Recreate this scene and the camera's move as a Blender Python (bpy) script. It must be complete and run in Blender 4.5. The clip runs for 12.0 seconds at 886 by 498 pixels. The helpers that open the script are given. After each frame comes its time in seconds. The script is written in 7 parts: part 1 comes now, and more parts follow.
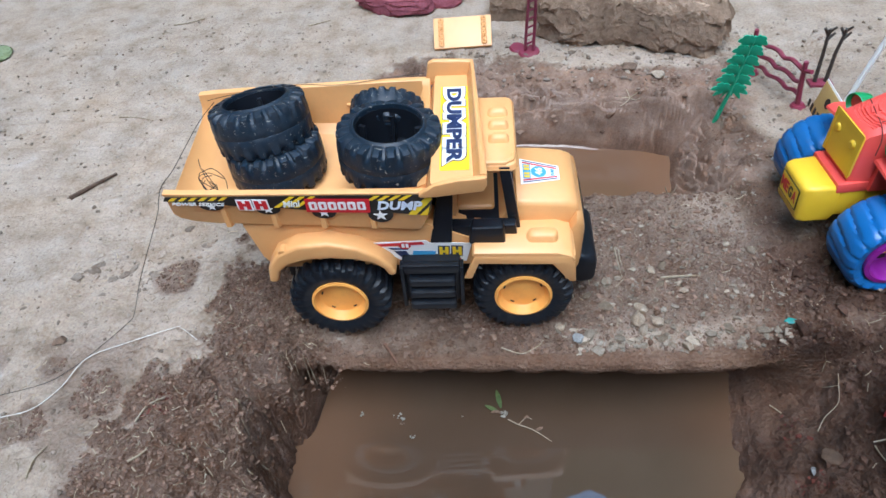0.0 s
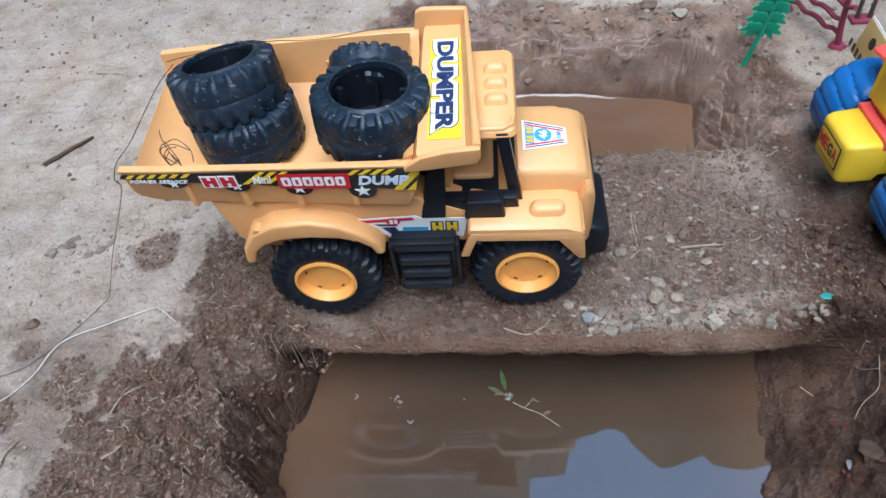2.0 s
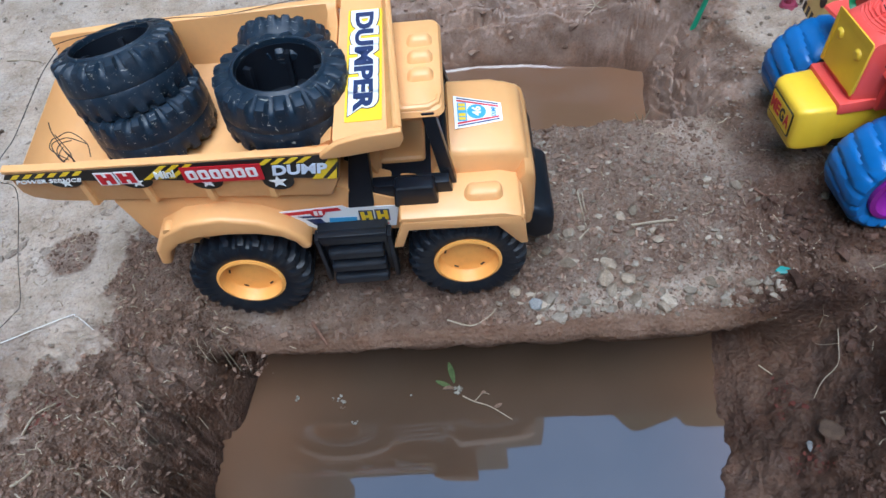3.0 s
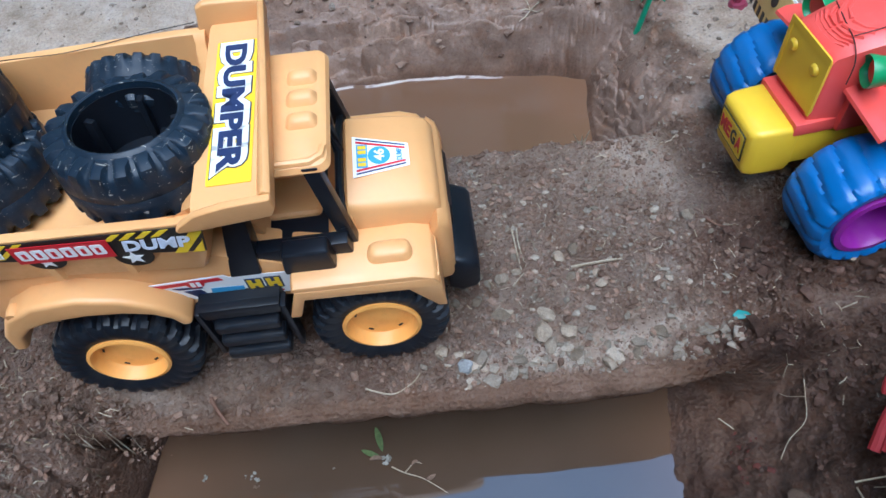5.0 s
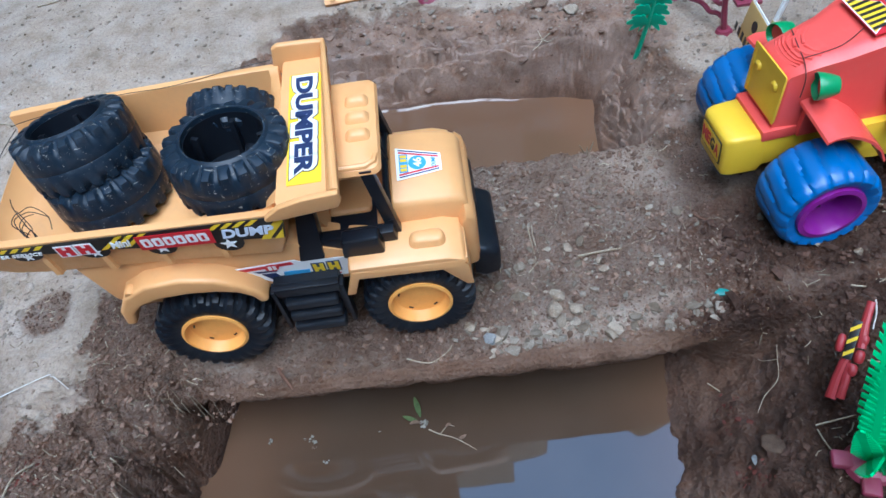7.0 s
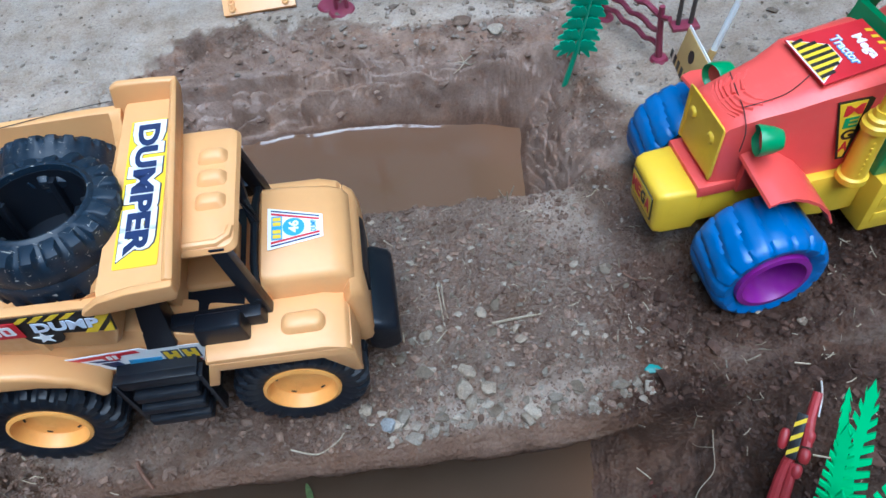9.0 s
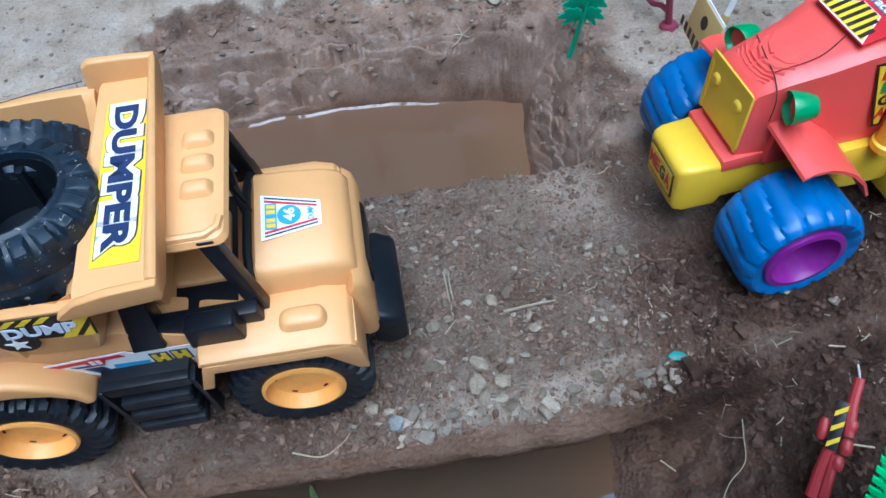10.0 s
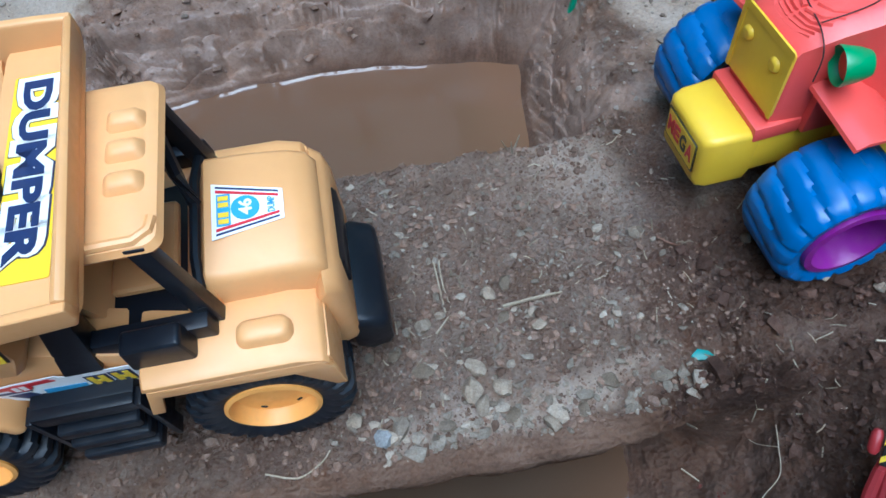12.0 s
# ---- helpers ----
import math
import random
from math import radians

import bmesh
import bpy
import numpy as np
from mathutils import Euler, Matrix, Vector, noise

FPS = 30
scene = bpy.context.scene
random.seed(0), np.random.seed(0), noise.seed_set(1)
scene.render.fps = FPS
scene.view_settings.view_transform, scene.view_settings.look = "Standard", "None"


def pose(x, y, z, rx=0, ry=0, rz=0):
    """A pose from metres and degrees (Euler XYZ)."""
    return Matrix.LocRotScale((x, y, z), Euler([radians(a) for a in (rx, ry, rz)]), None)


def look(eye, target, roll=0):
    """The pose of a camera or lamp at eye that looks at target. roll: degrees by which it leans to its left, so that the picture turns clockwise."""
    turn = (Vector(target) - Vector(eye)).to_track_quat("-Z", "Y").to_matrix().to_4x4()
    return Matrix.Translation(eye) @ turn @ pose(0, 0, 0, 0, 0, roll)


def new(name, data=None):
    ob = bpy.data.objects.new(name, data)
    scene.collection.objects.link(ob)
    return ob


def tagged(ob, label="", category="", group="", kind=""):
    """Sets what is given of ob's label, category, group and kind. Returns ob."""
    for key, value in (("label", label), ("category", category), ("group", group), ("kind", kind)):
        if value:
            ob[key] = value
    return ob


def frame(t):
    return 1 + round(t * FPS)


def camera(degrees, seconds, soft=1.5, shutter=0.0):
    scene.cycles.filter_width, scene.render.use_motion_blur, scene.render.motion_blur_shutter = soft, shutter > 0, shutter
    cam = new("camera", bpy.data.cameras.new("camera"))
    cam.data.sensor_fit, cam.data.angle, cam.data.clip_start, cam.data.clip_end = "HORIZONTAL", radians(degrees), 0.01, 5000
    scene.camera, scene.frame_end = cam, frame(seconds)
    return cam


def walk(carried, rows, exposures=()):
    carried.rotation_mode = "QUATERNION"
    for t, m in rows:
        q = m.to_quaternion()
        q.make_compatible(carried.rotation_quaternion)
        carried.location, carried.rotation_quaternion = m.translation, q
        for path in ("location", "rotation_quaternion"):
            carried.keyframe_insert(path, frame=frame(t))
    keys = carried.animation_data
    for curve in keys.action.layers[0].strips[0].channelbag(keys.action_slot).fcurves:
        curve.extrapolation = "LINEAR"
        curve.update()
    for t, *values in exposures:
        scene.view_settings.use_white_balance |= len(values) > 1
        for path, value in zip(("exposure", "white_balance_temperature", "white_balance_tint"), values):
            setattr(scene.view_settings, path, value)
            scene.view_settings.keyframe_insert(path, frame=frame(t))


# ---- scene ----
cam = camera(64.88, 12.0)
PATH = [
    (0, (0.1038, 0.1181, 0.5033), (-0.0857, 1.5386, -0.8918), -7.48),
    (0.5, (0.1021, 0.1395, 0.5032), (-0.1202, 1.5390, -0.9081), -9.45),
    (1, (0.1090, 0.1541, 0.5032), (-0.1671, 1.5028, -0.9476), -10.47),
    (1.5, (0.1039, 0.1634, 0.4853), (-0.1875, 1.4553, -1.0134), -11.48),
    (2, (0.1173, 0.1810, 0.4771), (-0.1300, 1.4739, -1.0286), -10.77),
    (2.5, (0.1255, 0.1959, 0.4687), (-0.0975, 1.4729, -1.0543), -10.97),
    (3, (0.1398, 0.2146, 0.4503), (-0.0278, 1.4537, -1.1106), -11.00),
    (3.5, (0.1653, 0.2449, 0.4423), (0.0718, 1.4994, -1.1125), -9.01),
    (3.7, (0.1691, 0.2518, 0.4424), (0.0749, 1.5311, -1.0920), -8.73),
    (5.3, (0.1797, 0.2949, 0.4161), (0.0875, 1.4982, -1.1788), -11.32),
    (5.5, (0.1751, 0.2950, 0.4213), (0.0955, 1.4981, -1.1744), -10.29),
    (6, (0.1828, 0.2622, 0.4472), (0.1211, 1.5120, -1.1130), -10.42),
    (6.5, (0.1798, 0.2229, 0.4864), (0.0637, 1.4961, -1.0516), -14.24),
    (7, (0.1779, 0.2140, 0.4786), (0.0275, 1.4852, -1.0581), -13.80),
    (7.2, (0.1755, 0.2204, 0.4775), (0.0276, 1.4926, -1.0586), -13.72),
    (8.8, (0.2109, 0.2897, 0.4473), (0.1672, 1.5319, -1.1196), -10.52),
    (9, (0.2200, 0.3024, 0.4434), (0.2099, 1.5498, -1.1199), -8.95),
    (9.5, (0.2171, 0.3152, 0.4361), (0.2293, 1.5546, -1.1336), -9.21),
    (10, (0.2110, 0.3267, 0.4196), (0.2120, 1.5289, -1.1787), -10.02),
    (10.5, (0.2207, 0.3563, 0.3986), (0.2296, 1.5222, -1.2264), -9.98),
    (11, (0.2352, 0.3745, 0.3864), (0.2467, 1.5146, -1.2568), -10.31),
    (11.5, (0.2162, 0.3789, 0.3785), (0.2170, 1.4889, -1.2853), -11.53),
    (12, (0.2185, 0.3747, 0.3791), (0.2084, 1.4893, -1.2815), -11.73),
]
walk(cam, [(t, look(eye, target, roll)) for t, eye, target, roll in PATH], [(0.0, 2.99, 6350, 8), (3.5, 2.86, 6050, 8), (7.0, 2.84, 5750, 6), (12.0, 2.80, 5550, 2)])

# ---- sky, sun ----
world = bpy.data.worlds.new("sky")
scene.world = world
world.use_nodes = True
wn = world.node_tree
sky = wn.nodes.new("ShaderNodeTexSky")
sky.sky_type = "NISHITA"
sky.sun_disc = False
sky.sun_elevation, sky.sun_rotation = radians(70), radians(172)
sky.air_density, sky.dust_density, sky.ozone_density = 1.0, 0.6, 0.5
blue = wn.nodes.new("ShaderNodeMix")
blue.data_type, blue.blend_type = "RGBA", "MULTIPLY"
blue.inputs[0].default_value = 1.0
blue.inputs[7].default_value = (0.60, 1.02, 1.13, 1)
wn.links.new(sky.outputs[0], blue.inputs[6])
wn.links.new(blue.outputs[2], wn.nodes["Background"].inputs[0])
wn.nodes["Background"].inputs[1].default_value = 0.15
sun_data = bpy.data.lights.new("sun", "SUN")
sun_data.energy, sun_data.angle, sun_data.color = 0.60, radians(55), (1.0, 0.79, 0.70)
sun = new("sun", sun_data)
sun.matrix_world = look((0.14, -1.01, 2.82), (0, 0, 0))

# ---- materials ----


def material(name):
    m = bpy.data.materials.new(name)
    m.use_nodes = True
    nt = m.node_tree
    return m, nt, nt.nodes["Principled BSDF"]


def node(nt, kind, **values):
    n = nt.nodes.new(kind)
    for key, value in values.items():
        n.inputs[key].default_value = value
    return n


def ramp(nt, source, stops):
    r = nt.nodes.new("ShaderNodeValToRGB")
    r.color_ramp.elements[0].position, r.color_ramp.elements[0].color = stops[0][0], (*stops[0][1], 1)
    r.color_ramp.elements[1].position, r.color_ramp.elements[1].color = stops[-1][0], (*stops[-1][1], 1)
    for place, colour in stops[1:-1]:
        e = r.color_ramp.elements.new(place)
        e.color = (*colour, 1)
    nt.links.new(source, r.inputs[0])
    return r


def mix(nt, fac, a, b, blend="MIX"):
    n = nt.nodes.new("ShaderNodeMix")
    n.data_type, n.blend_type = "RGBA", blend
    for socket, value in ((n.inputs[0], fac), (n.inputs[6], a), (n.inputs[7], b)):
        if isinstance(value, (int, float)):
            socket.default_value = value
        elif isinstance(value, tuple):
            socket.default_value = (*value, 1)
        else:
            nt.links.new(value, socket)
    return n.outputs[2]


def coords(nt):
    return nt.nodes.new("ShaderNodeTexCoord").outputs["Object"]


def bump(nt, bsdf, height, strength, distance):
    b = node(nt, "ShaderNodeBump", Strength=strength, Distance=distance)
    nt.links.new(height, b.inputs["Height"])
    nt.links.new(b.outputs[0], bsdf.inputs["Normal"])


def plastic(name, colour, rough=0.35, dust=0.25, grime=(0.3, 0.22, 0.15), sheen=0.5, thin=0.0):
    """Moulded toy plastic: faint mottling, dust in patches, fine scuffs in the gloss."""
    m, nt, b = material(name)
    c = coords(nt)
    big = node(nt, "ShaderNodeTexNoise", Scale=14.0, Detail=4.0, Roughness=0.6)
    fine = node(nt, "ShaderNodeTexNoise", Scale=160.0, Detail=4.0, Roughness=0.7)
    for n in (big, fine):
        nt.links.new(c, n.inputs["Vector"])
    tint = ramp(nt, big.outputs[0], ((0.3, tuple(0.9 * v for v in colour)), (0.7, tuple(min(1, 1.06 * v) for v in colour))))
    both = nt.nodes.new("ShaderNodeMath")
    both.operation = "MULTIPLY"
    nt.links.new(big.outputs[0], both.inputs[0])
    nt.links.new(fine.outputs[0], both.inputs[1])
    mask = ramp(nt, both.outputs[0], ((0.26, (0, 0, 0)), (0.42, (dust, dust, dust))))
    nt.links.new(mix(nt, mask.outputs[0], tint.outputs[0], grime), b.inputs["Base Color"])
    gloss = ramp(nt, both.outputs[0], ((0.2, (rough, rough, rough)), (0.4, (rough + 0.2,) * 3)))
    nt.links.new(gloss.outputs[0], b.inputs["Roughness"])
    b.inputs["Specular IOR Level"].default_value = sheen
    b.inputs["Subsurface Weight"].default_value = thin
    b.inputs["Subsurface Radius"].default_value = (0.004, 0.002, 0.001)
    bump(nt, b, fine.outputs[0], 0.12, 0.0006)
    return m


ORANGE = plastic("orange_plastic", (0.70, 0.350, 0.132), 0.37, 0.16, (0.45, 0.30, 0.17), 0.55)
HUB = plastic("orange_rim_plastic", (0.84, 0.37, 0.085), 0.36, 0.2, (0.45, 0.25, 0.12))
BLACK = plastic("black_plastic", (0.007, 0.009, 0.013), 0.30, 0.05, (0.12, 0.10, 0.085), 0.26)


def scuffed_rubber():
    """Black tyre plastic with pale flecks of dry earth and chaff caught in it."""
    m = plastic("tyre_plastic", (0.007, 0.016, 0.028), 0.38, 0.08, (0.20, 0.19, 0.18), 0.30)
    nt = m.node_tree
    b = nt.nodes["Principled BSDF"]
    base = b.inputs["Base Color"].links[0].from_socket
    c = coords(nt)
    flecks = []
    for turn, squash in ((0.6, (60.0, 620.0, 380.0)), (2.1, (560.0, 70.0, 420.0))):
        mp = nt.nodes.new("ShaderNodeMapping")
        mp.inputs["Rotation"].default_value = (0.4, 0.3, turn)
        mp.inputs["Scale"].default_value = squash
        nt.links.new(c, mp.inputs["Vector"])
        n = node(nt, "ShaderNodeTexNoise", Scale=1.0, Detail=3.0, Roughness=0.6)
        nt.links.new(mp.outputs[0], n.inputs["Vector"])
        flecks.append(ramp(nt, n.outputs[0], ((0.665, (0, 0, 0)), (0.72, (0.7, 0.7, 0.7)))).outputs[0])
    both = mix(nt, 1.0, flecks[0], flecks[1], "LIGHTEN")
    nt.links.new(mix(nt, both, base, (0.42, 0.38, 0.32)), b.inputs["Base Color"])
    return m


RUBBER = scuffed_rubber()
MUDDY = plastic("muddy_tyre_plastic", (0.007, 0.010, 0.015), 0.36, 0.16, (0.11, 0.085, 0.065), 0.28)
RED = plastic("red_plastic", (0.76, 0.085, 0.07), 0.3, 0.12, (0.5, 0.3, 0.22))
YELLOW = plastic("yellow_plastic", (0.74, 0.47, 0.030), 0.3, 0.12, (0.5, 0.35, 0.15))
GREEN = plastic("green_plastic", (0.012, 0.25, 0.085), 0.3, 0.1, (0.2, 0.22, 0.12))
BLUE = plastic("blue_plastic", (0.004, 0.112, 0.335), 0.32, 0.14, (0.2, 0.2, 0.2))
PURPLE = plastic("purple_plastic", (0.20, 0.010, 0.21), 0.32, 0.1)
PALM = plastic("palm_plastic", (0.012, 0.36, 0.20), 0.3, 0.06)
FERN = plastic("fern_plastic", (0.012, 0.50, 0.17), 0.3, 0.06)
MAROON = plastic("maroon_plastic", (0.20, 0.028, 0.055), 0.35, 0.2, (0.3, 0.2, 0.15))
CORAL = plastic("coral_red_plastic", (0.36, 0.030, 0.034), 0.38, 0.25)
TAN = plastic("tan_card", (0.55, 0.36, 0.13), 0.6, 0.2)
WHITE = plastic("white_print", (0.78, 0.78, 0.76), 0.35, 0.08)
NAVY = plastic("navy_print", (0.012, 0.025, 0.085), 0.35, 0.05)
DECAL = plastic("black_print", (0.012, 0.011, 0.010), 0.35, 0.1)
LEMON = plastic("yellow_print", (0.78, 0.52, 0.02), 0.35, 0.08)
SCARLET = plastic("red_print", (0.55, 0.015, 0.025), 0.35, 0.06)
AZURE = plastic("azure_print", (0.05, 0.30, 0.55), 0.35, 0.06)
LILAC = plastic("pale_print", (0.62, 0.68, 0.78), 0.35, 0.06)
# near-black colour that stands in for the shade inside holes
HOLE_SHADE = plastic("hole_shade", (0.01, 0.008, 0.007), 0.7, 0.0)
TEAL = plastic("teal_plastic", (0.01, 0.19, 0.16), 0.35, 0.05)
BRASS, _, _b = material("brass")
_b.inputs["Base Color"].default_value, _b.inputs["Metallic"].default_value, _b.inputs["Roughness"].default_value = (0.55, 0.40, 0.17, 1), 1.0, 0.28
THREAD = plastic("black_thread", (0.02, 0.016, 0.014), 0.7, 0.0)


def soil():
    """Earth: pale dry crust, brown damp crumbs and dark wet clay, by the wetness that the sheet carries."""
    m, nt, b = material("earth")
    c = coords(nt)
    wet = nt.nodes.new("ShaderNodeAttribute")
    wet.attribute_name = "wet"
    grain = node(nt, "ShaderNodeTexNoise", Scale=330.0, Detail=9.0, Roughness=0.78)
    patch = node(nt, "ShaderNodeTexNoise", Scale=24.0, Detail=7.0, Roughness=0.65)
    blot = node(nt, "ShaderNodeTexNoise", Scale=55.0, Detail=5.0, Roughness=0.6)
    broad = node(nt, "ShaderNodeTexNoise", Scale=9.0, Detail=4.0, Roughness=0.6)
    crumb = node(nt, "ShaderNodeTexVoronoi", Scale=300.0)
    clod = node(nt, "ShaderNodeTexVoronoi", Scale=130.0)
    for n in (grain, patch, blot, broad, crumb, clod):
        nt.links.new(c, n.inputs["Vector"])
    dry = ramp(nt, patch.outputs[0], ((0.26, (0.1854, 0.138, 0.09984)), (0.40, (0.2699, 0.2136, 0.1651)), (0.56, (0.3378, 0.275, 0.2218)), (0.76, (0.3893, 0.3241, 0.2698))))
    damp = ramp(nt, patch.outputs[0], ((0.3, (0.1112, 0.06426, 0.04512)), (0.52, (0.1833, 0.1153, 0.08544)), (0.75, (0.2699, 0.1833, 0.143))))
    mud = ramp(nt, patch.outputs[0], ((0.3, (0.02678, 0.0137, 0.009792)), (0.55, (0.05356, 0.02835, 0.02035)), (0.75, (0.1009, 0.05859, 0.0432))))
    one = ramp(nt, wet.outputs["Fac"], ((0.12, (0, 0, 0)), (0.5, (1, 1, 1))))
    two = ramp(nt, wet.outputs["Fac"], ((0.55, (0, 0, 0)), (0.95, (1, 1, 1))))
    colour = mix(nt, two.outputs[0], mix(nt, one.outputs[0], dry.outputs[0], damp.outputs[0]), mud.outputs[0])
    # earths of several sources lie mixed: rusty, grey and sandy blots
    rust = ramp(nt, blot.outputs[0], ((0.54, (0, 0, 0)), (0.66, (0.55, 0.55, 0.55))))
    grey = ramp(nt, blot.outputs[0], ((0.32, (0.6, 0.6, 0.6)), (0.44, (0, 0, 0))))
    tinted = mix(nt, rust.outputs[0], colour, mix(nt, 1.0, colour, (1.12, 0.90, 0.74), "MULTIPLY"))
    tinted = mix(nt, grey.outputs[0], tinted, mix(nt, 1.0, colour, (0.96, 1.0, 1.03), "MULTIPLY"))
    colour = mix(nt, one.outputs[0], colour, tinted)
    speck = ramp(nt, grain.outputs[0], ((0.28, (0.5, 0.45, 0.41)), (0.5, (1, 1, 1)), (0.72, (1.3, 1.28, 1.24))))
    hue = ramp(nt, broad.outputs[0], ((0.3, (0.95, 0.97, 1.0)), (0.7, (1.05, 1.0, 0.95))))
    colour = mix(nt, 1.0, mix(nt, 0.75, colour, speck.outputs[0], "MULTIPLY"), hue.outputs[0], "MULTIPLY")
    clay = nt.nodes.new("ShaderNodeAttribute")
    clay.attribute_name = "clay"
    loam = ramp(nt, patch.outputs[0], ((0.3, (0.103, 0.05481, 0.0336)), (0.55, (0.1648, 0.09261, 0.05856)), (0.75, (0.2318, 0.1399, 0.09408))))
    loam = mix(nt, 0.6, loam.outputs[0], speck.outputs[0], "MULTIPLY")
    colour = mix(nt, clay.outputs["Fac"], colour, loam)
    nt.links.new(colour, b.inputs["Base Color"])
    rough = ramp(nt, wet.outputs["Fac"], ((0.6, (0.95, 0.95, 0.95)), (0.93, (0.75, 0.75, 0.75)), (1.0, (0.30, 0.30, 0.30))))
    sheen = nt.nodes.new("ShaderNodeAttribute")
    sheen.attribute_name = "sheen"
    nt.links.new(mix(nt, sheen.outputs["Fac"], rough.outputs[0], (0.25, 0.25, 0.25)), b.inputs["Roughness"])
    dull = ramp(nt, wet.outputs["Fac"], ((0.90, (0.10, 0.10, 0.10)), (1.0, (0.40, 0.40, 0.40))))
    nt.links.new(mix(nt, sheen.outputs["Fac"], dull.outputs[0], (0.5, 0.5, 0.5)), b.inputs["Specular IOR Level"])
    add = nt.nodes.new("ShaderNodeMath")
    add.operation = "MULTIPLY_ADD"
    add.inputs[1].default_value = 0.7
    nt.links.new(crumb.outputs[0], add.inputs[0])
    nt.links.new(grain.outputs[0], add.inputs[2])
    sum_ = nt.nodes.new("ShaderNodeMath")
    sum_.operation = "MULTIPLY_ADD"
    sum_.inputs[1].default_value = 0.45
    nt.links.new(clod.outputs[0], sum_.inputs[0])
    nt.links.new(add.outputs[0], sum_.inputs[2])
    # crumbly where damp, smoother on the dry crust
    depth = ramp(nt, wet.outputs["Fac"], ((0.1, (0.45, 0.45, 0.45)), (0.4, (1, 1, 1))))
    slick = nt.nodes.new("ShaderNodeAttribute")
    slick.attribute_name = "slick"
    k = node(nt, "ShaderNodeBump", Distance=0.0052)
    nt.links.new(mix(nt, slick.outputs["Fac"], depth.outputs[0], (0.22, 0.22, 0.22)), k.inputs["Strength"])
    nt.links.new(sum_.outputs[0], k.inputs["Height"])
    nt.links.new(k.outputs[0], b.inputs["Normal"])
    return m


def stone(name, low, high, scale=90.0, rough=0.9, relief=0.6, depth=0.001):
    m, nt, b = material(name)
    c = coords(nt)
    n = node(nt, "ShaderNodeTexNoise", Scale=scale, Detail=8.0, Roughness=0.7)
    f = node(nt, "ShaderNodeTexNoise", Scale=scale * 7, Detail=5.0, Roughness=0.7)
    for k in (n, f):
        nt.links.new(c, k.inputs["Vector"])
    island = nt.nodes.new("ShaderNodeNewGeometry").outputs["Random Per Island"]
    vary = ramp(nt, island, ((0.0, (0.58, 0.55, 0.52)), (0.6, (1, 1, 1)), (1.0, (1.45, 1.42, 1.38))))
    base = ramp(nt, n.outputs[0], ((0.3, low), (0.7, high)))
    speck = ramp(nt, f.outputs[0], ((0.3, (0.7, 0.68, 0.65)), (0.6, (1.1, 1.1, 1.1))))
    nt.links.new(mix(nt, 1.0, mix(nt, 1.0, base.outputs[0], vary.outputs[0], "MULTIPLY"), speck.outputs[0], "MULTIPLY"), b.inputs["Base Color"])
    b.inputs["Roughness"].default_value = rough
    b.inputs["Specular IOR Level"].default_value = 0.12
    bump(nt, b, f.outputs[0], relief, depth)
    return m


def muddy_water():
    """Still, opaque, clay-laden water, its IOR raised to strengthen the reflections."""
    m, nt, b = material("muddy_water")
    c = coords(nt)
    n = node(nt, "ShaderNodeTexNoise", Scale=7.0, Detail=3.0, Roughness=0.5)
    r = node(nt, "ShaderNodeTexNoise", Scale=22.0, Detail=2.0, Roughness=0.4)
    for k in (n, r):
        nt.links.new(c, k.inputs["Vector"])
    shallow = nt.nodes.new("ShaderNodeAttribute")
    shallow.attribute_name = "shallow"
    deep = ramp(nt, n.outputs[0], ((0.35, (0.04944, 0.03024, 0.0192)), (0.65, (0.06386, 0.04063, 0.02688))))
    nt.links.new(mix(nt, shallow.outputs["Fac"], deep.outputs[0], (0.142, 0.074, 0.042)), b.inputs["Base Color"])
    b.inputs["Roughness"].default_value = 0.02
    # well above water's 1.33, to brighten the reflected sky
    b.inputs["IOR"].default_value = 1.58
    bump(nt, b, r.outputs[0], 0.03, 0.002)
    return m


EARTH = soil()
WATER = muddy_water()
PEBBLE = stone("pebble_stone", (0.1615, 0.1246, 0.09216), (0.2788, 0.2258, 0.1747), 120)
DARKCRUMB = stone("dark_crumbs_earth", (0.04326, 0.02363, 0.01728), (0.09476, 0.05481, 0.04128), 150)
WETCRUMB = stone("wet_crumbs", (0.1112, 0.06804, 0.04992), (0.2009, 0.1304, 0.09888), 150)
CRUMB = stone("earth_crumbs", (0.1154, 0.07276, 0.0528), (0.2215, 0.1493, 0.1142), 150)
PALECRUMB = stone("pale_crumbs", (0.1663, 0.1343, 0.1037), (0.2935, 0.2452, 0.1968), 150)
DRYCRUMB = stone("dry_crumbs", (0.17, 0.1323, 0.1037), (0.2987, 0.2438, 0.2035), 150)
SLAB = stone("sandy_slab", (0.206, 0.137, 0.096), (0.4429, 0.3166, 0.2323), 22, 0.92, 1.0, 0.006)
MAROONROCK = stone("maroon_rock", (0.20, 0.055, 0.075), (0.32, 0.10, 0.125), 40)
STRAW = stone("straw", (0.22, 0.170, 0.115), (0.38, 0.32, 0.245), 200, 0.8, 0.2, 0.0003)
WIRE = stone("bleached_stalk", (0.42, 0.38, 0.34), (0.58, 0.55, 0.51), 200, 0.6, 0.2, 0.0003)
TWIG = stone("twig_bark", (0.10, 0.052, 0.036), (0.21, 0.118, 0.085), 200, 0.85, 0.3, 0.0003)
LEAF = stone("dead_leaf", (0.07, 0.045, 0.035), (0.16, 0.11, 0.08), 150, 0.85)
WEED = stone("green_weed", (0.030, 0.050, 0.018), (0.075, 0.105, 0.040), 150, 0.6)
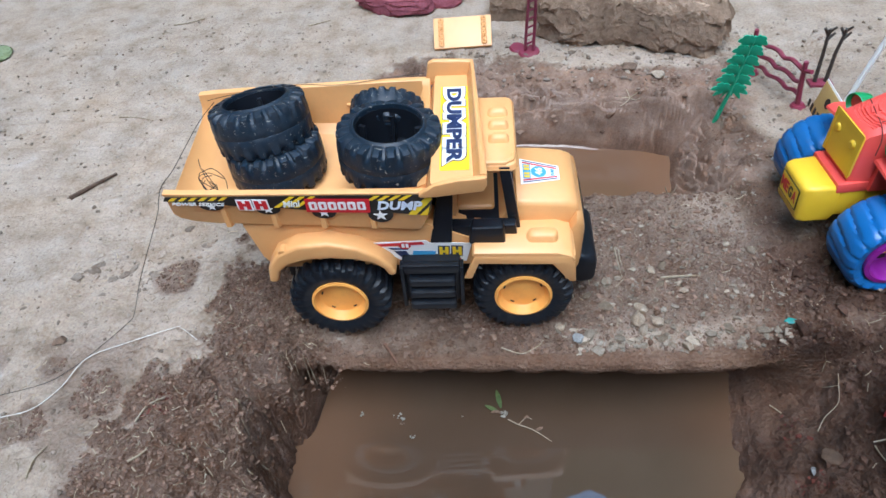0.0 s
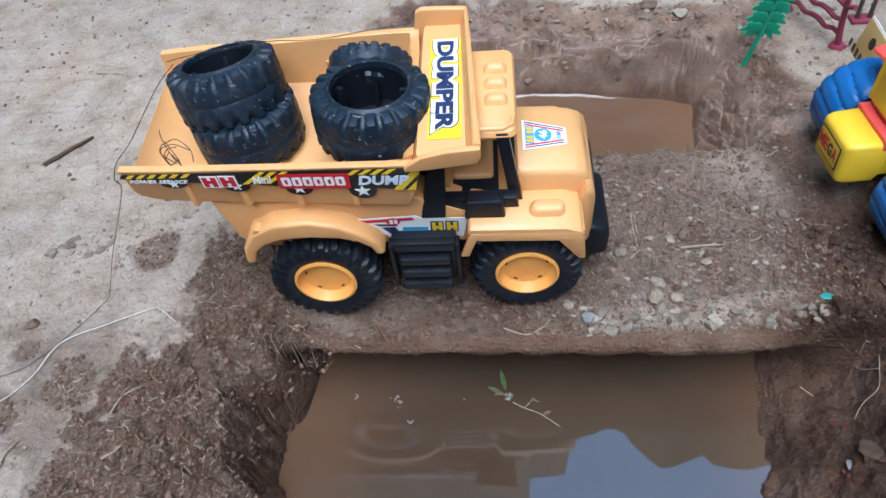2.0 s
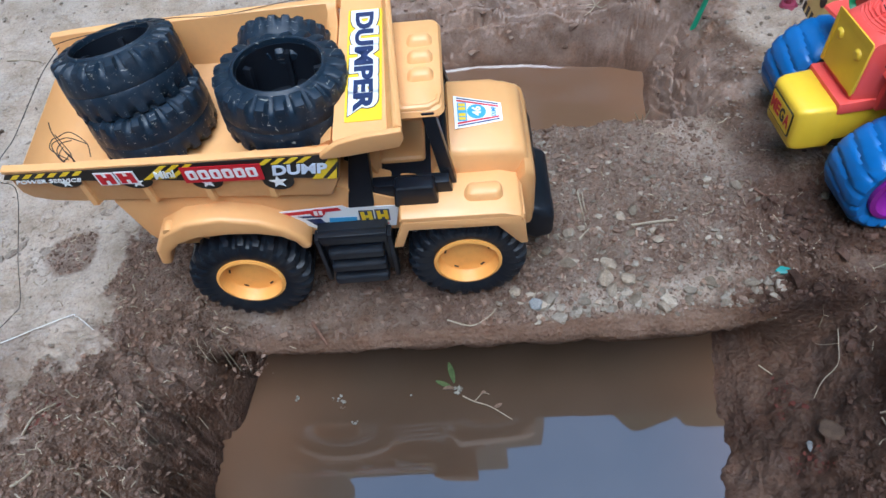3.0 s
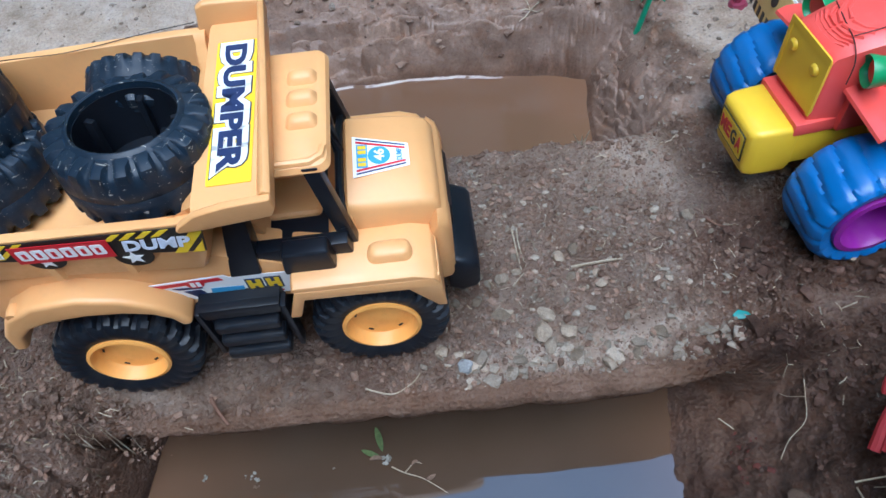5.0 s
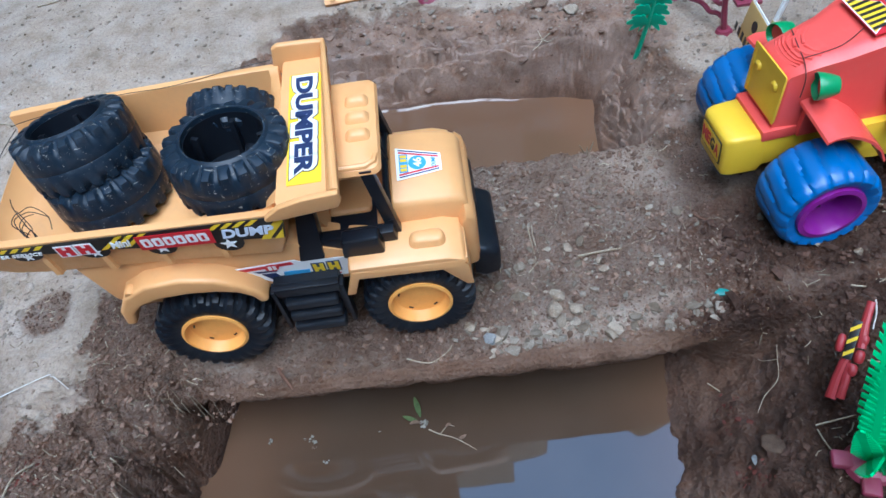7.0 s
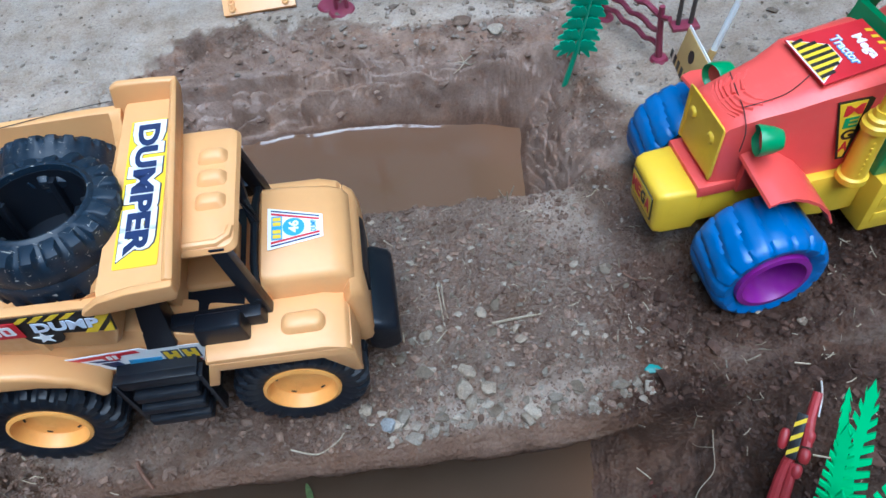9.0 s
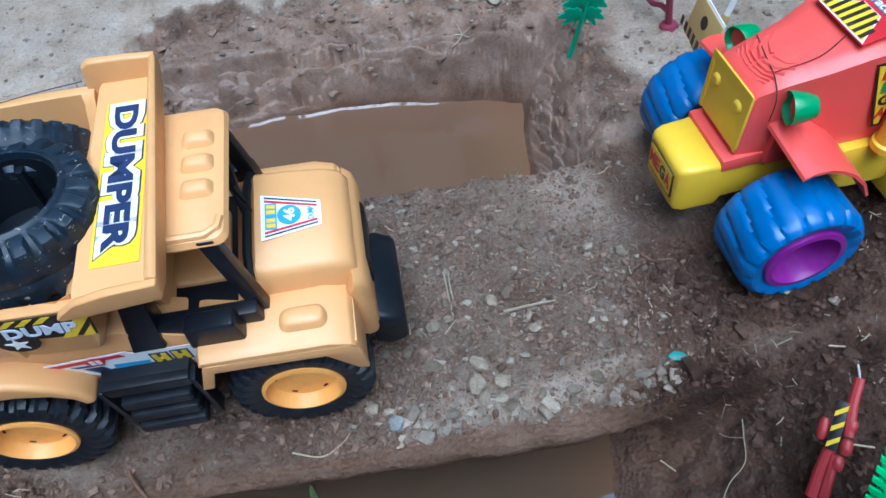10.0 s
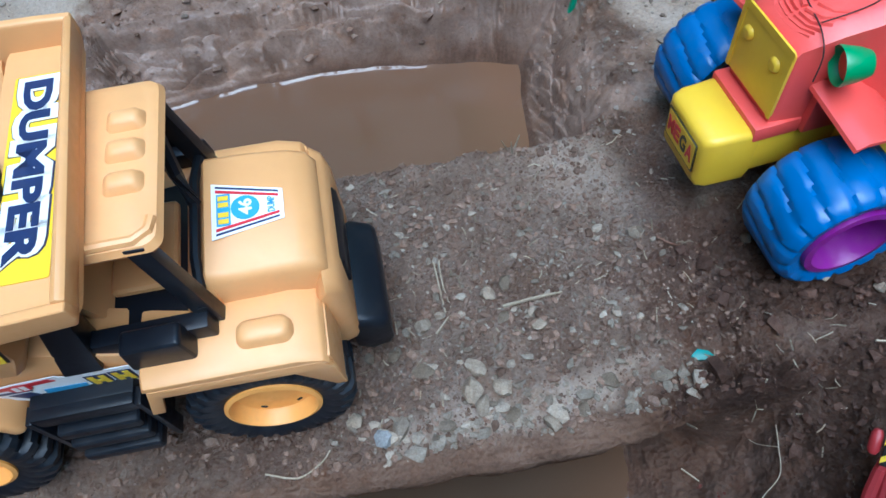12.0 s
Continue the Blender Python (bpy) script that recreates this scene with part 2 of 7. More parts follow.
WALL = stone("wall_plaster", (0.24, 0.19, 0.145), (0.34, 0.28, 0.22), 3.0, 0.9, 0.3, 0.01)
HEDGE = stone("dark_foliage", (0.03, 0.05, 0.018), (0.07, 0.10, 0.04), 6.0, 0.8, 0.3, 0.01)

# ---- building helpers ----


def finish(ob, angle=35):
    me = ob.data
    if len(me.polygons):
        me.polygons.foreach_set("use_smooth", [True] * len(me.polygons))
        me.set_sharp_from_angle(angle=radians(angle))
    return ob


def part(name, bm, mat, parent=None, label="", m=None, angle=35):
    bmesh.ops.recalc_face_normals(bm, faces=bm.faces)
    me = bpy.data.meshes.new(name)
    bm.to_mesh(me)
    bm.free()
    me.materials.append(mat)
    ob = finish(new(name, me), angle)
    if parent is not None:
        ob.parent = parent
    if m is not None:
        ob.matrix_basis = m
    if label:
        ob["label"] = label
    return ob


def thing(name, m, label, category, group="", kind=""):
    e = new(name)
    e.empty_display_size = 0.02
    e.matrix_basis = m
    return tagged(e, label, category, group, kind)


def bevel(bm, size, segments=2, angle=30):
    if size <= 0:
        return bm
    edges = [e for e in bm.edges if len(e.link_faces) == 2 and e.calc_face_angle(0) > radians(angle)]
    bmesh.ops.bevel(bm, geom=edges, offset=size, segments=segments, profile=0.6, affect="EDGES", clamp_overlap=True)
    return bm


def box(x0, x1, y0, y1, z0, z1, size=0.002, segments=2, bm=None):
    b = bmesh.new()
    bmesh.ops.create_cube(b, size=1, matrix=Matrix.Translation(((x0 + x1) / 2, (y0 + y1) / 2, (z0 + z1) / 2)) @ Matrix.Diagonal((x1 - x0, y1 - y0, z1 - z0, 1)))
    bevel(b, size, segments)
    return join(bm, b) if bm else b


def join(a, b):
    """Adds the mesh b to a."""
    me = bpy.data.meshes.new("joined")
    b.to_mesh(me)
    b.free()
    a.from_mesh(me)
    bpy.data.meshes.remove(me)
    return a


def loft(loops, caps=True, closed=True):
    """A skin over loops of the same number of points."""
    bm = bmesh.new()
    rows = [[bm.verts.new(p) for p in loop] for loop in loops]
    n = len(loops[0])
    for a, b in zip(rows, rows[1:]):
        for i in range(n if closed else n - 1):
            j = (i + 1) % n
            bm.faces.new((a[i], a[j], b[j], b[i]))
    if caps:
        bm.faces.new(rows[0])
        bm.faces.new(rows[-1])
    bmesh.ops.recalc_face_normals(bm, faces=bm.faces)
    return bm


def slab(profile, y0, y1, size=0.0015, segments=2):
    """A closed profile of (x, z) drawn out from y0 to y1."""
    return bevel(loft([[(x, y0, z) for x, z in profile], [(x, y1, z) for x, z in profile]]), size, segments)


def lathe(profile, n=40, m=None, closed=False):
    """(radius, height) turned round the y axis."""
    bm = bmesh.new()
    rows = []
    for k in range(n):
        a = math.tau * k / n
        rows.append([bm.verts.new((r * math.cos(a), h, r * math.sin(a))) for r, h in profile])
    count = len(profile)
    for k in range(n):
        a, b = rows[k], rows[(k + 1) % n]
        for i in range(count if closed else count - 1):
            j = (i + 1) % count
            bm.faces.new((a[i], a[j], b[j], b[i]))
    if not closed:
        for i in (0, count - 1):
            if profile[i][0] > 1e-5:
                bm.faces.new([row[i] for row in rows])
    bmesh.ops.remove_doubles(bm, verts=bm.verts, dist=1e-6)
    bmesh.ops.recalc_face_normals(bm, faces=bm.faces)
    if m is not None:
        bm.transform(m)
    return bm


def tube(points, radius, n=6, taper=1.0):
    """A round rod along points."""
    bm = bmesh.new()
    pts = [Vector(p) for p in points]
    rows = []
    for i, p in enumerate(pts):
        d = (pts[min(i + 1, len(pts) - 1)] - pts[max(i - 1, 0)]).normalized()
        side = d.cross(Vector((0, 0, 1)) if abs(d.z) < 0.9 else Vector((1, 0, 0))).normalized()
        up = side.cross(d)
        r = radius * (1 + (taper - 1) * i / max(1, len(pts) - 1))
        rows.append([bm.verts.new(p + r * (math.cos(math.tau * k / n) * side + math.sin(math.tau * k / n) * up)) for k in range(n)])
    for a, b in zip(rows, rows[1:]):
        for i in range(n):
            j = (i + 1) % n
            bm.faces.new((a[i], a[j], b[j], b[i]))
    bm.faces.new(rows[0])
    bm.faces.new(rows[-1])
    bmesh.ops.recalc_face_normals(bm, faces=bm.faces)
    return bm


def bend(points, steps=6):
    """A smooth line through points."""
    pts = [Vector(p) for p in points]
    out = []
    for i in range(len(pts) - 1):
        a, b, c, d = pts[max(i - 1, 0)], pts[i], pts[i + 1], pts[min(i + 2, len(pts) - 1)]
        for k in range(steps):
            t = k / steps
            out.append(0.5 * (2 * b + (c - a) * t + (2 * a - 5 * b + 4 * c - d) * t * t + (3 * b - a - 3 * c + d) * t ** 3))
    return out + [pts[-1]]


def moved(bm, m):
    bm.transform(m)
    return bm


def rounded(x0, x1, y0, y1, r, n=4):
    out = []
    for cx, cy, a0 in ((x1 - r, y1 - r, 0), (x0 + r, y1 - r, 90), (x0 + r, y0 + r, 180), (x1 - r, y0 + r, 270)):
        for k in range(n + 1):
            a = radians(a0 + 90 * k / n)
            out.append((cx + r * math.cos(a), cy + r * math.sin(a)))
    return out


def lettering(name, words, height, width, mat, parent, m, depth=0.0003, bold=0.0, shear=0.0):
    """Words in the built-in font, centred at m, facing its z axis, stretched to the height and width given."""
    data = bpy.data.curves.new(name, "FONT")
    data.body, data.extrude, data.offset, data.shear = words, 0.02, bold, shear
    data.resolution_u = 3
    ob = new(name, data)
    me = bpy.data.meshes.new_from_object(ob.evaluated_get(bpy.context.evaluated_depsgraph_get()))
    bpy.data.objects.remove(ob)
    co = np.empty(3 * len(me.vertices), np.float32)
    me.vertices.foreach_get("co", co)
    co = co.reshape(-1, 3)
    low, high = co.min(0), co.max(0)
    co = (co - (low + high) / 2) / (high - low) * (width, height, depth)
    me.vertices.foreach_set("co", co.ravel())
    me.name = name
    me.materials.clear()
    me.materials.append(mat)
    out = new(name, me)
    out.parent = parent
    out.matrix_basis = m
    return out


def frame_of(origin, right, up):
    """A pose whose x runs along right and whose y runs along up."""
    r = Vector(right).normalized()
    n = r.cross(Vector(up)).normalized()
    u = n.cross(r)
    m = Matrix((r, u, n)).transposed().to_4x4()
    m.translation = origin
    return m


def sheet(name, outline, mat, parent, m, depth=0.0004, label=""):
    """A flat printed piece, its outline in the pose m."""
    return part(name, loft([[(x, y, 0) for x, y in outline], [(x, y, depth) for x, y in outline]]), mat, parent, label, m)


def rect(x0, x1, y0, y1):
    return [(x0, y0), (x1, y0), (x1, y1), (x0, y1)]


def star(cx, cy, r, points=5):
    return [(cx + (r if k % 2 == 0 else 0.42 * r) * math.sin(math.tau * k / (2 * points)), cy + (r if k % 2 == 0 else 0.42 * r) * math.cos(math.tau * k / (2 * points))) for k in range(2 * points)]

# ---- the ground: one sheet with two water-filled pits ----
WATER_LEVEL = -0.085
rng = np.random.default_rng(4)
LATTICE = rng.random((256, 256))


def value_noise(x, y):
    xi, yi = np.floor(x).astype(int), np.floor(y).astype(int)
    fx, fy = x - xi, y - yi
    fx, fy = fx * fx * (3 - 2 * fx), fy * fy * (3 - 2 * fy)
    g = lambda i, j: LATTICE[i % 256, j % 256]
    return (g(xi, yi) * (1 - fx) + g(xi + 1, yi) * fx) * (1 - fy) + (g(xi, yi + 1) * (1 - fx) + g(xi + 1, yi + 1) * fx) * fy - 0.5


def fractal(x, y, scale, octaves=4, gain=0.5):
    total, amp = 0.0, 1.0
    for k in range(octaves):
        total = total + amp * value_noise(x * scale * 2 ** k + 17.3 * k, y * scale * 2 ** k + 9.1 * k)
        amp *= gain
    return total


def cells(x, y, scale):
    """Rounded clods: 1 on the top of each, 0 at its edge, with the depth of the cleft between two."""
    u, v = x * scale, y * scale
    ui, vi = np.floor(u).astype(int), np.floor(v).astype(int)
    near = np.full(np.shape(u), 9.0)
    next_ = np.full(np.shape(u), 9.0)
    for i in (-1, 0, 1):
        for j in (-1, 0, 1):
            a, b = ui + i, vi + j
            d = np.hypot(a + LATTICE[a % 256, b % 256] - u, b + LATTICE[(a + 91) % 256, (b + 37) % 256] - v)
            next_ = np.minimum(next_, np.maximum(near, d))
            near = np.minimum(near, d)
    return np.clip(1 - near * near, 0, 1), np.clip(1 - (next_ - near) / 0.16, 0, 1)


def step(a, b, v):
    t = np.clip((v - a) / (b - a), 0, 1)
    return t * t * (3 - 2 * t)


def relief(x, y):
    """Height of the ground and its wetness (0 dry crust, 0.5 damp crumbs, 1 wet clay)."""
    wob = fractal(x, y, 22, 4)
    fine = fractal(x + 5, y + 3, 70, 4, 0.6)
    # front pit
    rim = np.interp(x, np.array([-0.308, -0.093, -0.059, 0.027, 0.125, 0.224, 0.296, 0.341, 0.589]), np.array([0.513, 0.508, 0.503, 0.499, 0.496, 0.492, 0.493, 0.499, 0.500])) - 0.002 + 0.001 * wob
    left = np.interp(y, np.array([0.197, 0.370, 0.410, 0.455, 0.488, 0.522]), np.array([-0.101, -0.102, -0.116, -0.117, -0.095, -0.080])) + 0.022 * wob + 0.012 * fine
    right = np.interp(y, np.array([0.204, 0.383, 0.435, 0.473, 0.519]), np.array([0.321, 0.350, 0.365, 0.374, 0.377])) + 0.012 * wob
    floor = -0.15
    knob, slit = cells(x + 0.012 * wob, y + 0.012 * fine, 40)
    h_left = floor * step(0, 0.036, x - left + 0.010 + 0.012 * fine - 0.011 * (knob - 0.72) + 0.003 * slit)
    h_right = np.interp(right + 0.045 - x + 0.010 * fine + 0.006 * wob, np.array([-0.01, 0.0, 0.012, 0.050, 0.1085, 0.165]), np.array([0.0, -0.001, -0.008, -0.043, -0.085, -0.15]))
    h_rim = floor * step(0, 0.024, rim - y)
    h_near = floor * step(0, 0.05, y - 0.17)
    pit = np.maximum(np.maximum(h_left, h_right), np.maximum(h_rim, h_near))
    # back pit
    far = np.interp(x, np.array([-0.271, -0.048, 0.035, 0.116, 0.190, 0.260, 0.319, 0.370]), np.array([0.967, 0.970, 0.986, 0.970, 0.949, 0.930, 0.919, 0.901])) + 0.020 * fractal(x + 3, y, 9, 2)
    near = np.interp(x, np.array([-0.193, 0.155, 0.260, 0.308, 0.359, 0.383]), np.array([0.714, 0.706, 0.702, 0.700, 0.706, 0.722])) + 0.006 * wob
    east = np.interp(y, np.array([0.696, 0.717, 0.762, 0.794, 0.857, 0.904]), np.array([0.358, 0.364, 0.379, 0.385, 0.398, 0.392])) + 0.014 * fractal(x + 6, y, 9, 2)
    shore = np.interp(y, np.array([0.702, 0.786, 0.875, 0.921]), np.array([0.300, 0.307, 0.318, 0.324])) + 0.004 * wob
    back_shore = np.interp(x, np.array([-0.09, 0.005, 0.065, 0.130, 0.205, 0.290, 0.330]), np.array([0.895, 0.912, 0.919, 0.914, 0.906, 0.889, 0.872])) + 0.005 * wob
    b_far = floor * step(0, np.maximum(0.03, far - back_shore) / 0.545, far - y)
    b_near = floor * step(0, 0.020 + 0.06 * step(0.30, 0.37, x), y - near)
    b_east = floor * step(0, (east - shore) / 0.55, east - x)
    b_west = floor * step(0, 0.10, x + 0.070 + 0.02 * wob)
    back = np.maximum(np.maximum(b_far, b_near), np.maximum(b_east, b_west))
    h = np.minimum(pit, back)
    open_ground = step(-0.02, 0.0, h)
    # roll of the strip towards the front pit, and the slant on which the lorry stands
    strip = step(-0.12, -0.08, x) * step(0.36, 0.33, x)
    h = h - 0.010 * strip * step(0.534, 0.502, y) * open_ground
    slant = step(-0.16, -0.11, x) * step(0.205, 0.150, x) * step(0.515, 0.535, y) * step(0.700, 0.672, y)
    h = h + slant * (0.0050 + 0.087 * (y - 0.5945) - 0.0437 * x)
    # on steep walls the grain follows the slope
    steep = step(-0.004, -0.03, h)
    rear = step(0.71, 0.74, y)
    wx = x + 1.3 * h * steep * (rear * step(0.29, 0.33, x) + (1 - rear) * (step(0.18, 0.24, x) - step(0.0, -0.05, x)))
    wy = y + 1.3 * h * steep * (rear * step(0.36, 0.31, x))
    calmer = steep * np.maximum(rear, step(0.18, 0.24, x))
    wob = (1 - calmer) * fractal(wx, wy, 22, 4) + calmer * fractal(wx, wy, 14, 2)
    fine = (1 - calmer) * fractal(wx + 5, wy + 3, 70, 4, 0.6) + 0.6 * calmer * fractal(wx + 5, wy + 3, 45, 2)
    # wetness
    verge = np.interp(y, np.array([0.301, 0.366, 0.407, 0.466, 0.504, 0.547, 0.589, 0.634, 0.688, 0.774, 1.011]), np.array([-0.316, -0.286, -0.269, -0.244, -0.203, -0.175, -0.160, -0.142, -0.118, -0.096, -0.077]))
    # the damp fades into the crust in mottles
    bank = step(0.022, -0.020, x - verge + 0.075 * wob + 0.03 * fine + 0.05 * fractal(x + 12, y + 5, 7, 2))
    wet = 0.45 * (1 - bank)
    dry_far = step(0.02, 0.05, y - np.maximum(far, 0.922) + 0.035 * wob + 0.02 * fine)
    east_dry = step(0.385, 0.41, x + 0.03 * wob) * step(0.61, 0.68, y + 0.05 * wob)
    wet = wet * (1 - 0.93 * np.maximum(dry_far, 0.72 * east_dry))
    centre = strip * step(0.502, 0.522, y) * step(0.72, 0.69, y)
    wet = wet * (1 - centre) + centre * (0.42 - 0.17 * step(0.576, 0.68, y) + 0.22 * fractal(x + 1, y, 9, 3))
    crust = step(0.06, 0.16, fractal(x + 8, y + 2, 30, 3) + 0.25 * step(0.05, 0.0, np.abs(y - 0.513 - 0.06 * (x - 0.25))) * step(0.15, 0.2, x)) * strip * step(0.497, 0.507, y) * step(0.60, 0.56, y)
    wet = wet - 0.07 * crust
    pale = step(0.016, 0.004, np.abs(y - 0.512 - 0.05 * (x - 0.2) + 0.012 * wob)) * step(0.10, 0.20, x + 0.1 * wob) * step(0.345, 0.315, x + 0.06 * wob)
    wet = wet * (1 - 0.75 * pale) + 0.14 * pale
    tracks = step(0.27, 0.37, x + 0.06 * wob) * step(0.685, 0.595, y + 0.03 * wob - 0.25 * (x - 0.42)) * step(0.50, 0.54, y)
    wet = np.maximum(wet, 0.80 * tracks * (0.94 + 0.4 * wob))
    # wet bank; the value is raised further to paint in shade there
    near_right = step(0.27, 0.33, x + 0.04 * wob) * step(0.55, 0.50, y)
    wet = np.maximum(wet, near_right * np.minimum(0.97, 0.90 - 0.08 * step(0.41, 0.48, y) + 0.24 * wob))
    far_right = step(0.44, 0.50, x + 0.05 * wob) * step(0.56, 0.52, y)
    wet = wet - 0.05 * far_right
    inside = step(-0.004 - 0.018 * strip * step(0.6, 0.55, y), -0.020 - 0.025 * strip * step(0.6, 0.55, y), h)
    wet = np.maximum(wet, inside * (0.78 - 0.47 * rear - 0.18 * step(0.0, -0.06, x) * step(0.6, 0.5, y) + 0.24 * (1 - rear) * wob + 0.34 * rear * fractal(wx + 2, wy, 10, 3)))
    mottled = step(-0.25, 0.08, fractal(x + 15, y + 9, 14, 3)) * step(-0.20, -0.26, x) * step(0.57, 0.50, y)
    wet = np.maximum(wet, 0.25 * mottled)
    for cx, cy, r in ((-0.328, 0.490, 0.018), (-0.275, 0.458, 0.022), (-0.325, 0.436, 0.026), (-0.248, 0.611, 0.020)):
        wet = np.maximum(wet, 0.36 * step(1.5, 0.5, np.hypot(x - cx, y - cy) / r + 1.2 * wob))
    wet = np.clip(wet * step(1.5, 0.9, np.hypot(x - 0.1, y - 0.6)), 0, 1)
    # rough surface; the slope beside the palm is smeared smooth
    smeared = 1 - 0.85 * rear * steep * step(0.285, 0.32, x)
    wob, fine = wob * smeared, fine * smeared
    clods = smeared * np.abs(fractal(wx + 2, wy + 7, 45, 3, 0.55))
    amp = 0.0032 + 0.0055 * step(0.25, 0.7, wet)
    grit = fractal(wx + 9, wy + 4, 120, 2, 0.6)
    h = h + (0.0012 + 0.0022 * step(0.25, 0.6, wet)) * grit * (1 - 0.9 * calmer) * (1 - 0.4 * strip * step(0.510, 0.502, y)) * step(1.5, 1.1, y)
    lip = strip * step(0.510, 0.502, y) * step(0.44, 0.46, y)
    puddled = step(0.72, 0.75, y) * step(0.0, -0.02, h) * step(1.05, 1.0, y)
    amp = amp * (1 - 0.6 * lip) * (1 - 0.7 * puddled)
    left_bank = step(-0.27, -0.21, x) * step(-0.05, -0.09, x) * step(0.56, 0.50, y)
    h = h + amp * (0.6 * wob + 0.55 * fine + 0.9 * clods - 0.15) + left_bank * 0.007 * (1.4 * fine + clods)
    wall = inside * step(-0.135, -0.07, h) * (1 - lip)
    calm = step(0.004, 0.022, np.abs(h - WATER_LEVEL))
    h = h + wall * (0.012 * smeared * fractal(wx + 3, wy, 14, 2) + (0.006 + 0.010 * (0.25 * step(0.2, 0.3, x) + step(-0.03, -0.08, x)) * step(0.6, 0.5, y)) * fine * calm + 0.010 * calm * np.abs(fractal(wx + 4, wy + 1, 22, 2, 0.6)) * step(0.68, 0.80, y) * step(0.36, 0.31, x))
    wet = np.maximum(wet, step(0.012, 0.005, np.abs(h - WATER_LEVEL)) * (0.80 + 0.15 * wob))
    wet = np.clip(wet, 0, 1)
    # broken clay: stepped lumps at three sizes
    ledge = step(-0.02, 0.02, fractal(0.7 * wx + 2, 1.5 * wy, 18, 2, 0.5)) - 0.5
    clump = step(-0.02, 0.02, fractal(wx + 7, wy + 5, 38, 4, 0.6)) - 0.5
    lump = step(-0.03, 0.03, fractal(wx + 11, wy + 2, 85, 3, 0.6)) - 0.5
    bank_top = step(0.767, 0.816, y) * step(0.035, -0.005, y - far - 0.02 * wob) * step(0.345, 0.308, x) * step(-0.16, -0.10, x) * step(-0.066, -0.050, h)
    back_wall = np.maximum(wall * step(0.72, 0.785, y), bank_top)
    crack = step(0.035, 0.0, np.abs(fractal(0.6 * wx + 5, 1.5 * wy + 3, 20, 2, 0.5))) * step(0.02, 0.12, fractal(wx + 9, wy, 12, 2))
    front_wall = wall * (1 - step(0.6, 0.7, y))
    dug = step(0.45, 0.60, wet) * (1 - inside) * (1 - 0.85 * strip)
    h = h + calm * (back_wall * ((0.015 * ledge - 0.014 * crack) * step(0.35, 0.308, x) + 0.004 * (1 - 0.8 * calmer) * clump * step(0.36, 0.318, x)) + front_wall * step(0.26, 0.20, x) * (0.010 * clump + 0.005 * lump + 0.014 * ledge * step(-0.02, -0.07, x)))
    # clods: large ones break away from the wall beside the lorry, small ones lie on all dug earth
    swirl_x, swirl_y = wx + 0.006 * fine, wy + 0.006 * wob
    big, split = cells(swirl_x, swirl_y, 42)
    mid, cleft = cells(swirl_x + 3, swirl_y, 95)
    small, gap = cells(swirl_x + 1, swirl_y + 2, 210)
    west = step(-0.045, -0.075, x) * step(-0.20, -0.15, x + 0.03 * wob) * step(0.53, 0.50, y) * step(0.010, 0.016, np.abs(h - WATER_LEVEL))
    h = h + west * (0.014 * (big - 0.7) - 0.012 * split + 0.004 * mid)
    loose = step(0.38, 0.50, wet) * (1 - inside) * (1 - 0.75 * strip) * step(1.0, 0.9, y)
    patchy = step(-0.15, 0.2, fractal(wx + 3, wy + 8, 26, 2))
    h = h + loose * (0.0055 * (mid - 0.6) * patchy - 0.0022 * cleft * patchy + 0.0032 * (small - 0.6) - 0.0012 * gap)
    pitted = back_wall * step(0.0, 0.14, fractal(wx + 6, 1.7 * wy + 2, 20, 2)) * step(0.37, 0.33, x)
    h = h + calm * pitted * (0.006 * (big - 0.7) - 0.006 * split)
    h = h + dug * (0.0030 * clump + 0.0018 * lump) + 0.0016 * lump * strip * step(0.510, 0.518, y) * step(0.72, 0.70, y)
    h = h + (0.0010 * ledge + 0.0007 * lump) * step(0.3, 0.1, wet) * step(1.5, 1.2, y)
    h = h + 0.02 * fractal(x, y, 1.2, 2) * step(1.2, 2.5, np.hypot(x - 0.1, y - 0.7))
    return h, wet


def height(x, y):
    return float(relief(np.array([x]), np.array([y]))[0][0])


def spaced(low, high, gap, reach, dense):
    """Grid lines: even from low to high, twice as close within the dense stretches, ever wider beyond."""
    core = [low]
    while core[-1] < high:
        core.append(core[-1] + gap * (0.5 if any(a < core[-1] < b for a, b in dense) else 1.0))
    high = core[-1]
    grow = gap * np.cumsum(1.28 ** np.arange(1, 60))
    grow = grow[grow < reach]
    return np.concatenate((low - grow[::-1], core, high + grow))


def sheet_object(name, xs, ys, z, attrs, mat):
    nx, ny = len(xs), len(ys)
    X, Y = (xs, ys) if xs.ndim == 2 else np.meshgrid(xs, ys)
    if xs.ndim == 2:
        ny, nx = xs.shape
    me = bpy.data.meshes.new(name)
    me.vertices.add(nx * ny)
    me.vertices.foreach_set("co", np.stack((X, Y, z), -1).astype(np.float32).ravel())
    i = (np.arange(ny - 1)[:, None] * nx + np.arange(nx - 1)[None, :]).ravel()
    quads = np.stack((i, i + 1, i + nx + 1, i + nx), -1)
    me.loops.add(quads.size)
    me.loops.foreach_set("vertex_index", quads.ravel().astype(np.int32))
    me.polygons.add(len(quads))
    me.polygons.foreach_set("loop_start", np.arange(0, quads.size, 4, dtype=np.int32))
    me.polygons.foreach_set("use_smooth", np.ones(len(quads), bool))
    for key, values in attrs.items():
        a = me.attributes.new(key, "FLOAT", "POINT")
        a.data.foreach_set("value", values.astype(np.float32).ravel())
    me.update(calc_edges=True)
    me.validate()
    me.materials.append(mat)
    return new(name, me)


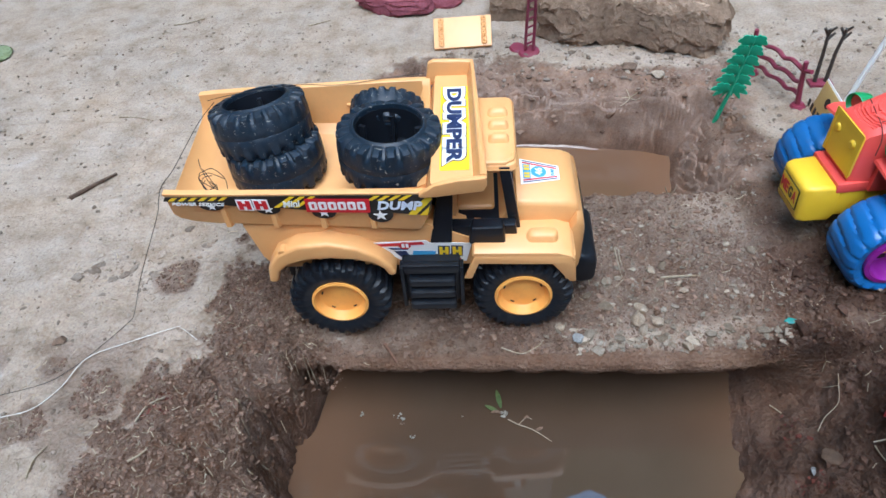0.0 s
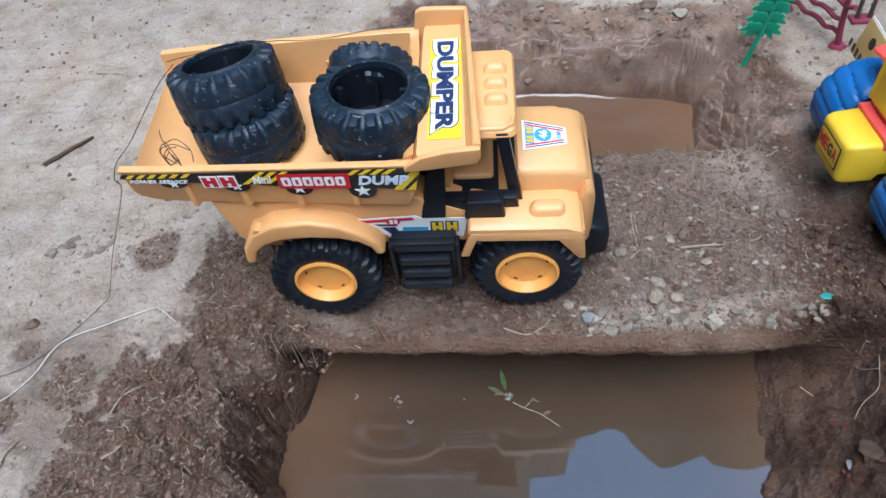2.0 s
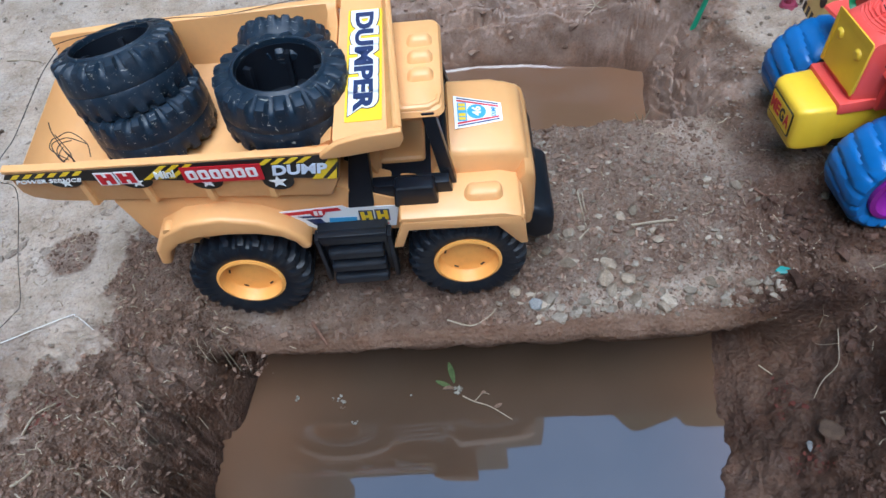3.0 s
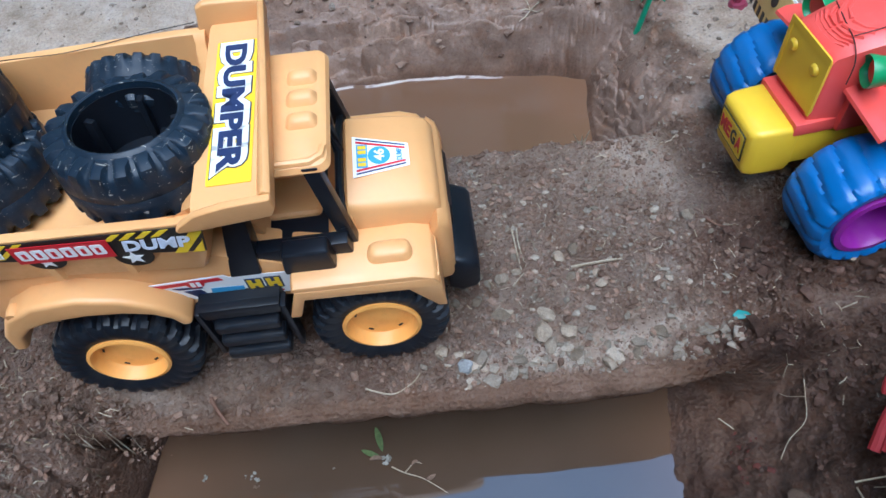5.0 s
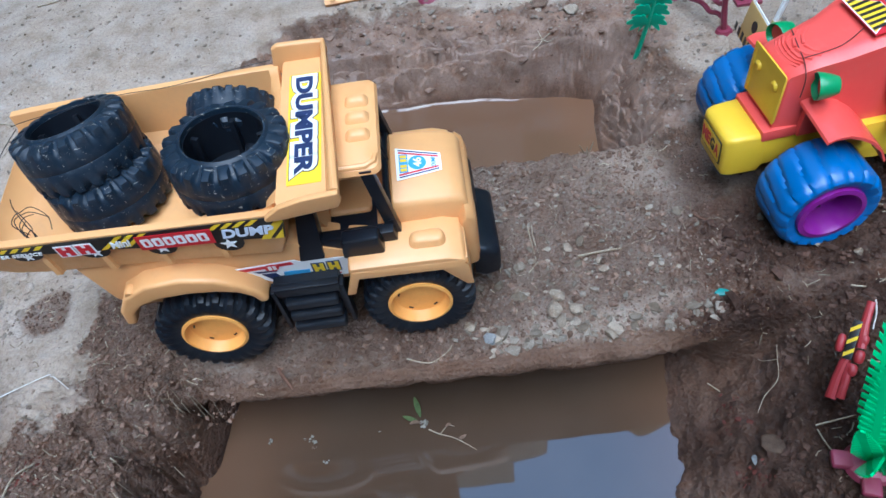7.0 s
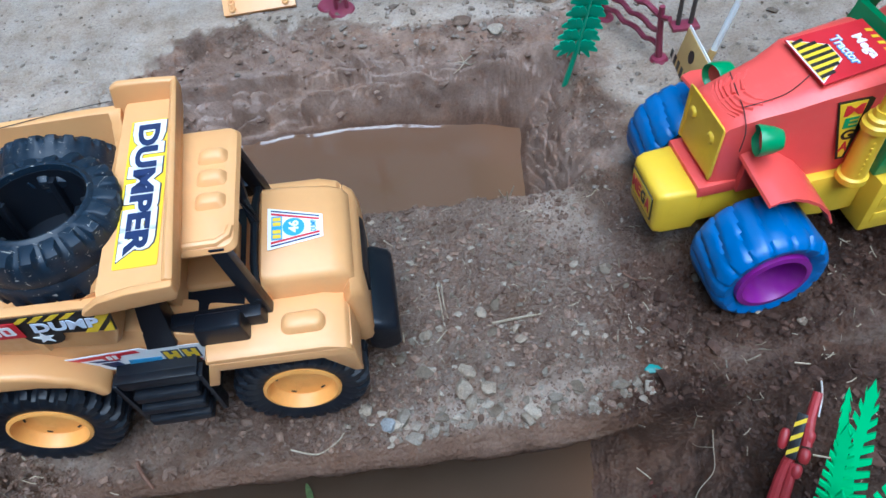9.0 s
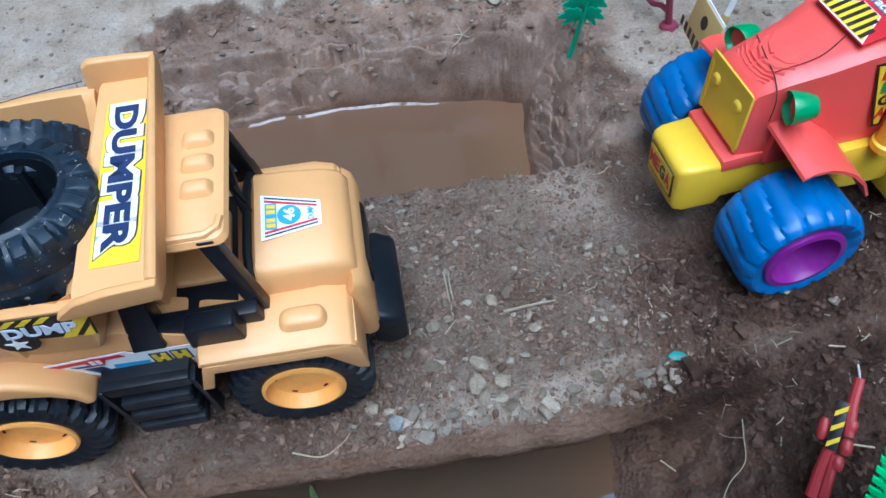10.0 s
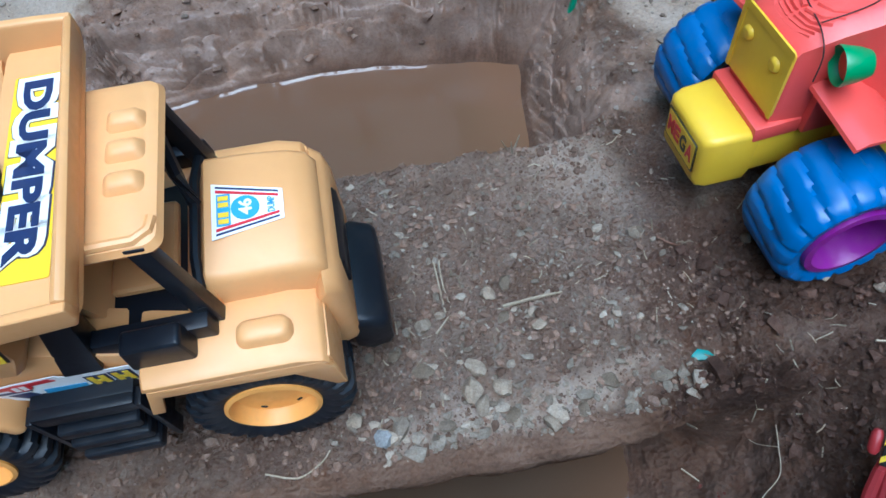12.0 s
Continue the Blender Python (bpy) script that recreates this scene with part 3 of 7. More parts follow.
gx, gy = np.meshgrid(spaced(-0.40, 0.56, 0.0017, 400, ((-0.130, -0.070), (0.300, 0.400))), spaced(0.33, 1.02, 0.0017, 400, ((0.490, 0.512), (0.900, 0.975))))
gz, gw = relief(gx, gy)
# the strip overhangs the water along the front pit
under = step(-0.020, -0.050, gz) * step(-0.11, -0.07, gx) * step(0.36, 0.30, gx) * step(0.454, 0.476, gy) * step(0.56, 0.502, gy)
strip_x = step(-0.12, -0.07, gx) * step(0.37, 0.31, gx)
wobble = fractal(gx + 6, gy + 1.3 * np.clip(gz, -0.1, 0) * step(0.71, 0.74, gy) + 1, 40, 4, 0.6)
clay = 0.60 * strip_x * step(0.507, 0.499, gy + 0.006 * wobble) * step(0.44, 0.46, gy) * step(-0.084, -0.055, gz)
clay = np.maximum(clay, 0.22 * step(-0.35, 0.15, wobble) * step(0.25, 0.29, gx) * step(0.375, 0.335, gx) * step(0.50, 0.48, gy))
clay = np.maximum(clay, 0.5 * step(-0.056, -0.078, gz) * step(0.68, 0.725, gy) * (gz > WATER_LEVEL - 0.02))
clay = np.maximum(clay, 0.35 * step(0.0, 0.25, wobble) * step(-0.14, -0.11, gx) * step(-0.03, -0.06, gx) * step(0.56, 0.50, gy))
sheen = (0.50 + 1.5 * wobble) * step(0.767, 0.816, gy) * step(-0.004, -0.02, gz)
sheen = np.maximum(sheen, (0.02 + 0.8 * wobble) * step(0.27, 0.30, gx) * step(0.42, 0.37, gx) * step(0.50, 0.48, gy) * step(-0.010, -0.03, gz))
# puddled clay, smeared smooth: the walls of the back pit and the wet bank of the front one
slick = step(0.70, 0.73, gy) * step(0.012, -0.006, gz + 0.03 * wobble) * step(1.02, 0.97, gy) * step(0.42, 0.38, gx + 0.03 * wobble)
slick = np.maximum(slick, 0.25 * step(0.25, 0.29, gx) * step(0.50, 0.48, gy) * step(-0.008, -0.03, gz + 0.02 * wobble))
slick = np.maximum(slick, 0.3 * strip_x * step(0.505, 0.498, gy))
ground = sheet_object("ground", gx, gy + 0.055 * under, gz, {"wet": gw, "clay": clay, "slick": slick, "sheen": np.clip(sheen, 0, 0.8)}, EARTH)
tagged(ground, "bare earth, pale and dry, dug and wet round two pits", "ground", kind="structure")


def pool(name, x0, x1, y0, y1, label, shade):
    xs, ys = np.meshgrid(np.linspace(x0, x1, 260), np.linspace(y0, y1, 220))
    # the skin climbs at the back shore, in patches shaped to give glints
    depth = np.clip(WATER_LEVEL - relief(xs, ys)[0], 0, 1) + 1.0 * (ys < 0.6)
    skin = WATER_LEVEL + 0.0024 * np.exp(-depth / 0.0036) * np.where(ys < 0.6, step(0.0, 0.2, 0.16 + fractal(xs, ys, 9, 2)), step(0.0, 0.12, 0.12 + fractal(xs, ys, 16, 2)) * step(0.315, 0.29, xs))
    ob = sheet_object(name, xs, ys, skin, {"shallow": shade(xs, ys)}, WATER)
    return tagged(ob, label, "water", kind="structure")


pool("water_1", -0.165, 0.375, 0.17, 0.547, "still muddy brown water in the front pit", lambda x, y: np.clip(0.55 * step(0.02, -0.10, x - 0.04 * fractal(x, y, 12, 2)) + 0.50 * step(0.22, 0.34, x), 0, 1))
pool("water_2", -0.09, 0.38, 0.70, 0.96, "still muddy brown water in the back pit", lambda x, y: 0.3 * step(0.25, 0.31, x) + 0.75 + 0 * y)

# ---- the toy dump lorry ----
LORRY = pose(0.0016, 0.5945, 0.0083, 5, 2.5, 1)


def tyre_mesh(r_out, r_in, half, lugs, lug_h, slant=0.25, duty=0.56, stagger=0.5):
    """A chunky hollow tyre round the y axis: one skin whose tread rises in two staggered rows of lugs, or in lugs right across."""
    across = [(-0.86, 0), (-1.0, 1), (-1.0, 2), (-0.93, 3), (-0.70, 4), (-0.30, 4), (-0.04, 4), (0.04, 5), (0.30, 5), (0.70, 5), (0.93, 6), (1.0, 7), (1.0, 1), (0.86, 0)]
    bm = bmesh.new()
    n, rows = lugs * 8, []
    for k in range(n):
        a, row = math.tau * k / n, []
        for y, kind in across:
            phase = (k / 8 + (stagger if y > 0 else 0) + slant * (abs(y) if stagger else y)) % 1
            up = 1.0 if phase < duty else 0.0
            if kind == 0:
                r = r_in
            elif kind == 1:
                r = r_in + 0.3 * (r_out - r_in)
            elif kind in (2, 7):
                r = r_in + 0.62 * (r_out - r_in) - (1 - up) * 0.5 * lug_h
            elif kind in (3, 6):
                r = r_out - 0.0022 - (1 - up) * lug_h
            else:
                r = r_out - (1 - up) * lug_h
            push = 1.0 + (0.035 if kind in (2, 7) and up else 0.0)
            row.append(bm.verts.new((r * math.cos(a), push * y * half, r * math.sin(a))))
        rows.append(row)
    for k in range(n):
        p, q = rows[k], rows[(k + 1) % n]
        for i in range(len(across)):
            j = (i + 1) % len(across)
            bm.faces.new((p[i], p[j], q[j], q[i]))
    return bm


def lorry_wheel(parent, x, side, r):
    """side -1: the face that looks along minus y."""
    w = new("wheel")
    w.parent = parent
    w.matrix_basis = pose(x, side * (0.0525 if x > 0 else 0.0560), 0.0440, 5 * side, 0, 0 if side < 0 else 180)
    part("tyre", tyre_mesh(r, 0.0245, 0.0175, 26, 0.0035), MUDDY, w, "black muddy tyre with chunky lugs")
    rim = lathe([(0.0, 0.010), (0.0245, 0.010), (0.0255, -0.013), (0.0250, -0.0165), (0.0228, -0.0172), (0.0219, -0.0158), (0.0208, -0.0105), (0.0196, -0.0088), (0.012, -0.0080), (0.0085, -0.0092), (0.0, -0.0092)], 40)
    part("rim", rim, HUB, w, "orange plastic rim")
    for k in range(5):
        a = math.tau * (k + 0.3) / 5
        # solid dark block, shade of a rim slot put into colour
        part("rim_hole", moved(box(-0.0018, 0.0018, -0.0004, 0.0004, -0.0007, 0.0007, 0.0003), pose(0.0168 * math.cos(a), -0.0086, 0.0168 * math.sin(a), 0, 90 - math.degrees(a), 0)), HOLE_SHADE, w)
    return w


def bed_loop(x, near, far, low_near, low_far, top_near, top_far, bottom, inner, wall=0.0034):
    """One cross-section of the load bed: a rolled rim along steep sides, and a sunk floor."""
    return [(x, -near - 0.0022, top_near), (x, -near - 0.0022, top_near - 0.0030), (x, -near, top_near - 0.0040), (x, -low_near, bottom + 0.005), (x, -low_near + 0.005, bottom), (x, low_far - 0.005, bottom), (x, low_far, bottom + 0.005), (x, far, top_far - 0.0040), (x, far + 0.0022, top_far - 0.0030), (x, far + 0.0022, top_far),
            (x, far - wall, top_far), (x, low_far - wall, inner + 0.007), (x, low_far - wall - 0.007, inner), (x, -low_near + wall + 0.007, inner), (x, -low_near + wall, inner + 0.007), (x, -near + wall, top_near)]


def lorry():
    t = thing("dump_truck", LORRY, "orange plastic toy dump truck carrying four black tyres", "toy truck")
    # load bed
    bed = part("bed", bevel(loft([
        bed_loop(-0.1715, 0.0550, 0.0655, 0.0545, 0.0640, 0.1690, 0.1720, 0.1400, 0.1540),
        bed_loop(-0.1670, 0.0553, 0.0658, 0.0548, 0.0640, 0.1690, 0.1722, 0.1350, 0.1460),
        bed_loop(-0.1560, 0.0560, 0.0662, 0.0556, 0.0635, 0.1692, 0.1730, 0.1315, 0.1370),
        bed_loop(-0.1350, 0.0570, 0.0665, 0.0570, 0.0630, 0.1694, 0.1740, 0.1300, 0.1340),
        bed_loop(-0.0500, 0.0595, 0.0670, 0.0600, 0.0630, 0.1700, 0.1770, 0.1280, 0.1320),
        bed_loop(0.0150, 0.0620, 0.0675, 0.0630, 0.0630, 0.1715, 0.1790, 0.1255, 0.1300),
        bed_loop(0.0260, 0.0625, 0.0675, 0.0635, 0.0630, 0.1720, 0.1790, 0.1250, 0.1660),
        bed_loop(0.0330, 0.0625, 0.0675, 0.0635, 0.0630, 0.1720, 0.1790, 0.1400, 0.1700)]), 0.0010, 1, 40), ORANGE, t)
    for x in (-0.128, -0.089, -0.050, -0.010):
        near = 0.0575 + 0.041 * (x + 0.135)
        rib = loft([[(x - 0.0034, -near + 0.002, 0.1320), (x + 0.0034, -near + 0.002, 0.1320), (x + 0.0034, -near + 0.002, 0.160), (x - 0.0034, -near + 0.002, 0.160)],
                    [(x - 0.0018, -near - 0.0016, 0.1325), (x + 0.0018, -near - 0.0016, 0.1325), (x + 0.0018, -near - 0.0012, 0.160), (x - 0.0018, -near - 0.0012, 0.160)]])
        part("rib", rib, ORANGE, bed)
    for x in (-0.100, -0.030):
        part("rib", bevel(loft([[(x - 0.012, 0.0600, 0.1560), (x + 0.012, 0.0600, 0.1560), (x + 0.012, 0.0600, 0.1590), (x - 0.012, 0.0600, 0.1590)], [(x - 0.012, 0.0640, 0.1560), (x + 0.012, 0.0640, 0.1560), (x + 0.012, 0.0640, 0.1590), (x - 0.012, 0.0640, 0.1590)]]), 0.0009), ORANGE, bed)
    # headboard over the cab: a shallow tray with a rolled rim, open towards the bed
    hb = bmesh.new()
    join(hb, loft([[(x, y, z) for x, y in rounded(0.0370, 0.0770, -0.0700, 0.0705, 0.0075)] for z in (0.1775, 0.1812)]))
    front = [(0.0700, 0.1780), (0.0765, 0.1780), (0.0785, 0.1850), (0.0790, 0.1930), (0.0760, 0.1945), (0.0735, 0.1930), (0.0725, 0.1860), (0.0690, 0.1812)]
    join(hb, bevel(loft([[(x, y, z) for x, z in front] for y in (-0.0690, 0.0695)]), 0.0012, 2))
    for side in (-1, 1):
        edge = [(0.0310, 0.1715), (0.0520, 0.1740), (0.0760, 0.1780), (0.0790, 0.1850), (0.0785, 0.1935), (0.0560, 0.1945), (0.0360, 0.1950), (0.0315, 0.1925), (0.0290, 0.1780)] if side > 0 else [(0.0290, 0.1715), (0.0400, 0.1720), (0.0760, 0.1775), (0.0790, 0.1840), (0.0785, 0.1925), (0.0560, 0.1900), (0.0400, 0.1850), (0.0310, 0.1775), (0.0280, 0.1740)]
        join(hb, bevel(loft([[(x, side * (0.0660 + 0.10 * (z - 0.1715)), z) for x, z in edge], [(x, side * (0.0705 + 0.10 * (z - 0.1715)), z) for x, z in edge]]), 0.0017, 3))
    join(hb, loft([[(0.0380, -0.068, 0.1812), (0.0380, 0.068, 0.1812), (0.0420, 0.068, 0.1775), (0.0420, -0.068, 0.1775)], [(0.0340, -0.0640, 0.1700), (0.0340, 0.0665, 0.1700), (0.0380, 0.0665, 0.1690), (0.0380, -0.0640, 0.1690)], [(0.0200, -0.0600, 0.1310), (0.0200, 0.0600, 0.1310), (0.0240, 0.0600, 0.1310), (0.0240, -0.0600, 0.1310)]]))
    # the tray's far end is narrowed to fit the camera's view
    for v in hb.verts:
        v.co.x -= 0.0085 * min(1, max(0, (v.co.y + 0.02) / 0.09)) * min(1, max(0, (v.co.x - 0.055) / 0.024))
    part("headboard", hb, ORANGE, t)
    # printed plate on the headboard
    face = frame_of((0.0546, -0.0005, 0.1813), (0.008, -1, 0), (1, 0, 0))
    decal = sheet("headboard_decal", rounded(-0.0510, 0.0510, -0.0114, 0.0110, 0.001, 2), LEMON, t, face, 0.0004, "yellow printed plate with dark letters")
    lettering("letters_edge", "DUMPER", 0.0196, 0.0975, NAVY, decal, pose(-0.0012, -0.0004, 0.0006), 0.0003, 0.135)
    lettering("letters_outline", "DUMPER", 0.0184, 0.0963, WHITE, decal, pose(-0.0012, -0.0004, 0.0010), 0.0004, 0.125)
    lettering("letters", "DUMPER", 0.0122, 0.0905, NAVY, decal, pose(-0.0012, -0.0004, 0.0015), 0.0004, 0.040)
    # striped band along both sides of the bed
    for s in (-1, 1):
        a, b = (Vector((-0.1720, -0.0578, 0.1680)), Vector((0.0330, -0.0652, 0.1720))) if s < 0 else (Vector((-0.1600, 0.0690, 0.1710)), Vector((0.0330, 0.0702, 0.1780)))
        right = (b - a) if s < 0 else (a - b)
        m = frame_of((a + b) / 2 + Vector((0, 0, -0.0125)), right, (0, 0, 1))
        L = (b - a).length / 2
        K = L / 0.1025
        low = lambda x: 0.0050 - (x + L) / (2 * L) * 0.0160
        band = [(-L, low(-L) + 0.0020), (-L + 0.003, 0.0110), (L + 0.0060, 0.0110), (L + 0.0010, low(L))]
        lobes = [(-L + K * 0.0370, 0.0060), (-L + K * 0.0810, 0.0075), (-L + K * 0.1245, 0.0092), (-L + K * 0.1685, 0.0105)]
        for cx, deep in lobes[::-1]:
            band += [(cx + 0.0100 * math.cos(radians(v)), low(cx) - deep * math.sin(radians(v)) ** 0.8) for v in range(0, 181, 20)]
        d = sheet("side_decal", band, DECAL, t, m, 0.0005, "black and yellow striped printed band with lettering")
        for k, (cx, deep) in enumerate(lobes):
            sheet("star", star(cx, low(cx) - 0.22 * deep, 0.0040 + 0.0006 * k), WHITE, d, pose(0, 0, 0.0008), 0.0003)
        for x0, x1, base in ((-L + K * 0.004, -L + K * 0.050, 0.0072), (-L + K * 0.086, -L + K * 0.108, -0.0010), (-L + K * 0.160, -L + K * 0.190, 0.0058)):
            x = x0
            while x < x1:
                lean = 1.3 * (0.0108 - base)
                sheet("stripe", [(x, base), (x + 0.0042, base), (x + 0.0042 + lean, 0.0108), (x + lean, 0.0108)], LEMON, d, pose(0, 0, 0.0007), 0.0002)
                x += 0.0080
        sheet("stripe", [(L - 0.0150, -0.0098), (L - 0.0090, -0.0104), (L + 0.0045, 0.0060), (L + 0.0045, 0.0106), (L + 0.0015, 0.0106)], LEMON, d, pose(0, 0, 0.0007), 0.0002)
        sheet("stripe", [(L - 0.0060, -0.0106), (L + 0.0002, -0.0106), (L + 0.0024, 0.0005), (L + 0.0024, -0.0010)], LEMON, d, pose(0, 0, 0.0007), 0.0002)
        lettering("letters", "POWER SERVICE", 0.0034, K * 0.0425, WHITE, d, pose(-L + K * 0.0275, 0.0040, 0.0012, 0, 0, -1.5), 0.0003, 0.02, 0.3)
        # two blocks where the maker's mark stands
        for x in (-L + K * 0.0580, -L + K * 0.0710):
            sheet("logo_bar", [(x, -0.0030), (x + 0.0122, -0.0036), (x + 0.0122, 0.0082), (x, 0.0086)], WHITE, d, pose(0, 0, 0.0010), 0.0003)
            for q in (0.0012, 0.0074):
                sheet("logo_bar", [(x + q, -0.0020), (x + q + 0.0036, -0.0022), (x + q + 0.0036, 0.0072), (x + q, 0.0074)], SCARLET, d, pose(0, 0, 0.0014), 0.0002)
            sheet("logo_bar", rect(x + 0.0040, x + 0.0082, 0.0014, 0.0042), SCARLET, d, pose(0, 0, 0.0014), 0.0002)
        lettering("letters", "Mini", 0.0068, K * 0.0145, WHITE, d, pose(-L + K * 0.1010, 0.0034, 0.0012, 0, 0, 6), 0.0003, 0.03, 0.3)
        sheet("logo_plate", [(-L + K * 0.1115, -0.0058), (-L + K * 0.1610, -0.0070), (-L + K * 0.1622, 0.0078), (-L + K * 0.1122, 0.0086)], SCARLET, d, pose(0, 0, 0.0010), 0.0003)
        for k in range(6):
            x = -L + K * (0.1145 + 0.0075 * k)
            z = -0.0001 * k
            sheet("logo_bar", rounded(x, x + 0.0064, -0.0030 + z, 0.0056 + z, 0.0012, 2), WHITE, d, pose(0, 0, 0.0014), 0.0002)
            sheet("logo_bar", rect(x + 0.0024, x + 0.0042, -0.0008 + z, 0.0034 + z), SCARLET, d, pose(0, 0, 0.0017), 0.0002)
        lettering("letters", "DUMP", 0.0092, K * 0.0350, LILAC, d, pose(-L + K * 0.1845, 0.0004, 0.0013, 0, 0, -1), 0.0003, 0.04, 0.2)
    # chassis and flanks
    part("chassis", box(-0.105, 0.152, -0.030, 0.030, 0.030, 0.078, 0.003), BLACK, t)
    for s in (-1, 1):
        part("flank", slab([(-0.120, 0.130), (-0.112, 0.088), (-0.104, 0.074), (0.066, 0.074), (0.070, 0.106), (0.030, 0.126)], s * 0.030, s * 0.0545, 0.002), ORANGE, t)
        arch = [(-0.1080, 0.0720), (-0.1050, 0.090), (-0.095, 0.107), (-0.076, 0.1180), (-0.050, 0.1205), (-0.026, 0.1140), (-0.010, 0.1030), (-0.001, 0.092), (0.0030, 0.080), (-0.0040, 0.078), (-0.008, 0.088), (-0.016, 0.0950), (-0.030, 0.1000), (-0.050, 0.1020), (-0.071, 0.1005), (-0.086, 0.0950), (-0.0955, 0.086), (-0.1000, 0.0720)]
        part("rear_fender", slab(arch, s * 0.040, s * 0.0700, 0.0045, 4), ORANGE, t)
        part("fender_knob", moved(lathe([(0, 0.004), (0.0035, 0.004), (0.0042, 0), (0.0035, -0.004), (0, -0.004)], 14), pose(-0.0885, s * 0.0650, 0.1095)), ORANGE, t)
    # step boxes between the wheels
    for s in (-1, 1):
        body = slab([(0.008, 0.036), (0.055, 0.036), (0.056, 0.060), (0.056, 0.090), (0.007, 0.090)], s * 0.030, s * 0.0640, 0.002)
        st = part("step_box", body, BLACK, t, "black plastic side steps")
        for z, out in ((0.0435, 0.0765), (0.0570, 0.0745), (0.0705, 0.0725)):
            part("tread", slab([(0.012, z - 0.005), (0.052, z - 0.005), (0.052, z + 0.004), (0.012, z + 0.004)], s * 0.0625, s * out, 0.0028, 3), BLACK, st)
        part("step_top", slab([(0.009, 0.079), (0.055, 0.079), (0.056, 0.090), (0.007, 0.090)], s * 0.0620, s * 0.0690, 0.002), BLACK, st)
        for x in (0.0068, 0.0572):
            part("step_cheek", slab([(x - 0.0016, 0.035), (x + 0.0016, 0.035), (x + 0.0016, 0.088), (x - 0.0016, 0.088)], s * 0.0600, s * 0.0695, 0.0008), BLACK, st)
    # side sticker over the steps
    for s in (-1, 1):
        m = frame_of((0.0250, s * 0.0556, 0.0935), (1, 0, 0) if s < 0 else (-1, 0, 0), (0, s * 0.06, 1))
        k = 1 if s < 0 else -1
        out = [(-0.0445, 0.0128), (0.0035, 0.0155), (0.0060, 0.0125), (0.0415, 0.0110), (0.0365, -0.0135), (-0.0175, -0.0125)]
        out = [(x * k, y) for x, y in out]
        d = sheet("side_sticker", out if k > 0 else out[::-1], WHITE, t, m, 0.0005, "white and red printed side sticker")
        sheet("print_bar", [(x * k, y) for x, y in ((-0.041, 0.0116), (0.000, 0.0140), (0.002, 0.0105), (-0.034, 0.0085))], SCARLET, d, pose(0, 0, 0.0006), 0.0002)
        sheet("print_disc", [(-0.0145 * k + 0.0052 * math.cos(v * math.tau / 16), 0.0098 + 0.0046 * math.sin(v * math.tau / 16)) for v in range(16)], SCARLET, d, pose(0, 0, 0.0009), 0.0002)
        for q in (-0.0170, -0.0136):
            sheet("print_bar", [(x * k, y) for x, y in ((q, 0.0124), (q + 0.0024, 0.0124), (q + 0.0024, 0.0072), (q, 0.0072))], WHITE, d, pose(0, 0, 0.0012), 0.0002)
        sheet("print_bar", [(x * k, y) for x, y in ((-0.029, 0.0066), (-0.012, 0.0056), (-0.012, 0.0036), (-0.0255, 0.0040))], NAVY, d, pose(0, 0, 0.0006), 0.0002)
        sheet("print_bar", [(x * k, y) for x, y in ((-0.024, 0.0022), (-0.014, 0.0022), (-0.009, -0.0100), (-0.016, -0.0105))], NAVY, d, pose(0, 0, 0.0006), 0.0002)
        sheet("print_bar", [(x * k, y) for x, y in ((-0.008, 0.0020), (0.011, 0.0010), (0.010, -0.0055), (-0.009, -0.0045))], AZURE, d, pose(0, 0, 0.0006), 0.0002)
        sheet("print_bar", [(x * k, y) for x, y in ((-0.006, -0.0078), (0.032, -0.0092), (0.032, -0.0108), (-0.006, -0.0094))], SCARLET, d, pose(0, 0, 0.0006), 0.0002)
        for x in (0.0130, 0.0240):
            sheet("logo_bar", [(q * k, y) for q, y in ((x, 0.0085), (x + 0.0100, 0.0078), (x + 0.0094, -0.0062), (x - 0.0006, -0.0056))], NAVY, d, pose(0, 0, 0.0006), 0.0002)
            for q in (0.0010, 0.0060):
                sheet("logo_bar", [((x + q) * k, 0.0070), ((x + q + 0.0028) * k, 0.0068), ((x + q + 0.0026) * k, -0.0048), ((x + q) * k, -0.0046)], LEMON, d, pose(0, 0, 0.0009), 0.0002)
            sheet("logo_bar", [((x + 0.0030) * k, 0.0024), ((x + 0.0068) * k, 0.0022), ((x + 0.0066) * k, -0.0010), ((x + 0.0030) * k, -0.0008)], LEMON, d, pose(0, 0, 0.0009), 0.0002)
    # cab
    part("cab_floor", box(0.004, 0.108, -0.0530, 0.0530, 0.074, 0.1090, 0.002), ORANGE, t)
    part("cab_back", box(0.006, 0.026, -0.050, 0.050, 0.100, 0.162, 0.003), BLACK, t)
    seat = loft([[(0.052, -0.036, 0.102), (0.052, 0.036, 0.102), (0.058, 0.036, 0.102), (0.058, -0.036, 0.102)], [(0.036, -0.036, 0.152), (0.036, 0.036, 0.152), (0.040, 0.036, 0.154), (0.040, -0.036, 0.154)]])
    part("seat_back", bevel(seat, 0.0012), ORANGE, t)
    # black sheet over the orange floor, painted-in shade of the cab interior
    part("cab_tub", box(0.028, 0.104, -0.0445, 0.0445, 0.104, 0.1100, 0.0015), BLACK, t, "black sheet standing in for shade on the cab floor")
    part("seat", box(0.054, 0.086, -0.024, 0.024, 0.104, 0.1140, 0.004, 3), ORANGE, t)
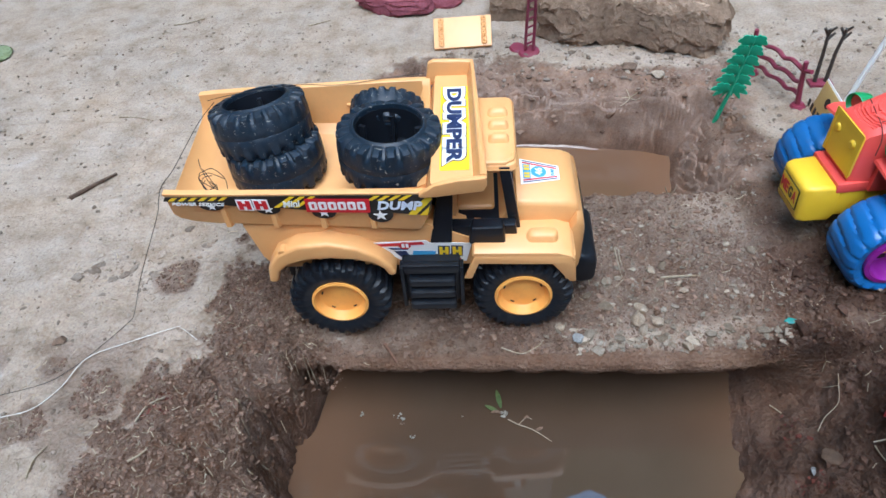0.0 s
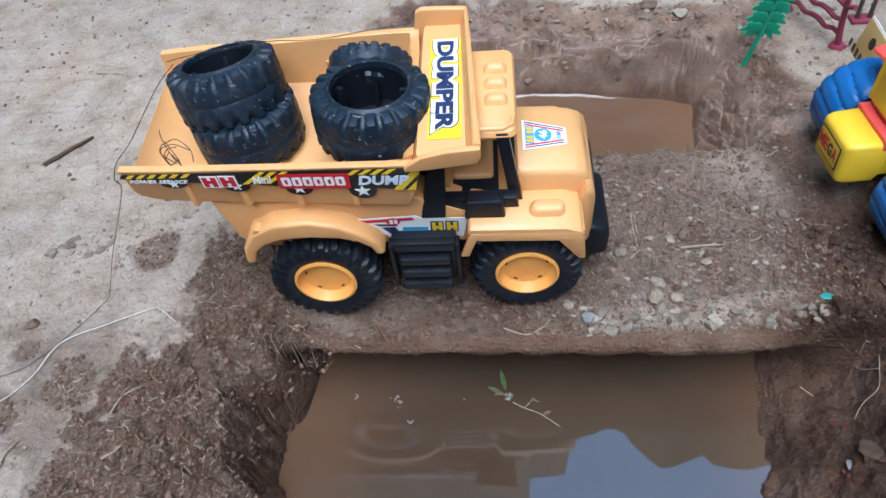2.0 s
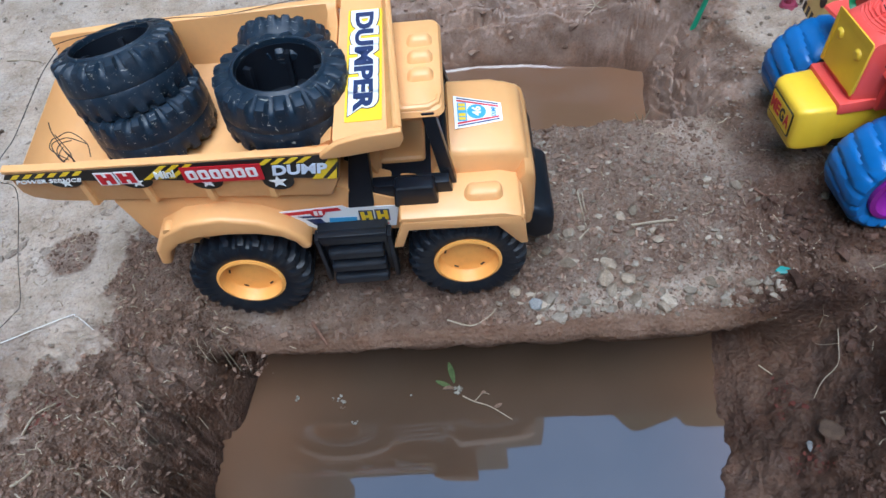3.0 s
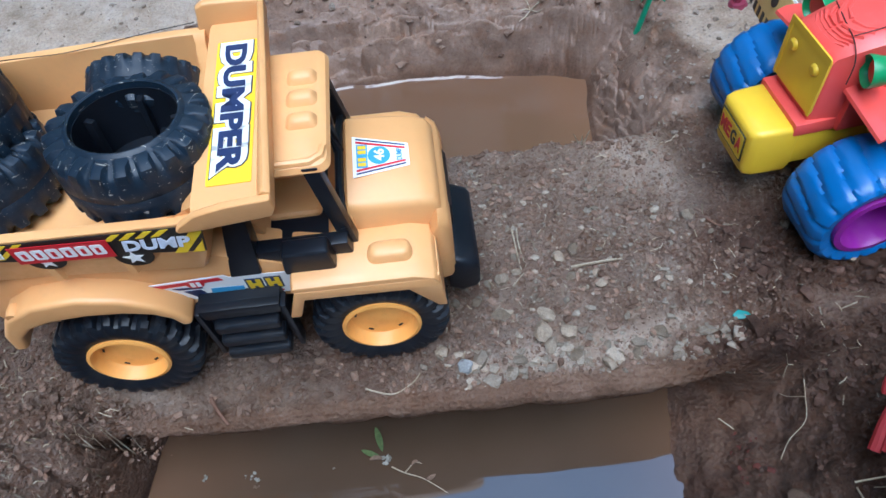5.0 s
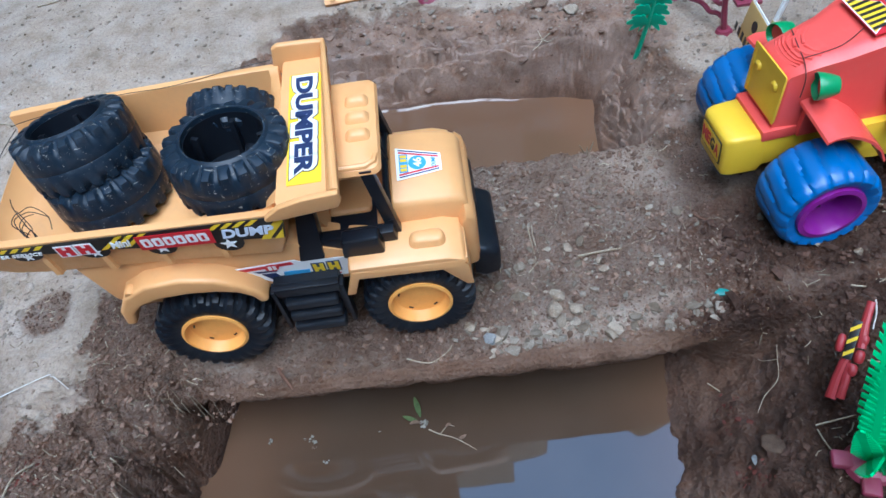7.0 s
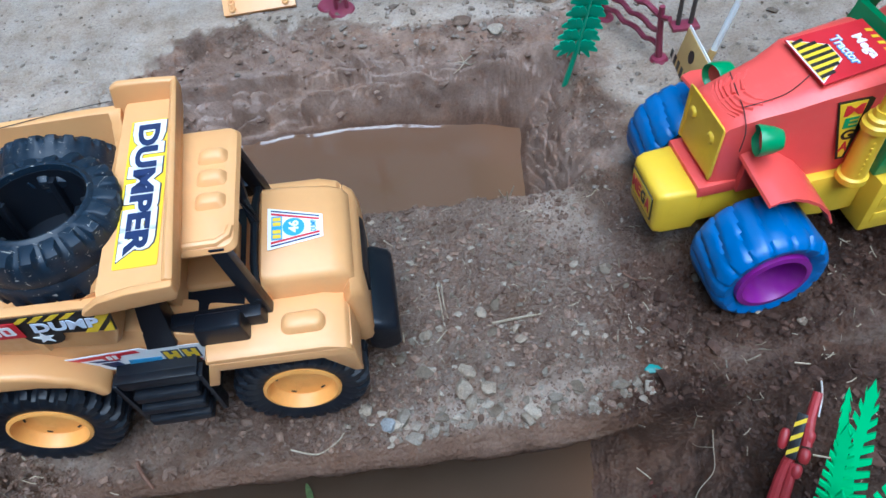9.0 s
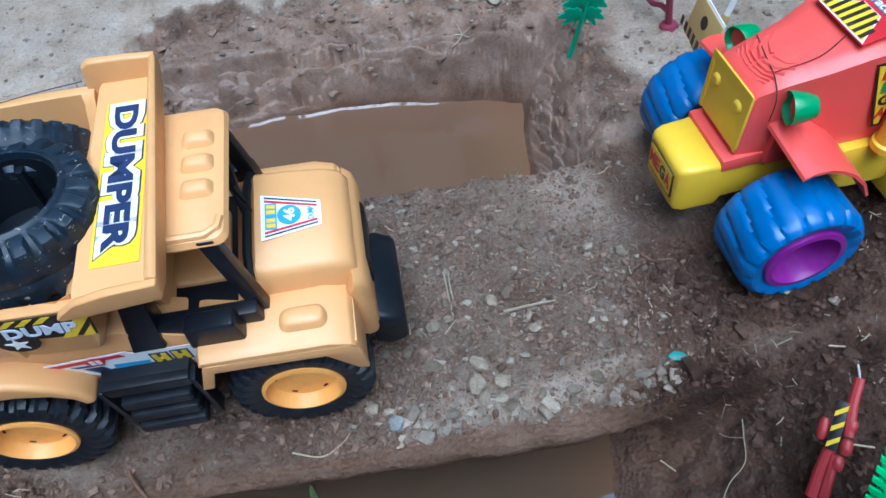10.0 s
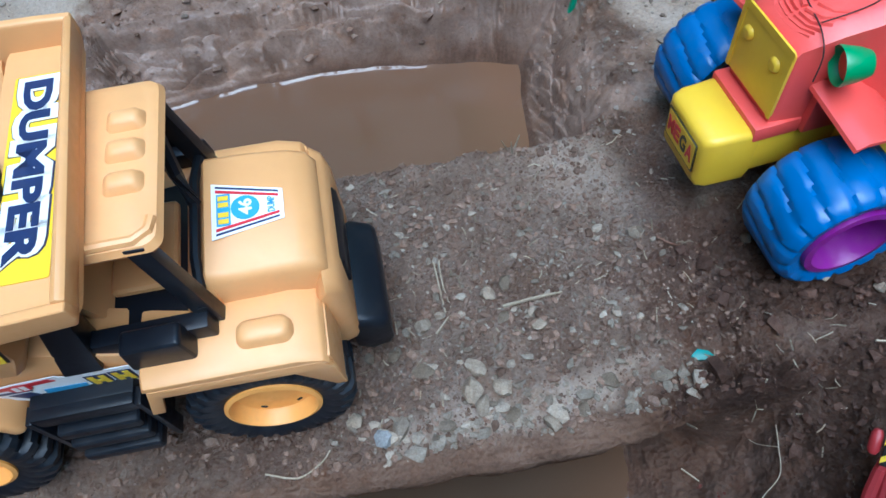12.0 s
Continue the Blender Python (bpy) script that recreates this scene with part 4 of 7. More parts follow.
    dash = loft([[(0.084, -0.042, 0.100), (0.084, 0.042, 0.100), (0.106, 0.042, 0.100), (0.106, -0.042, 0.100)], [(0.096, -0.036, 0.122), (0.096, 0.036, 0.122), (0.106, 0.036, 0.124), (0.106, -0.036, 0.124)]])
    part("dashboard", bevel(dash, 0.002), ORANGE, t)
    for s in (-1, 1):
        part("front_pillar", bevel(loft([[(0.0985, s * 0.0385, 0.104), (0.1075, s * 0.0385, 0.104), (0.1075, s * 0.0465, 0.104), (0.0985, s * 0.0465, 0.104)], [(0.0880, s * 0.0350, 0.174), (0.0965, s * 0.0350, 0.174), (0.0965, s * 0.0420, 0.174), (0.0880, s * 0.0420, 0.174)]]), 0.0008), BLACK, t, "black window pillar")
        part("rear_pillar", bevel(loft([[(0.032, s * 0.042, 0.106), (0.050, s * 0.042, 0.106), (0.050, s * 0.0575, 0.106), (0.032, s * 0.0575, 0.106)], [(0.042, s * 0.038, 0.162), (0.053, s * 0.038, 0.162), (0.053, s * 0.0465, 0.162), (0.042, s * 0.0465, 0.162)]]), 0.0012), BLACK, t, "black door pillar")
        part("door_sill", slab([(0.030, 0.108), (0.104, 0.108), (0.102, 0.121), (0.034, 0.121)], s * 0.0440, s * 0.0530, 0.0015), BLACK, t)
        part("door_box", slab([(0.0640, 0.108), (0.0940, 0.108), (0.0920, 0.128), (0.0660, 0.128)], s * 0.0505, s * 0.0620, 0.0025, 3), BLACK, t)
    part("screen_bar", tube([(0.1010, -0.045, 0.1230), (0.0995, -0.022, 0.1285), (0.0995, 0.020, 0.1285), (0.1010, 0.045, 0.1230)], 0.0026, 8), BLACK, t, "black windscreen bar")
    part("screen_post", tube([(0.0995, 0.008, 0.1280), (0.0970, 0.014, 0.1450), (0.0940, 0.030, 0.1690)], 0.0033, 8), BLACK, t, "black windscreen post")
    roof, bumps = bmesh.new(), []
    join(roof, loft([[(x, y, z) for x, y in rounded(x0, x1, -w0, w1, 0.006)] for x0, x1, w0, w1, z in ((0.060, 0.1010, 0.0405, 0.0425, 0.1675), (0.058, 0.1030, 0.0425, 0.0445, 0.1715), (0.060, 0.1015, 0.0410, 0.0430, 0.1748), (0.063, 0.0975, 0.0365, 0.0390, 0.1768))]))
    join(roof, tube([(0.0660, -0.0385, 0.1758), (0.0930, -0.0385, 0.1758), (0.0985, -0.0350, 0.1758), (0.0995, -0.0290, 0.1752)], 0.0022, 8))
    for y in (-0.0120, 0.0042, 0.0200):
        bumps.append(loft([[(a, b, 0.1763) for a, b in rounded(0.0805, 0.0975, y - 0.0055, y + 0.0055, 0.003)], [(a, b, 0.1800) for a, b in rounded(0.0825, 0.0960, y - 0.0040, y + 0.0040, 0.003)], [(a, b, 0.1816) for a, b in rounded(0.0850, 0.0940, y - 0.0024, y + 0.0024, 0.002)]]))
    top = part("cab_roof", roof, ORANGE, t)
    for b in bumps:
        part("roof_lamp", b, ORANGE, top, angle=50)
    # bonnet and nose
    hood = []
    for x, half, top, low in ((0.1010, 0.0362, 0.1255, 0.090), (0.1040, 0.0372, 0.1290, 0.086), (0.1250, 0.0368, 0.1282, 0.080), (0.1440, 0.0360, 0.1262, 0.060), (0.1520, 0.0350, 0.1235, 0.050), (0.1560, 0.0340, 0.1170, 0.050)):
        hood.append([(x, -half, low), (x, half, low), (x, half, top - 0.0200), (x, half - 0.0016, top - 0.0052), (x, half - 0.0032, top - 0.0020), (x, half - 0.0062, top), (x, -half + 0.0062, top), (x, -half + 0.0032, top - 0.0020), (x, -half + 0.0016, top - 0.0052), (x, -half, top - 0.0200)])
    part("bonnet", loft(hood), ORANGE, t, angle=50)
    nose = []
    for x, half, top, low in ((0.1480, 0.0420, 0.1060, 0.046), (0.1530, 0.0425, 0.1160, 0.046), (0.1580, 0.0410, 0.1120, 0.046), (0.1610, 0.0380, 0.1020, 0.048)):
        nose.append([(x, y, z) for y, z in rounded(-half, half, low, top, 0.007)])
    part("nose", loft(nose), ORANGE, t, angle=50)
    # raised black plate, its colour stands in for shade in the recess
    part("grille", bevel(loft([[(0.1575, y, z) for y, z in rounded(-0.0245, 0.0245, 0.082, 0.1090, 0.003)], [(0.1625, y, z) for y, z in rounded(-0.0220, 0.0220, 0.078, 0.1000, 0.003)]]), 0.0004), BLACK, t, "black plate on the nose, put there for the dark grille recess")
    m = frame_of((0.1243, 0.0, 0.1284), (0, 1, 0), (-1, 0, 0.085))
    b = sheet("bonnet_sticker", [(-0.0082, -0.0165), (0.0082, -0.0165), (0.0156, 0.0165), (-0.0156, 0.0165)], WHITE, t, m, 0.0005, "white, red and blue printed bonnet sticker")
    for s in (-1, 1):
        sheet("print_bar", [(s * 0.0064, -0.0145), (s * 0.0074, -0.0145), (s * 0.0138, 0.0145), (s * 0.0127, 0.0145)][::s], NAVY, b, pose(0, 0, 0.0006), 0.0002)
        sheet("print_bar", [(s * 0.0040, -0.0145), (s * 0.0054, -0.0145), (s * 0.0117, 0.0145), (s * 0.0101, 0.0145)][::s], SCARLET, b, pose(0, 0, 0.0006), 0.0002)
    sheet("print_disc", [(0.0066 * math.cos(k * math.tau / 20), 0.0066 * math.sin(k * math.tau / 20)) for k in range(20)], AZURE, b, pose(0, 0.0010, 0.0007), 0.0003)
    lettering("letters", "46", 0.0062, 0.0088, WHITE, b, pose(0, 0.0010, 0.0012), 0.0002, 0.03)
    lettering("letters", "DUMP", 0.0034, 0.0085, AZURE, b, pose(0, -0.0108, 0.0008), 0.0002, 0.02)
    sheet("logo_bar", rect(-0.0088, 0.0088, 0.0078, 0.0142), AZURE, b, pose(0, 0, 0.0006), 0.0002)
    for x in (-0.0078, -0.0042, 0.0014, 0.0050):
        sheet("logo_bar", rect(x, x + 0.0026, 0.0086, 0.0134), LEMON, b, pose(0, 0, 0.0009), 0.0002)
    # front fenders
    for s, w in ((-1, 0.0), (1, 0.0165)):
        sh = []
        for y, top in ((0.033, 0.1100), (0.048 - 0.5 * w, 0.1115), (0.0660 - w, 0.1105), (0.0715 - w, 0.1080)):
            sh.append([(0.066, s * y, top - 0.004), (0.150, s * y, top - 0.010), (0.1475, s * y, top - 0.006), (0.136, s * y, top - 0.0015), (0.068, s * y, top)])
        fender = part("front_fender", bevel(loft(sh), 0.0010), ORANGE, t)
        skirt = [(0.0595, 0.0760), (0.0660, 0.0760), (0.0720, 0.0950), (0.1320, 0.0930), (0.1410, 0.0800), (0.1480, 0.0700), (0.1530, 0.0700), (0.1505, 0.0940), (0.1460, 0.1020), (0.0680, 0.1040)]
        part("skirt", slab(skirt, s * (0.0685 - w), s * (0.0718 - w), 0.0008), ORANGE, fender)
        part("front_leg", slab([(0.1440, 0.070), (0.1525, 0.070), (0.1505, 0.101), (0.1420, 0.101)], s * 0.040, s * (0.0690 - w), 0.001), ORANGE, fender)
        pod = loft([[(a, s * c, 0.1070) for a, c in rounded(0.1100, 0.1370, 0.0490 - w, 0.0625 - w, 0.005)], [(a, s * c, 0.1145) for a, c in rounded(0.1120, 0.1360, 0.0502 - w, 0.0615 - w, 0.005)], [(a, s * c, 0.1165) for a, c in rounded(0.1150, 0.1340, 0.0522 - w, 0.0595 - w, 0.0034)]])
        if s > 0:
            bmesh.ops.translate(pod, verts=pod.verts[:], vec=(0, 0, -0.0040))
        part("lamp_pod", pod, ORANGE, fender, angle=50)
    # bumper
    bmp = loft([[(0.1560, y, z) for y, z in rounded(-0.0380, 0.0250, 0.026, 0.0640, 0.006)], [(0.1640, y, z) for y, z in rounded(-0.0400, 0.0270, 0.024, 0.0630, 0.006)], [(0.1740, y, z) for y, z in rounded(-0.0390, 0.0260, 0.026, 0.0580, 0.006)], [(0.1765, y, z) for y, z in rounded(-0.0370, 0.0240, 0.028, 0.0550, 0.005)]])
    part("bumper", bmp, BLACK, t, "black plastic front bumper", angle=45)
    for s in (-1, 1):
        lorry_wheel(t, 0.110, s, 0.0435)
        lorry_wheel(t, -0.051, s, 0.0450)
    return t


lorry()


def knobby_mesh(r_out, r_in, half, lugs):
    """A balloon tyre round the y axis: a thin lip, sloping shoulders with rounded knobs, a nearly smooth tread with a moulding seam."""
    side = [(0.80, 0.0, 0), (0.99, 0.0004, 0), (1.0, 0.0014, 0), (0.97, 0.0026, 0), (0.93, 0.0034, 0), (0.91, 0.0060, 0.0046), (0.82, 0.0094, 0.0056), (0.70, 0.0120, 0.0030), (0.58, 0.0134, 0.0006), (0.34, 0.0142, 0.0003), (0.05, 0.0144, 0.0002)]
    across = [(-y, r, k, 0.0) for y, r, k in side] + [(0.0, 0.0140, 0.0, 0.0)] + [(y, r, k, 0.5) for y, r, k in side[::-1]]
    bm, rows, n = bmesh.new(), [], lugs * 10
    for k in range(n):
        a, row = math.tau * k / n, []
        for y, r, knob, shift in across:
            p = abs((k / 10 + shift + 0.10 * abs(y)) % 1 - 0.5)
            up = min(1.0, max(0.0, (0.36 - p) / 0.10))
            q = (r_in + r * (r_out - r_in) / 0.0145 + knob * (up - 0.25))
            row.append(bm.verts.new((q * math.cos(a), y * half, q * math.sin(a))))
        rows.append(row)
    for k in range(n):
        p, q = rows[k], rows[(k + 1) % n]
        for i in range(len(across)):
            j = (i + 1) % len(across)
            bm.faces.new((p[i], p[j], q[j], q[i]))
    return bm


def spare_tyre(m, spin, label, size=1.0):
    """A hollow black toy tyre with ribs inside its well; its axis is z."""
    t = thing("spare_toy_wheel", m @ pose(0, 0, 0, 0, 0, spin) @ Matrix.Diagonal((size, size, size, 1)), label, "toy wheel", "tyres in the bed")
    turn = Matrix.Rotation(radians(90), 4, "X")
    part("tyre", moved(knobby_mesh(0.0400, 0.0255, 0.0205, 21), turn), RUBBER, t)
    well = lathe([(0.0262, 0.0168), (0.0252, 0.0168), (0.0244, -0.014), (0.010, -0.0145), (0.0095, -0.0125), (0.0004, -0.0125), (0.0004, -0.017), (0.0250, -0.017), (0.0262, -0.0168)], 36, closed=True)
    part("well", moved(well, turn), BLACK, t)
    for k in range(5):
        part("spoke", moved(box(0.0200, 0.0249, -0.0016, 0.0016, -0.014, 0.0125, 0.0004), Matrix.Rotation(math.tau * k / 5 + 0.3, 4, "Z")), BLACK, t)
    return t


spare_tyre(LORRY @ pose(-0.104, 0.015, 0.1790, -17, -8), 15, "dusty black plastic toy tyre on another tyre, tilted", 1.0)
spare_tyre(LORRY @ pose(-0.0965, 0.004, 0.1500, -8, -4), 40, "black plastic toy tyre under another, on the bed")
spare_tyre(LORRY @ pose(0.003, -0.013, 0.1740, -6, 2), 70, "dusty black plastic toy tyre on top, tilted", 1.04)
spare_tyre(LORRY @ pose(-0.004, 0.036, 0.1610, -66, 0), 10, "black plastic toy tyre behind another, against the bed wall", 0.80)

# ---- the toy tractor ----
TRACTOR = pose(0.4368, 0.6406, -0.001, 0, 0, 4.9)


def tractor_wheel(parent, x, side, r, half, rim_r, lugs):
    w = new("wheel")
    w.parent = parent
    w.matrix_basis = pose(x, side * (0.0865 - half), r, 0, 25, 0 if side < 0 else 180)
    part("tyre", tyre_mesh(r, rim_r, half, lugs, 0.0017, 0.30, 0.80, 0), BLUE, w, "blue plastic tyre with cross lugs")
    rim = lathe([(0.0, 0.012), (rim_r, 0.012), (rim_r + 0.0008, -half * 0.9), (rim_r + 0.0004, -half * 1.03), (rim_r - 0.0035, -half * 1.05), (rim_r - 0.0048, -half * 0.9), (rim_r - 0.0062, -half * 0.10), (0.010, 0.0), (0.0055, -half * 0.12), (0.0, -half * 0.13)], 36)
    part("rim", rim, PURPLE, w, "purple plastic rim")
    for k in range(4):
        a = math.tau * (k + 0.4) / 4
        # dark block painted as the shade of a slot in the dish
        part("rim_hole", moved(box(-0.0035, 0.0035, -0.0008, 0.0008, -0.002, 0.002, 0.0006), pose(0.62 * rim_r * math.cos(a), -half * 0.055, 0.62 * rim_r * math.sin(a), 0, -math.degrees(a) + 90, 0)), HOLE_SHADE, w)
    return w


def tractor():
    t = thing("toy_tractor", TRACTOR, "red, yellow and green plastic toy tractor with blue wheels", "toy tractor")
    # chassis with the front weight block
    block = []
    for x, half, lo, hi in ((-0.0790, 0.0195, 0.034, 0.0665), (-0.0765, 0.0222, 0.031, 0.0695), (-0.0700, 0.0240, 0.030, 0.0705), (-0.0440, 0.0250, 0.030, 0.0710), (-0.0400, 0.0240, 0.034, 0.0680)):
        block.append([(x, y, z) for y, z in rounded(-half, half, lo, hi, 0.004)])
    front = part("front_weight", loft(block), YELLOW, t, angle=45)
    m = frame_of((-0.0795, 0, 0.0525), (0, -1, 0), (-0.02, 0, 1))
    sheet("number_plate", rounded(-0.0178, 0.0178, -0.0115, 0.0115, 0.001, 2), DECAL, front, m, 0.0006, "yellow printed plate with a black border")
    sheet("plate_field", rounded(-0.0165, 0.0165, -0.0102, 0.0102, 0.001, 2), LEMON, front, m @ pose(0, 0, 0.0007), 0.0003)
    for k, letter in enumerate("MEGA"):
        lettering("letters", letter, 0.0120, 0.0070, (SCARLET, SCARLET, DECAL, SCARLET)[k], front, m @ pose(-0.0117 + 0.0078 * k, 0.0005, 0.0013), 0.0003, 0.03)
    part("chassis", box(-0.042, 0.215, -0.0235, 0.0235, 0.036, 0.066, 0.0025), YELLOW, t)
    for s in (-1, 1):
        part("chassis_side", slab([(0.012, 0.040), (0.050, 0.034), (0.074, 0.034), (0.074, 0.074), (0.012, 0.074)], s * 0.020, s * 0.0400, 0.0025), YELLOW, t)
        st = part("step", slab([(0.074, 0.022), (0.106, 0.022), (0.106, 0.064), (0.074, 0.072)], s * 0.022, s * 0.0540, 0.0025), YELLOW, t, "yellow plastic step")
        for z in (0.031, 0.047):
            part("step_hollow", slab([(0.080, z), (0.101, z), (0.101, z + 0.010), (0.080, z + 0.010)], s * 0.0536, s * 0.0546, 0.0004), YELLOW, st)
    # bonnet
    rows = []
    for x, half, top, low, narrow in ((-0.0560, 0.0215, 0.0860, 0.068, 0.0175), (-0.0535, 0.0220, 0.1200, 0.068, 0.0185), (-0.0440, 0.0225, 0.1255, 0.068, 0.0190), (-0.0100, 0.0250, 0.1315, 0.068, 0.0215), (0.0080, 0.0280, 0.1360, 0.068, 0.0245), (0.0260, 0.0330, 0.1440, 0.068, 0.0290), (0.0700, 0.0340, 0.1500, 0.068, 0.0300), (0.0760, 0.0335, 0.1470, 0.068, 0.0290)):
        rows.append([(x, -half, low), (x, half, low), (x, half, low + 0.6 * (top - low)), (x, narrow + 0.003, top - 0.004), (x, narrow - 0.002, top - 0.0008), (x, narrow - 0.008, top), (x, -narrow + 0.008, top), (x, -narrow + 0.002, top - 0.0008), (x, -narrow - 0.003, top - 0.004), (x, -half, low + 0.6 * (top - low))])
    bonnet = part("bonnet", loft(rows), RED, t, angle=50)
    part("bonnet_base", box(-0.0470, 0.076, -0.0255, 0.0255, 0.064, 0.0745, 0.002), RED, t)
    for k in range(6):
        x = -0.040 + 0.0062 * k
        z = 0.1240 + (x + 0.044) * 0.206
        for s in (-1, 1):
            part("louvre", tube([(x - 0.003, s * 0.001, z - 0.0004), (x, s * 0.010, z - 0.0002), (x + 0.008, s * 0.0165, z + 0.0012)], 0.0015, 6), RED, bonnet)
    # grille panel
    g = []
    for d in (0.0, 0.0035):
        g.append([(-0.0580 - d + 0.10 * (z - 0.08), y, z) for y, z in rounded(-0.0245, 0.0245, 0.0800, 0.1240, 0.0035)])
    grille = part("grille", bevel(loft(g), 0.0008), YELLOW, t, "yellow plastic radiator panel")
    g = []
    for d, i in ((0.0030, 0.0), (0.0048, 0.0006)):
        g.append([(-0.0580 - d + 0.10 * (z - 0.08), y, z) for y, z in rounded(-0.0245, 0.0245, 0.1200, 0.1245, 0.001)])
    part("top_edge", loft(g), YELLOW, grille)
    for s in (-1, 1):
        g = []
        for d in (0.0030, 0.0048):
            g.append([(-0.0580 - d + 0.10 * (z - 0.08), y, z) for y, z in rounded(min(s * 0.0245, s * 0.0211), max(s * 0.0245, s * 0.0211), 0.0800, 0.1200, 0.001)])
        part("side_edge", loft(g), YELLOW, grille)
        part("boss", moved(lathe([(0, -0.0045), (0.0026, -0.0040), (0.0040, -0.0020), (0.0044, 0.001), (0, 0.001)], 16), pose(-0.0600, s * 0.0135, 0.1090, 0, 0, -90)), YELLOW, grille)
    # headlamps
    for s in (-1, 1):
        lamp = lathe([(0.0, 0.007), (0.0066, 0.007), (0.0086, 0.002), (0.0104, -0.0065), (0.0100, -0.0080), (0.0090, -0.0070), (0.0074, 0.000), (0.0, 0.001)], 24)
        part("headlamp", moved(lamp, pose(-0.0085, s * 0.0345, 0.1180, 0, 0, -90 + s * 14)), GREEN, t, "green plastic headlamp cup")
        part("lens", moved(lathe([(0.0, -0.002), (0.0076, -0.002), (0.0074, 0.001), (0.0, 0.001)], 20), pose(-0.0105, s * 0.0342, 0.1180, 0, 0, -90 + s * 14)), RED, t)
        part("lamp_stalk", tube([(-0.004, s * 0.024, 0.110), (-0.004, s * 0.032, 0.115)], 0.003, 8), RED, t)
    # front mudguards: a wide curved flap on each side
    for s in (-1, 1):
        rows = []
        for y in (0.024, 0.040, 0.060, 0.0680):
            line = [(-0.018, 0.0985), (-0.012, 0.1010), (-0.002, 0.1005), (0.008, 0.0960), (0.018, 0.0890), (0.028, 0.0780), (0.034, 0.0660)]
            d = 0.004 * (y - 0.024) / 0.044
            rows.append([(x, s * y, z - d) for x, z in line] + [(x - 0.0008, s * y, z - d - 0.0022) for x, z in line[::-1]])
        guard = part("mudguard", loft(rows), RED, t, angle=45)
        part("stay", slab([(-0.016, 0.066), (0.006, 0.066), (0.004, 0.098), (-0.014, 0.100)], s * 0.022, s * 0.0290, 0.001), RED, guard)
    # exhaust
    for s in (-1,):
        px, py = 0.0560, s * 0.0440
        part("exhaust", moved(lathe([(0, -0.0745), (0.0100, -0.0745), (0.0100, -0.0790), (0.0080, -0.0800), (0.0075, -0.1180), (0.0098, -0.1200), (0.0098, -0.1240), (0.0080, -0.1255), (0.0080, -0.1285), (0.0060, -0.1300), (0.0052, -0.1340), (0, -0.1340)], 22), pose(px, py, 0, -90, 0, 0) ), YELLOW, t, "yellow plastic exhaust stack")
        for k in range(7):
            part("stack_dot", moved(lathe([(0, -0.0012), (0.0009, -0.0008), (0.0011, 0.0008), (0, 0.0008)], 8), pose(px - 0.0025, py - 0.0070, 0.085 + 0.0045 * k)), YELLOW, t)
        part("exhaust_pipe", tube(bend([(px, py, 0.130), (px + 0.001, py, 0.152), (px + 0.002, py, 0.172), (px, py, 0.181), (px - 0.008, py, 0.186)], 5), 0.0042, 10), YELLOW, t)
    # stickers
    for s in (-1, 1):
        m = frame_of((0.0440, s * 0.0345, 0.1130), (1, 0, 0) if s < 0 else (-1, 0, 0), (0, -s * 0.08, 1))
        d = sheet("side_sticker", [(-0.0125, 0.0230), (0.0095, 0.0230), (0.0125, 0.0210), (0.0060, -0.0250), (0.0000, -0.0250)], DECAL, t, m, 0.0006, "black and yellow printed side sticker")
        sheet("sticker_field", [(-0.0110, 0.0215), (0.0075, 0.0215), (0.0040, -0.0230), (0.0010, -0.0230)], LEMON, d, pose(0, 0, 0.0007), 0.0003)
        for k, letter in enumerate("MEGA"):
            lettering("letters", letter, 0.0080, (0.0125, 0.0095, 0.0085, 0.0065)[k], (SCARLET, GREEN, DECAL, SCARLET)[k], d, pose(0.0000 + 0.0006 * k, 0.0155 - 0.0098 * k, 0.0013), 0.0003, 0.03)
    m = frame_of((0.0420, -0.002, 0.1488), (0, -1, 0), (1, 0, 0.13))
    top = sheet("bonnet_sticker", [(-0.0240, -0.0200), (0.0240, -0.0200), (0.0215, 0.0300), (-0.0215, 0.0300)], SCARLET, t, m, 0.0005, "red printed bonnet sticker with yellow and black stripes")
    sheet("stripe_field", [(-0.0230, -0.0195), (0.0230, -0.0195), (0.0080, 0.0005), (-0.0080, 0.0005)], WHITE, top, pose(0, 0, 0.0007), 0.0002)
    sheet("stripe_field", [(-0.0212, -0.0186), (0.0212, -0.0186), (0.0075, -0.0002), (-0.0075, -0.0002)], LEMON, top, pose(0, 0, 0.0010), 0.0002)
    for k in range(7):
        x = -0.0185 + 0.0058 * k
        f = 1 - abs(x) / 0.024
        hi = -0.0184 + min(0.0180, 0.0235 * f + 0.002)
        sheet("stripe", [(x, -0.0184), (x + 0.0028, -0.0184), (x + 0.0028 - 0.0015, hi), (x - 0.0015, hi)], DECAL, top, pose(0, 0, 0.0013), 0.0002)
    lettering("letters", "Tractor", 0.0068, 0.0300, AZURE, top, pose(0.0010, 0.0065, 0.0008), 0.0003, 0.06)
    lettering("letters", "Tractor", 0.0056, 0.0285, WHITE, top, pose(0.0010, 0.0065, 0.0012), 0.0003, 0.01)
    lettering("letters", "Mega", 0.0080, 0.0240, WHITE, top, pose(0.0030, 0.0175, 0.0008), 0.0003, 0.03)
    for k in range(4):
        sheet("stripe", [(-0.012 + 0.007 * k, 0.0255), (-0.009 + 0.007 * k, 0.0255), (-0.0075 + 0.007 * k, 0.0290), (-0.0105 + 0.007 * k, 0.0290)], LEMON, top, pose(0, 0, 0.0007), 0.0002)
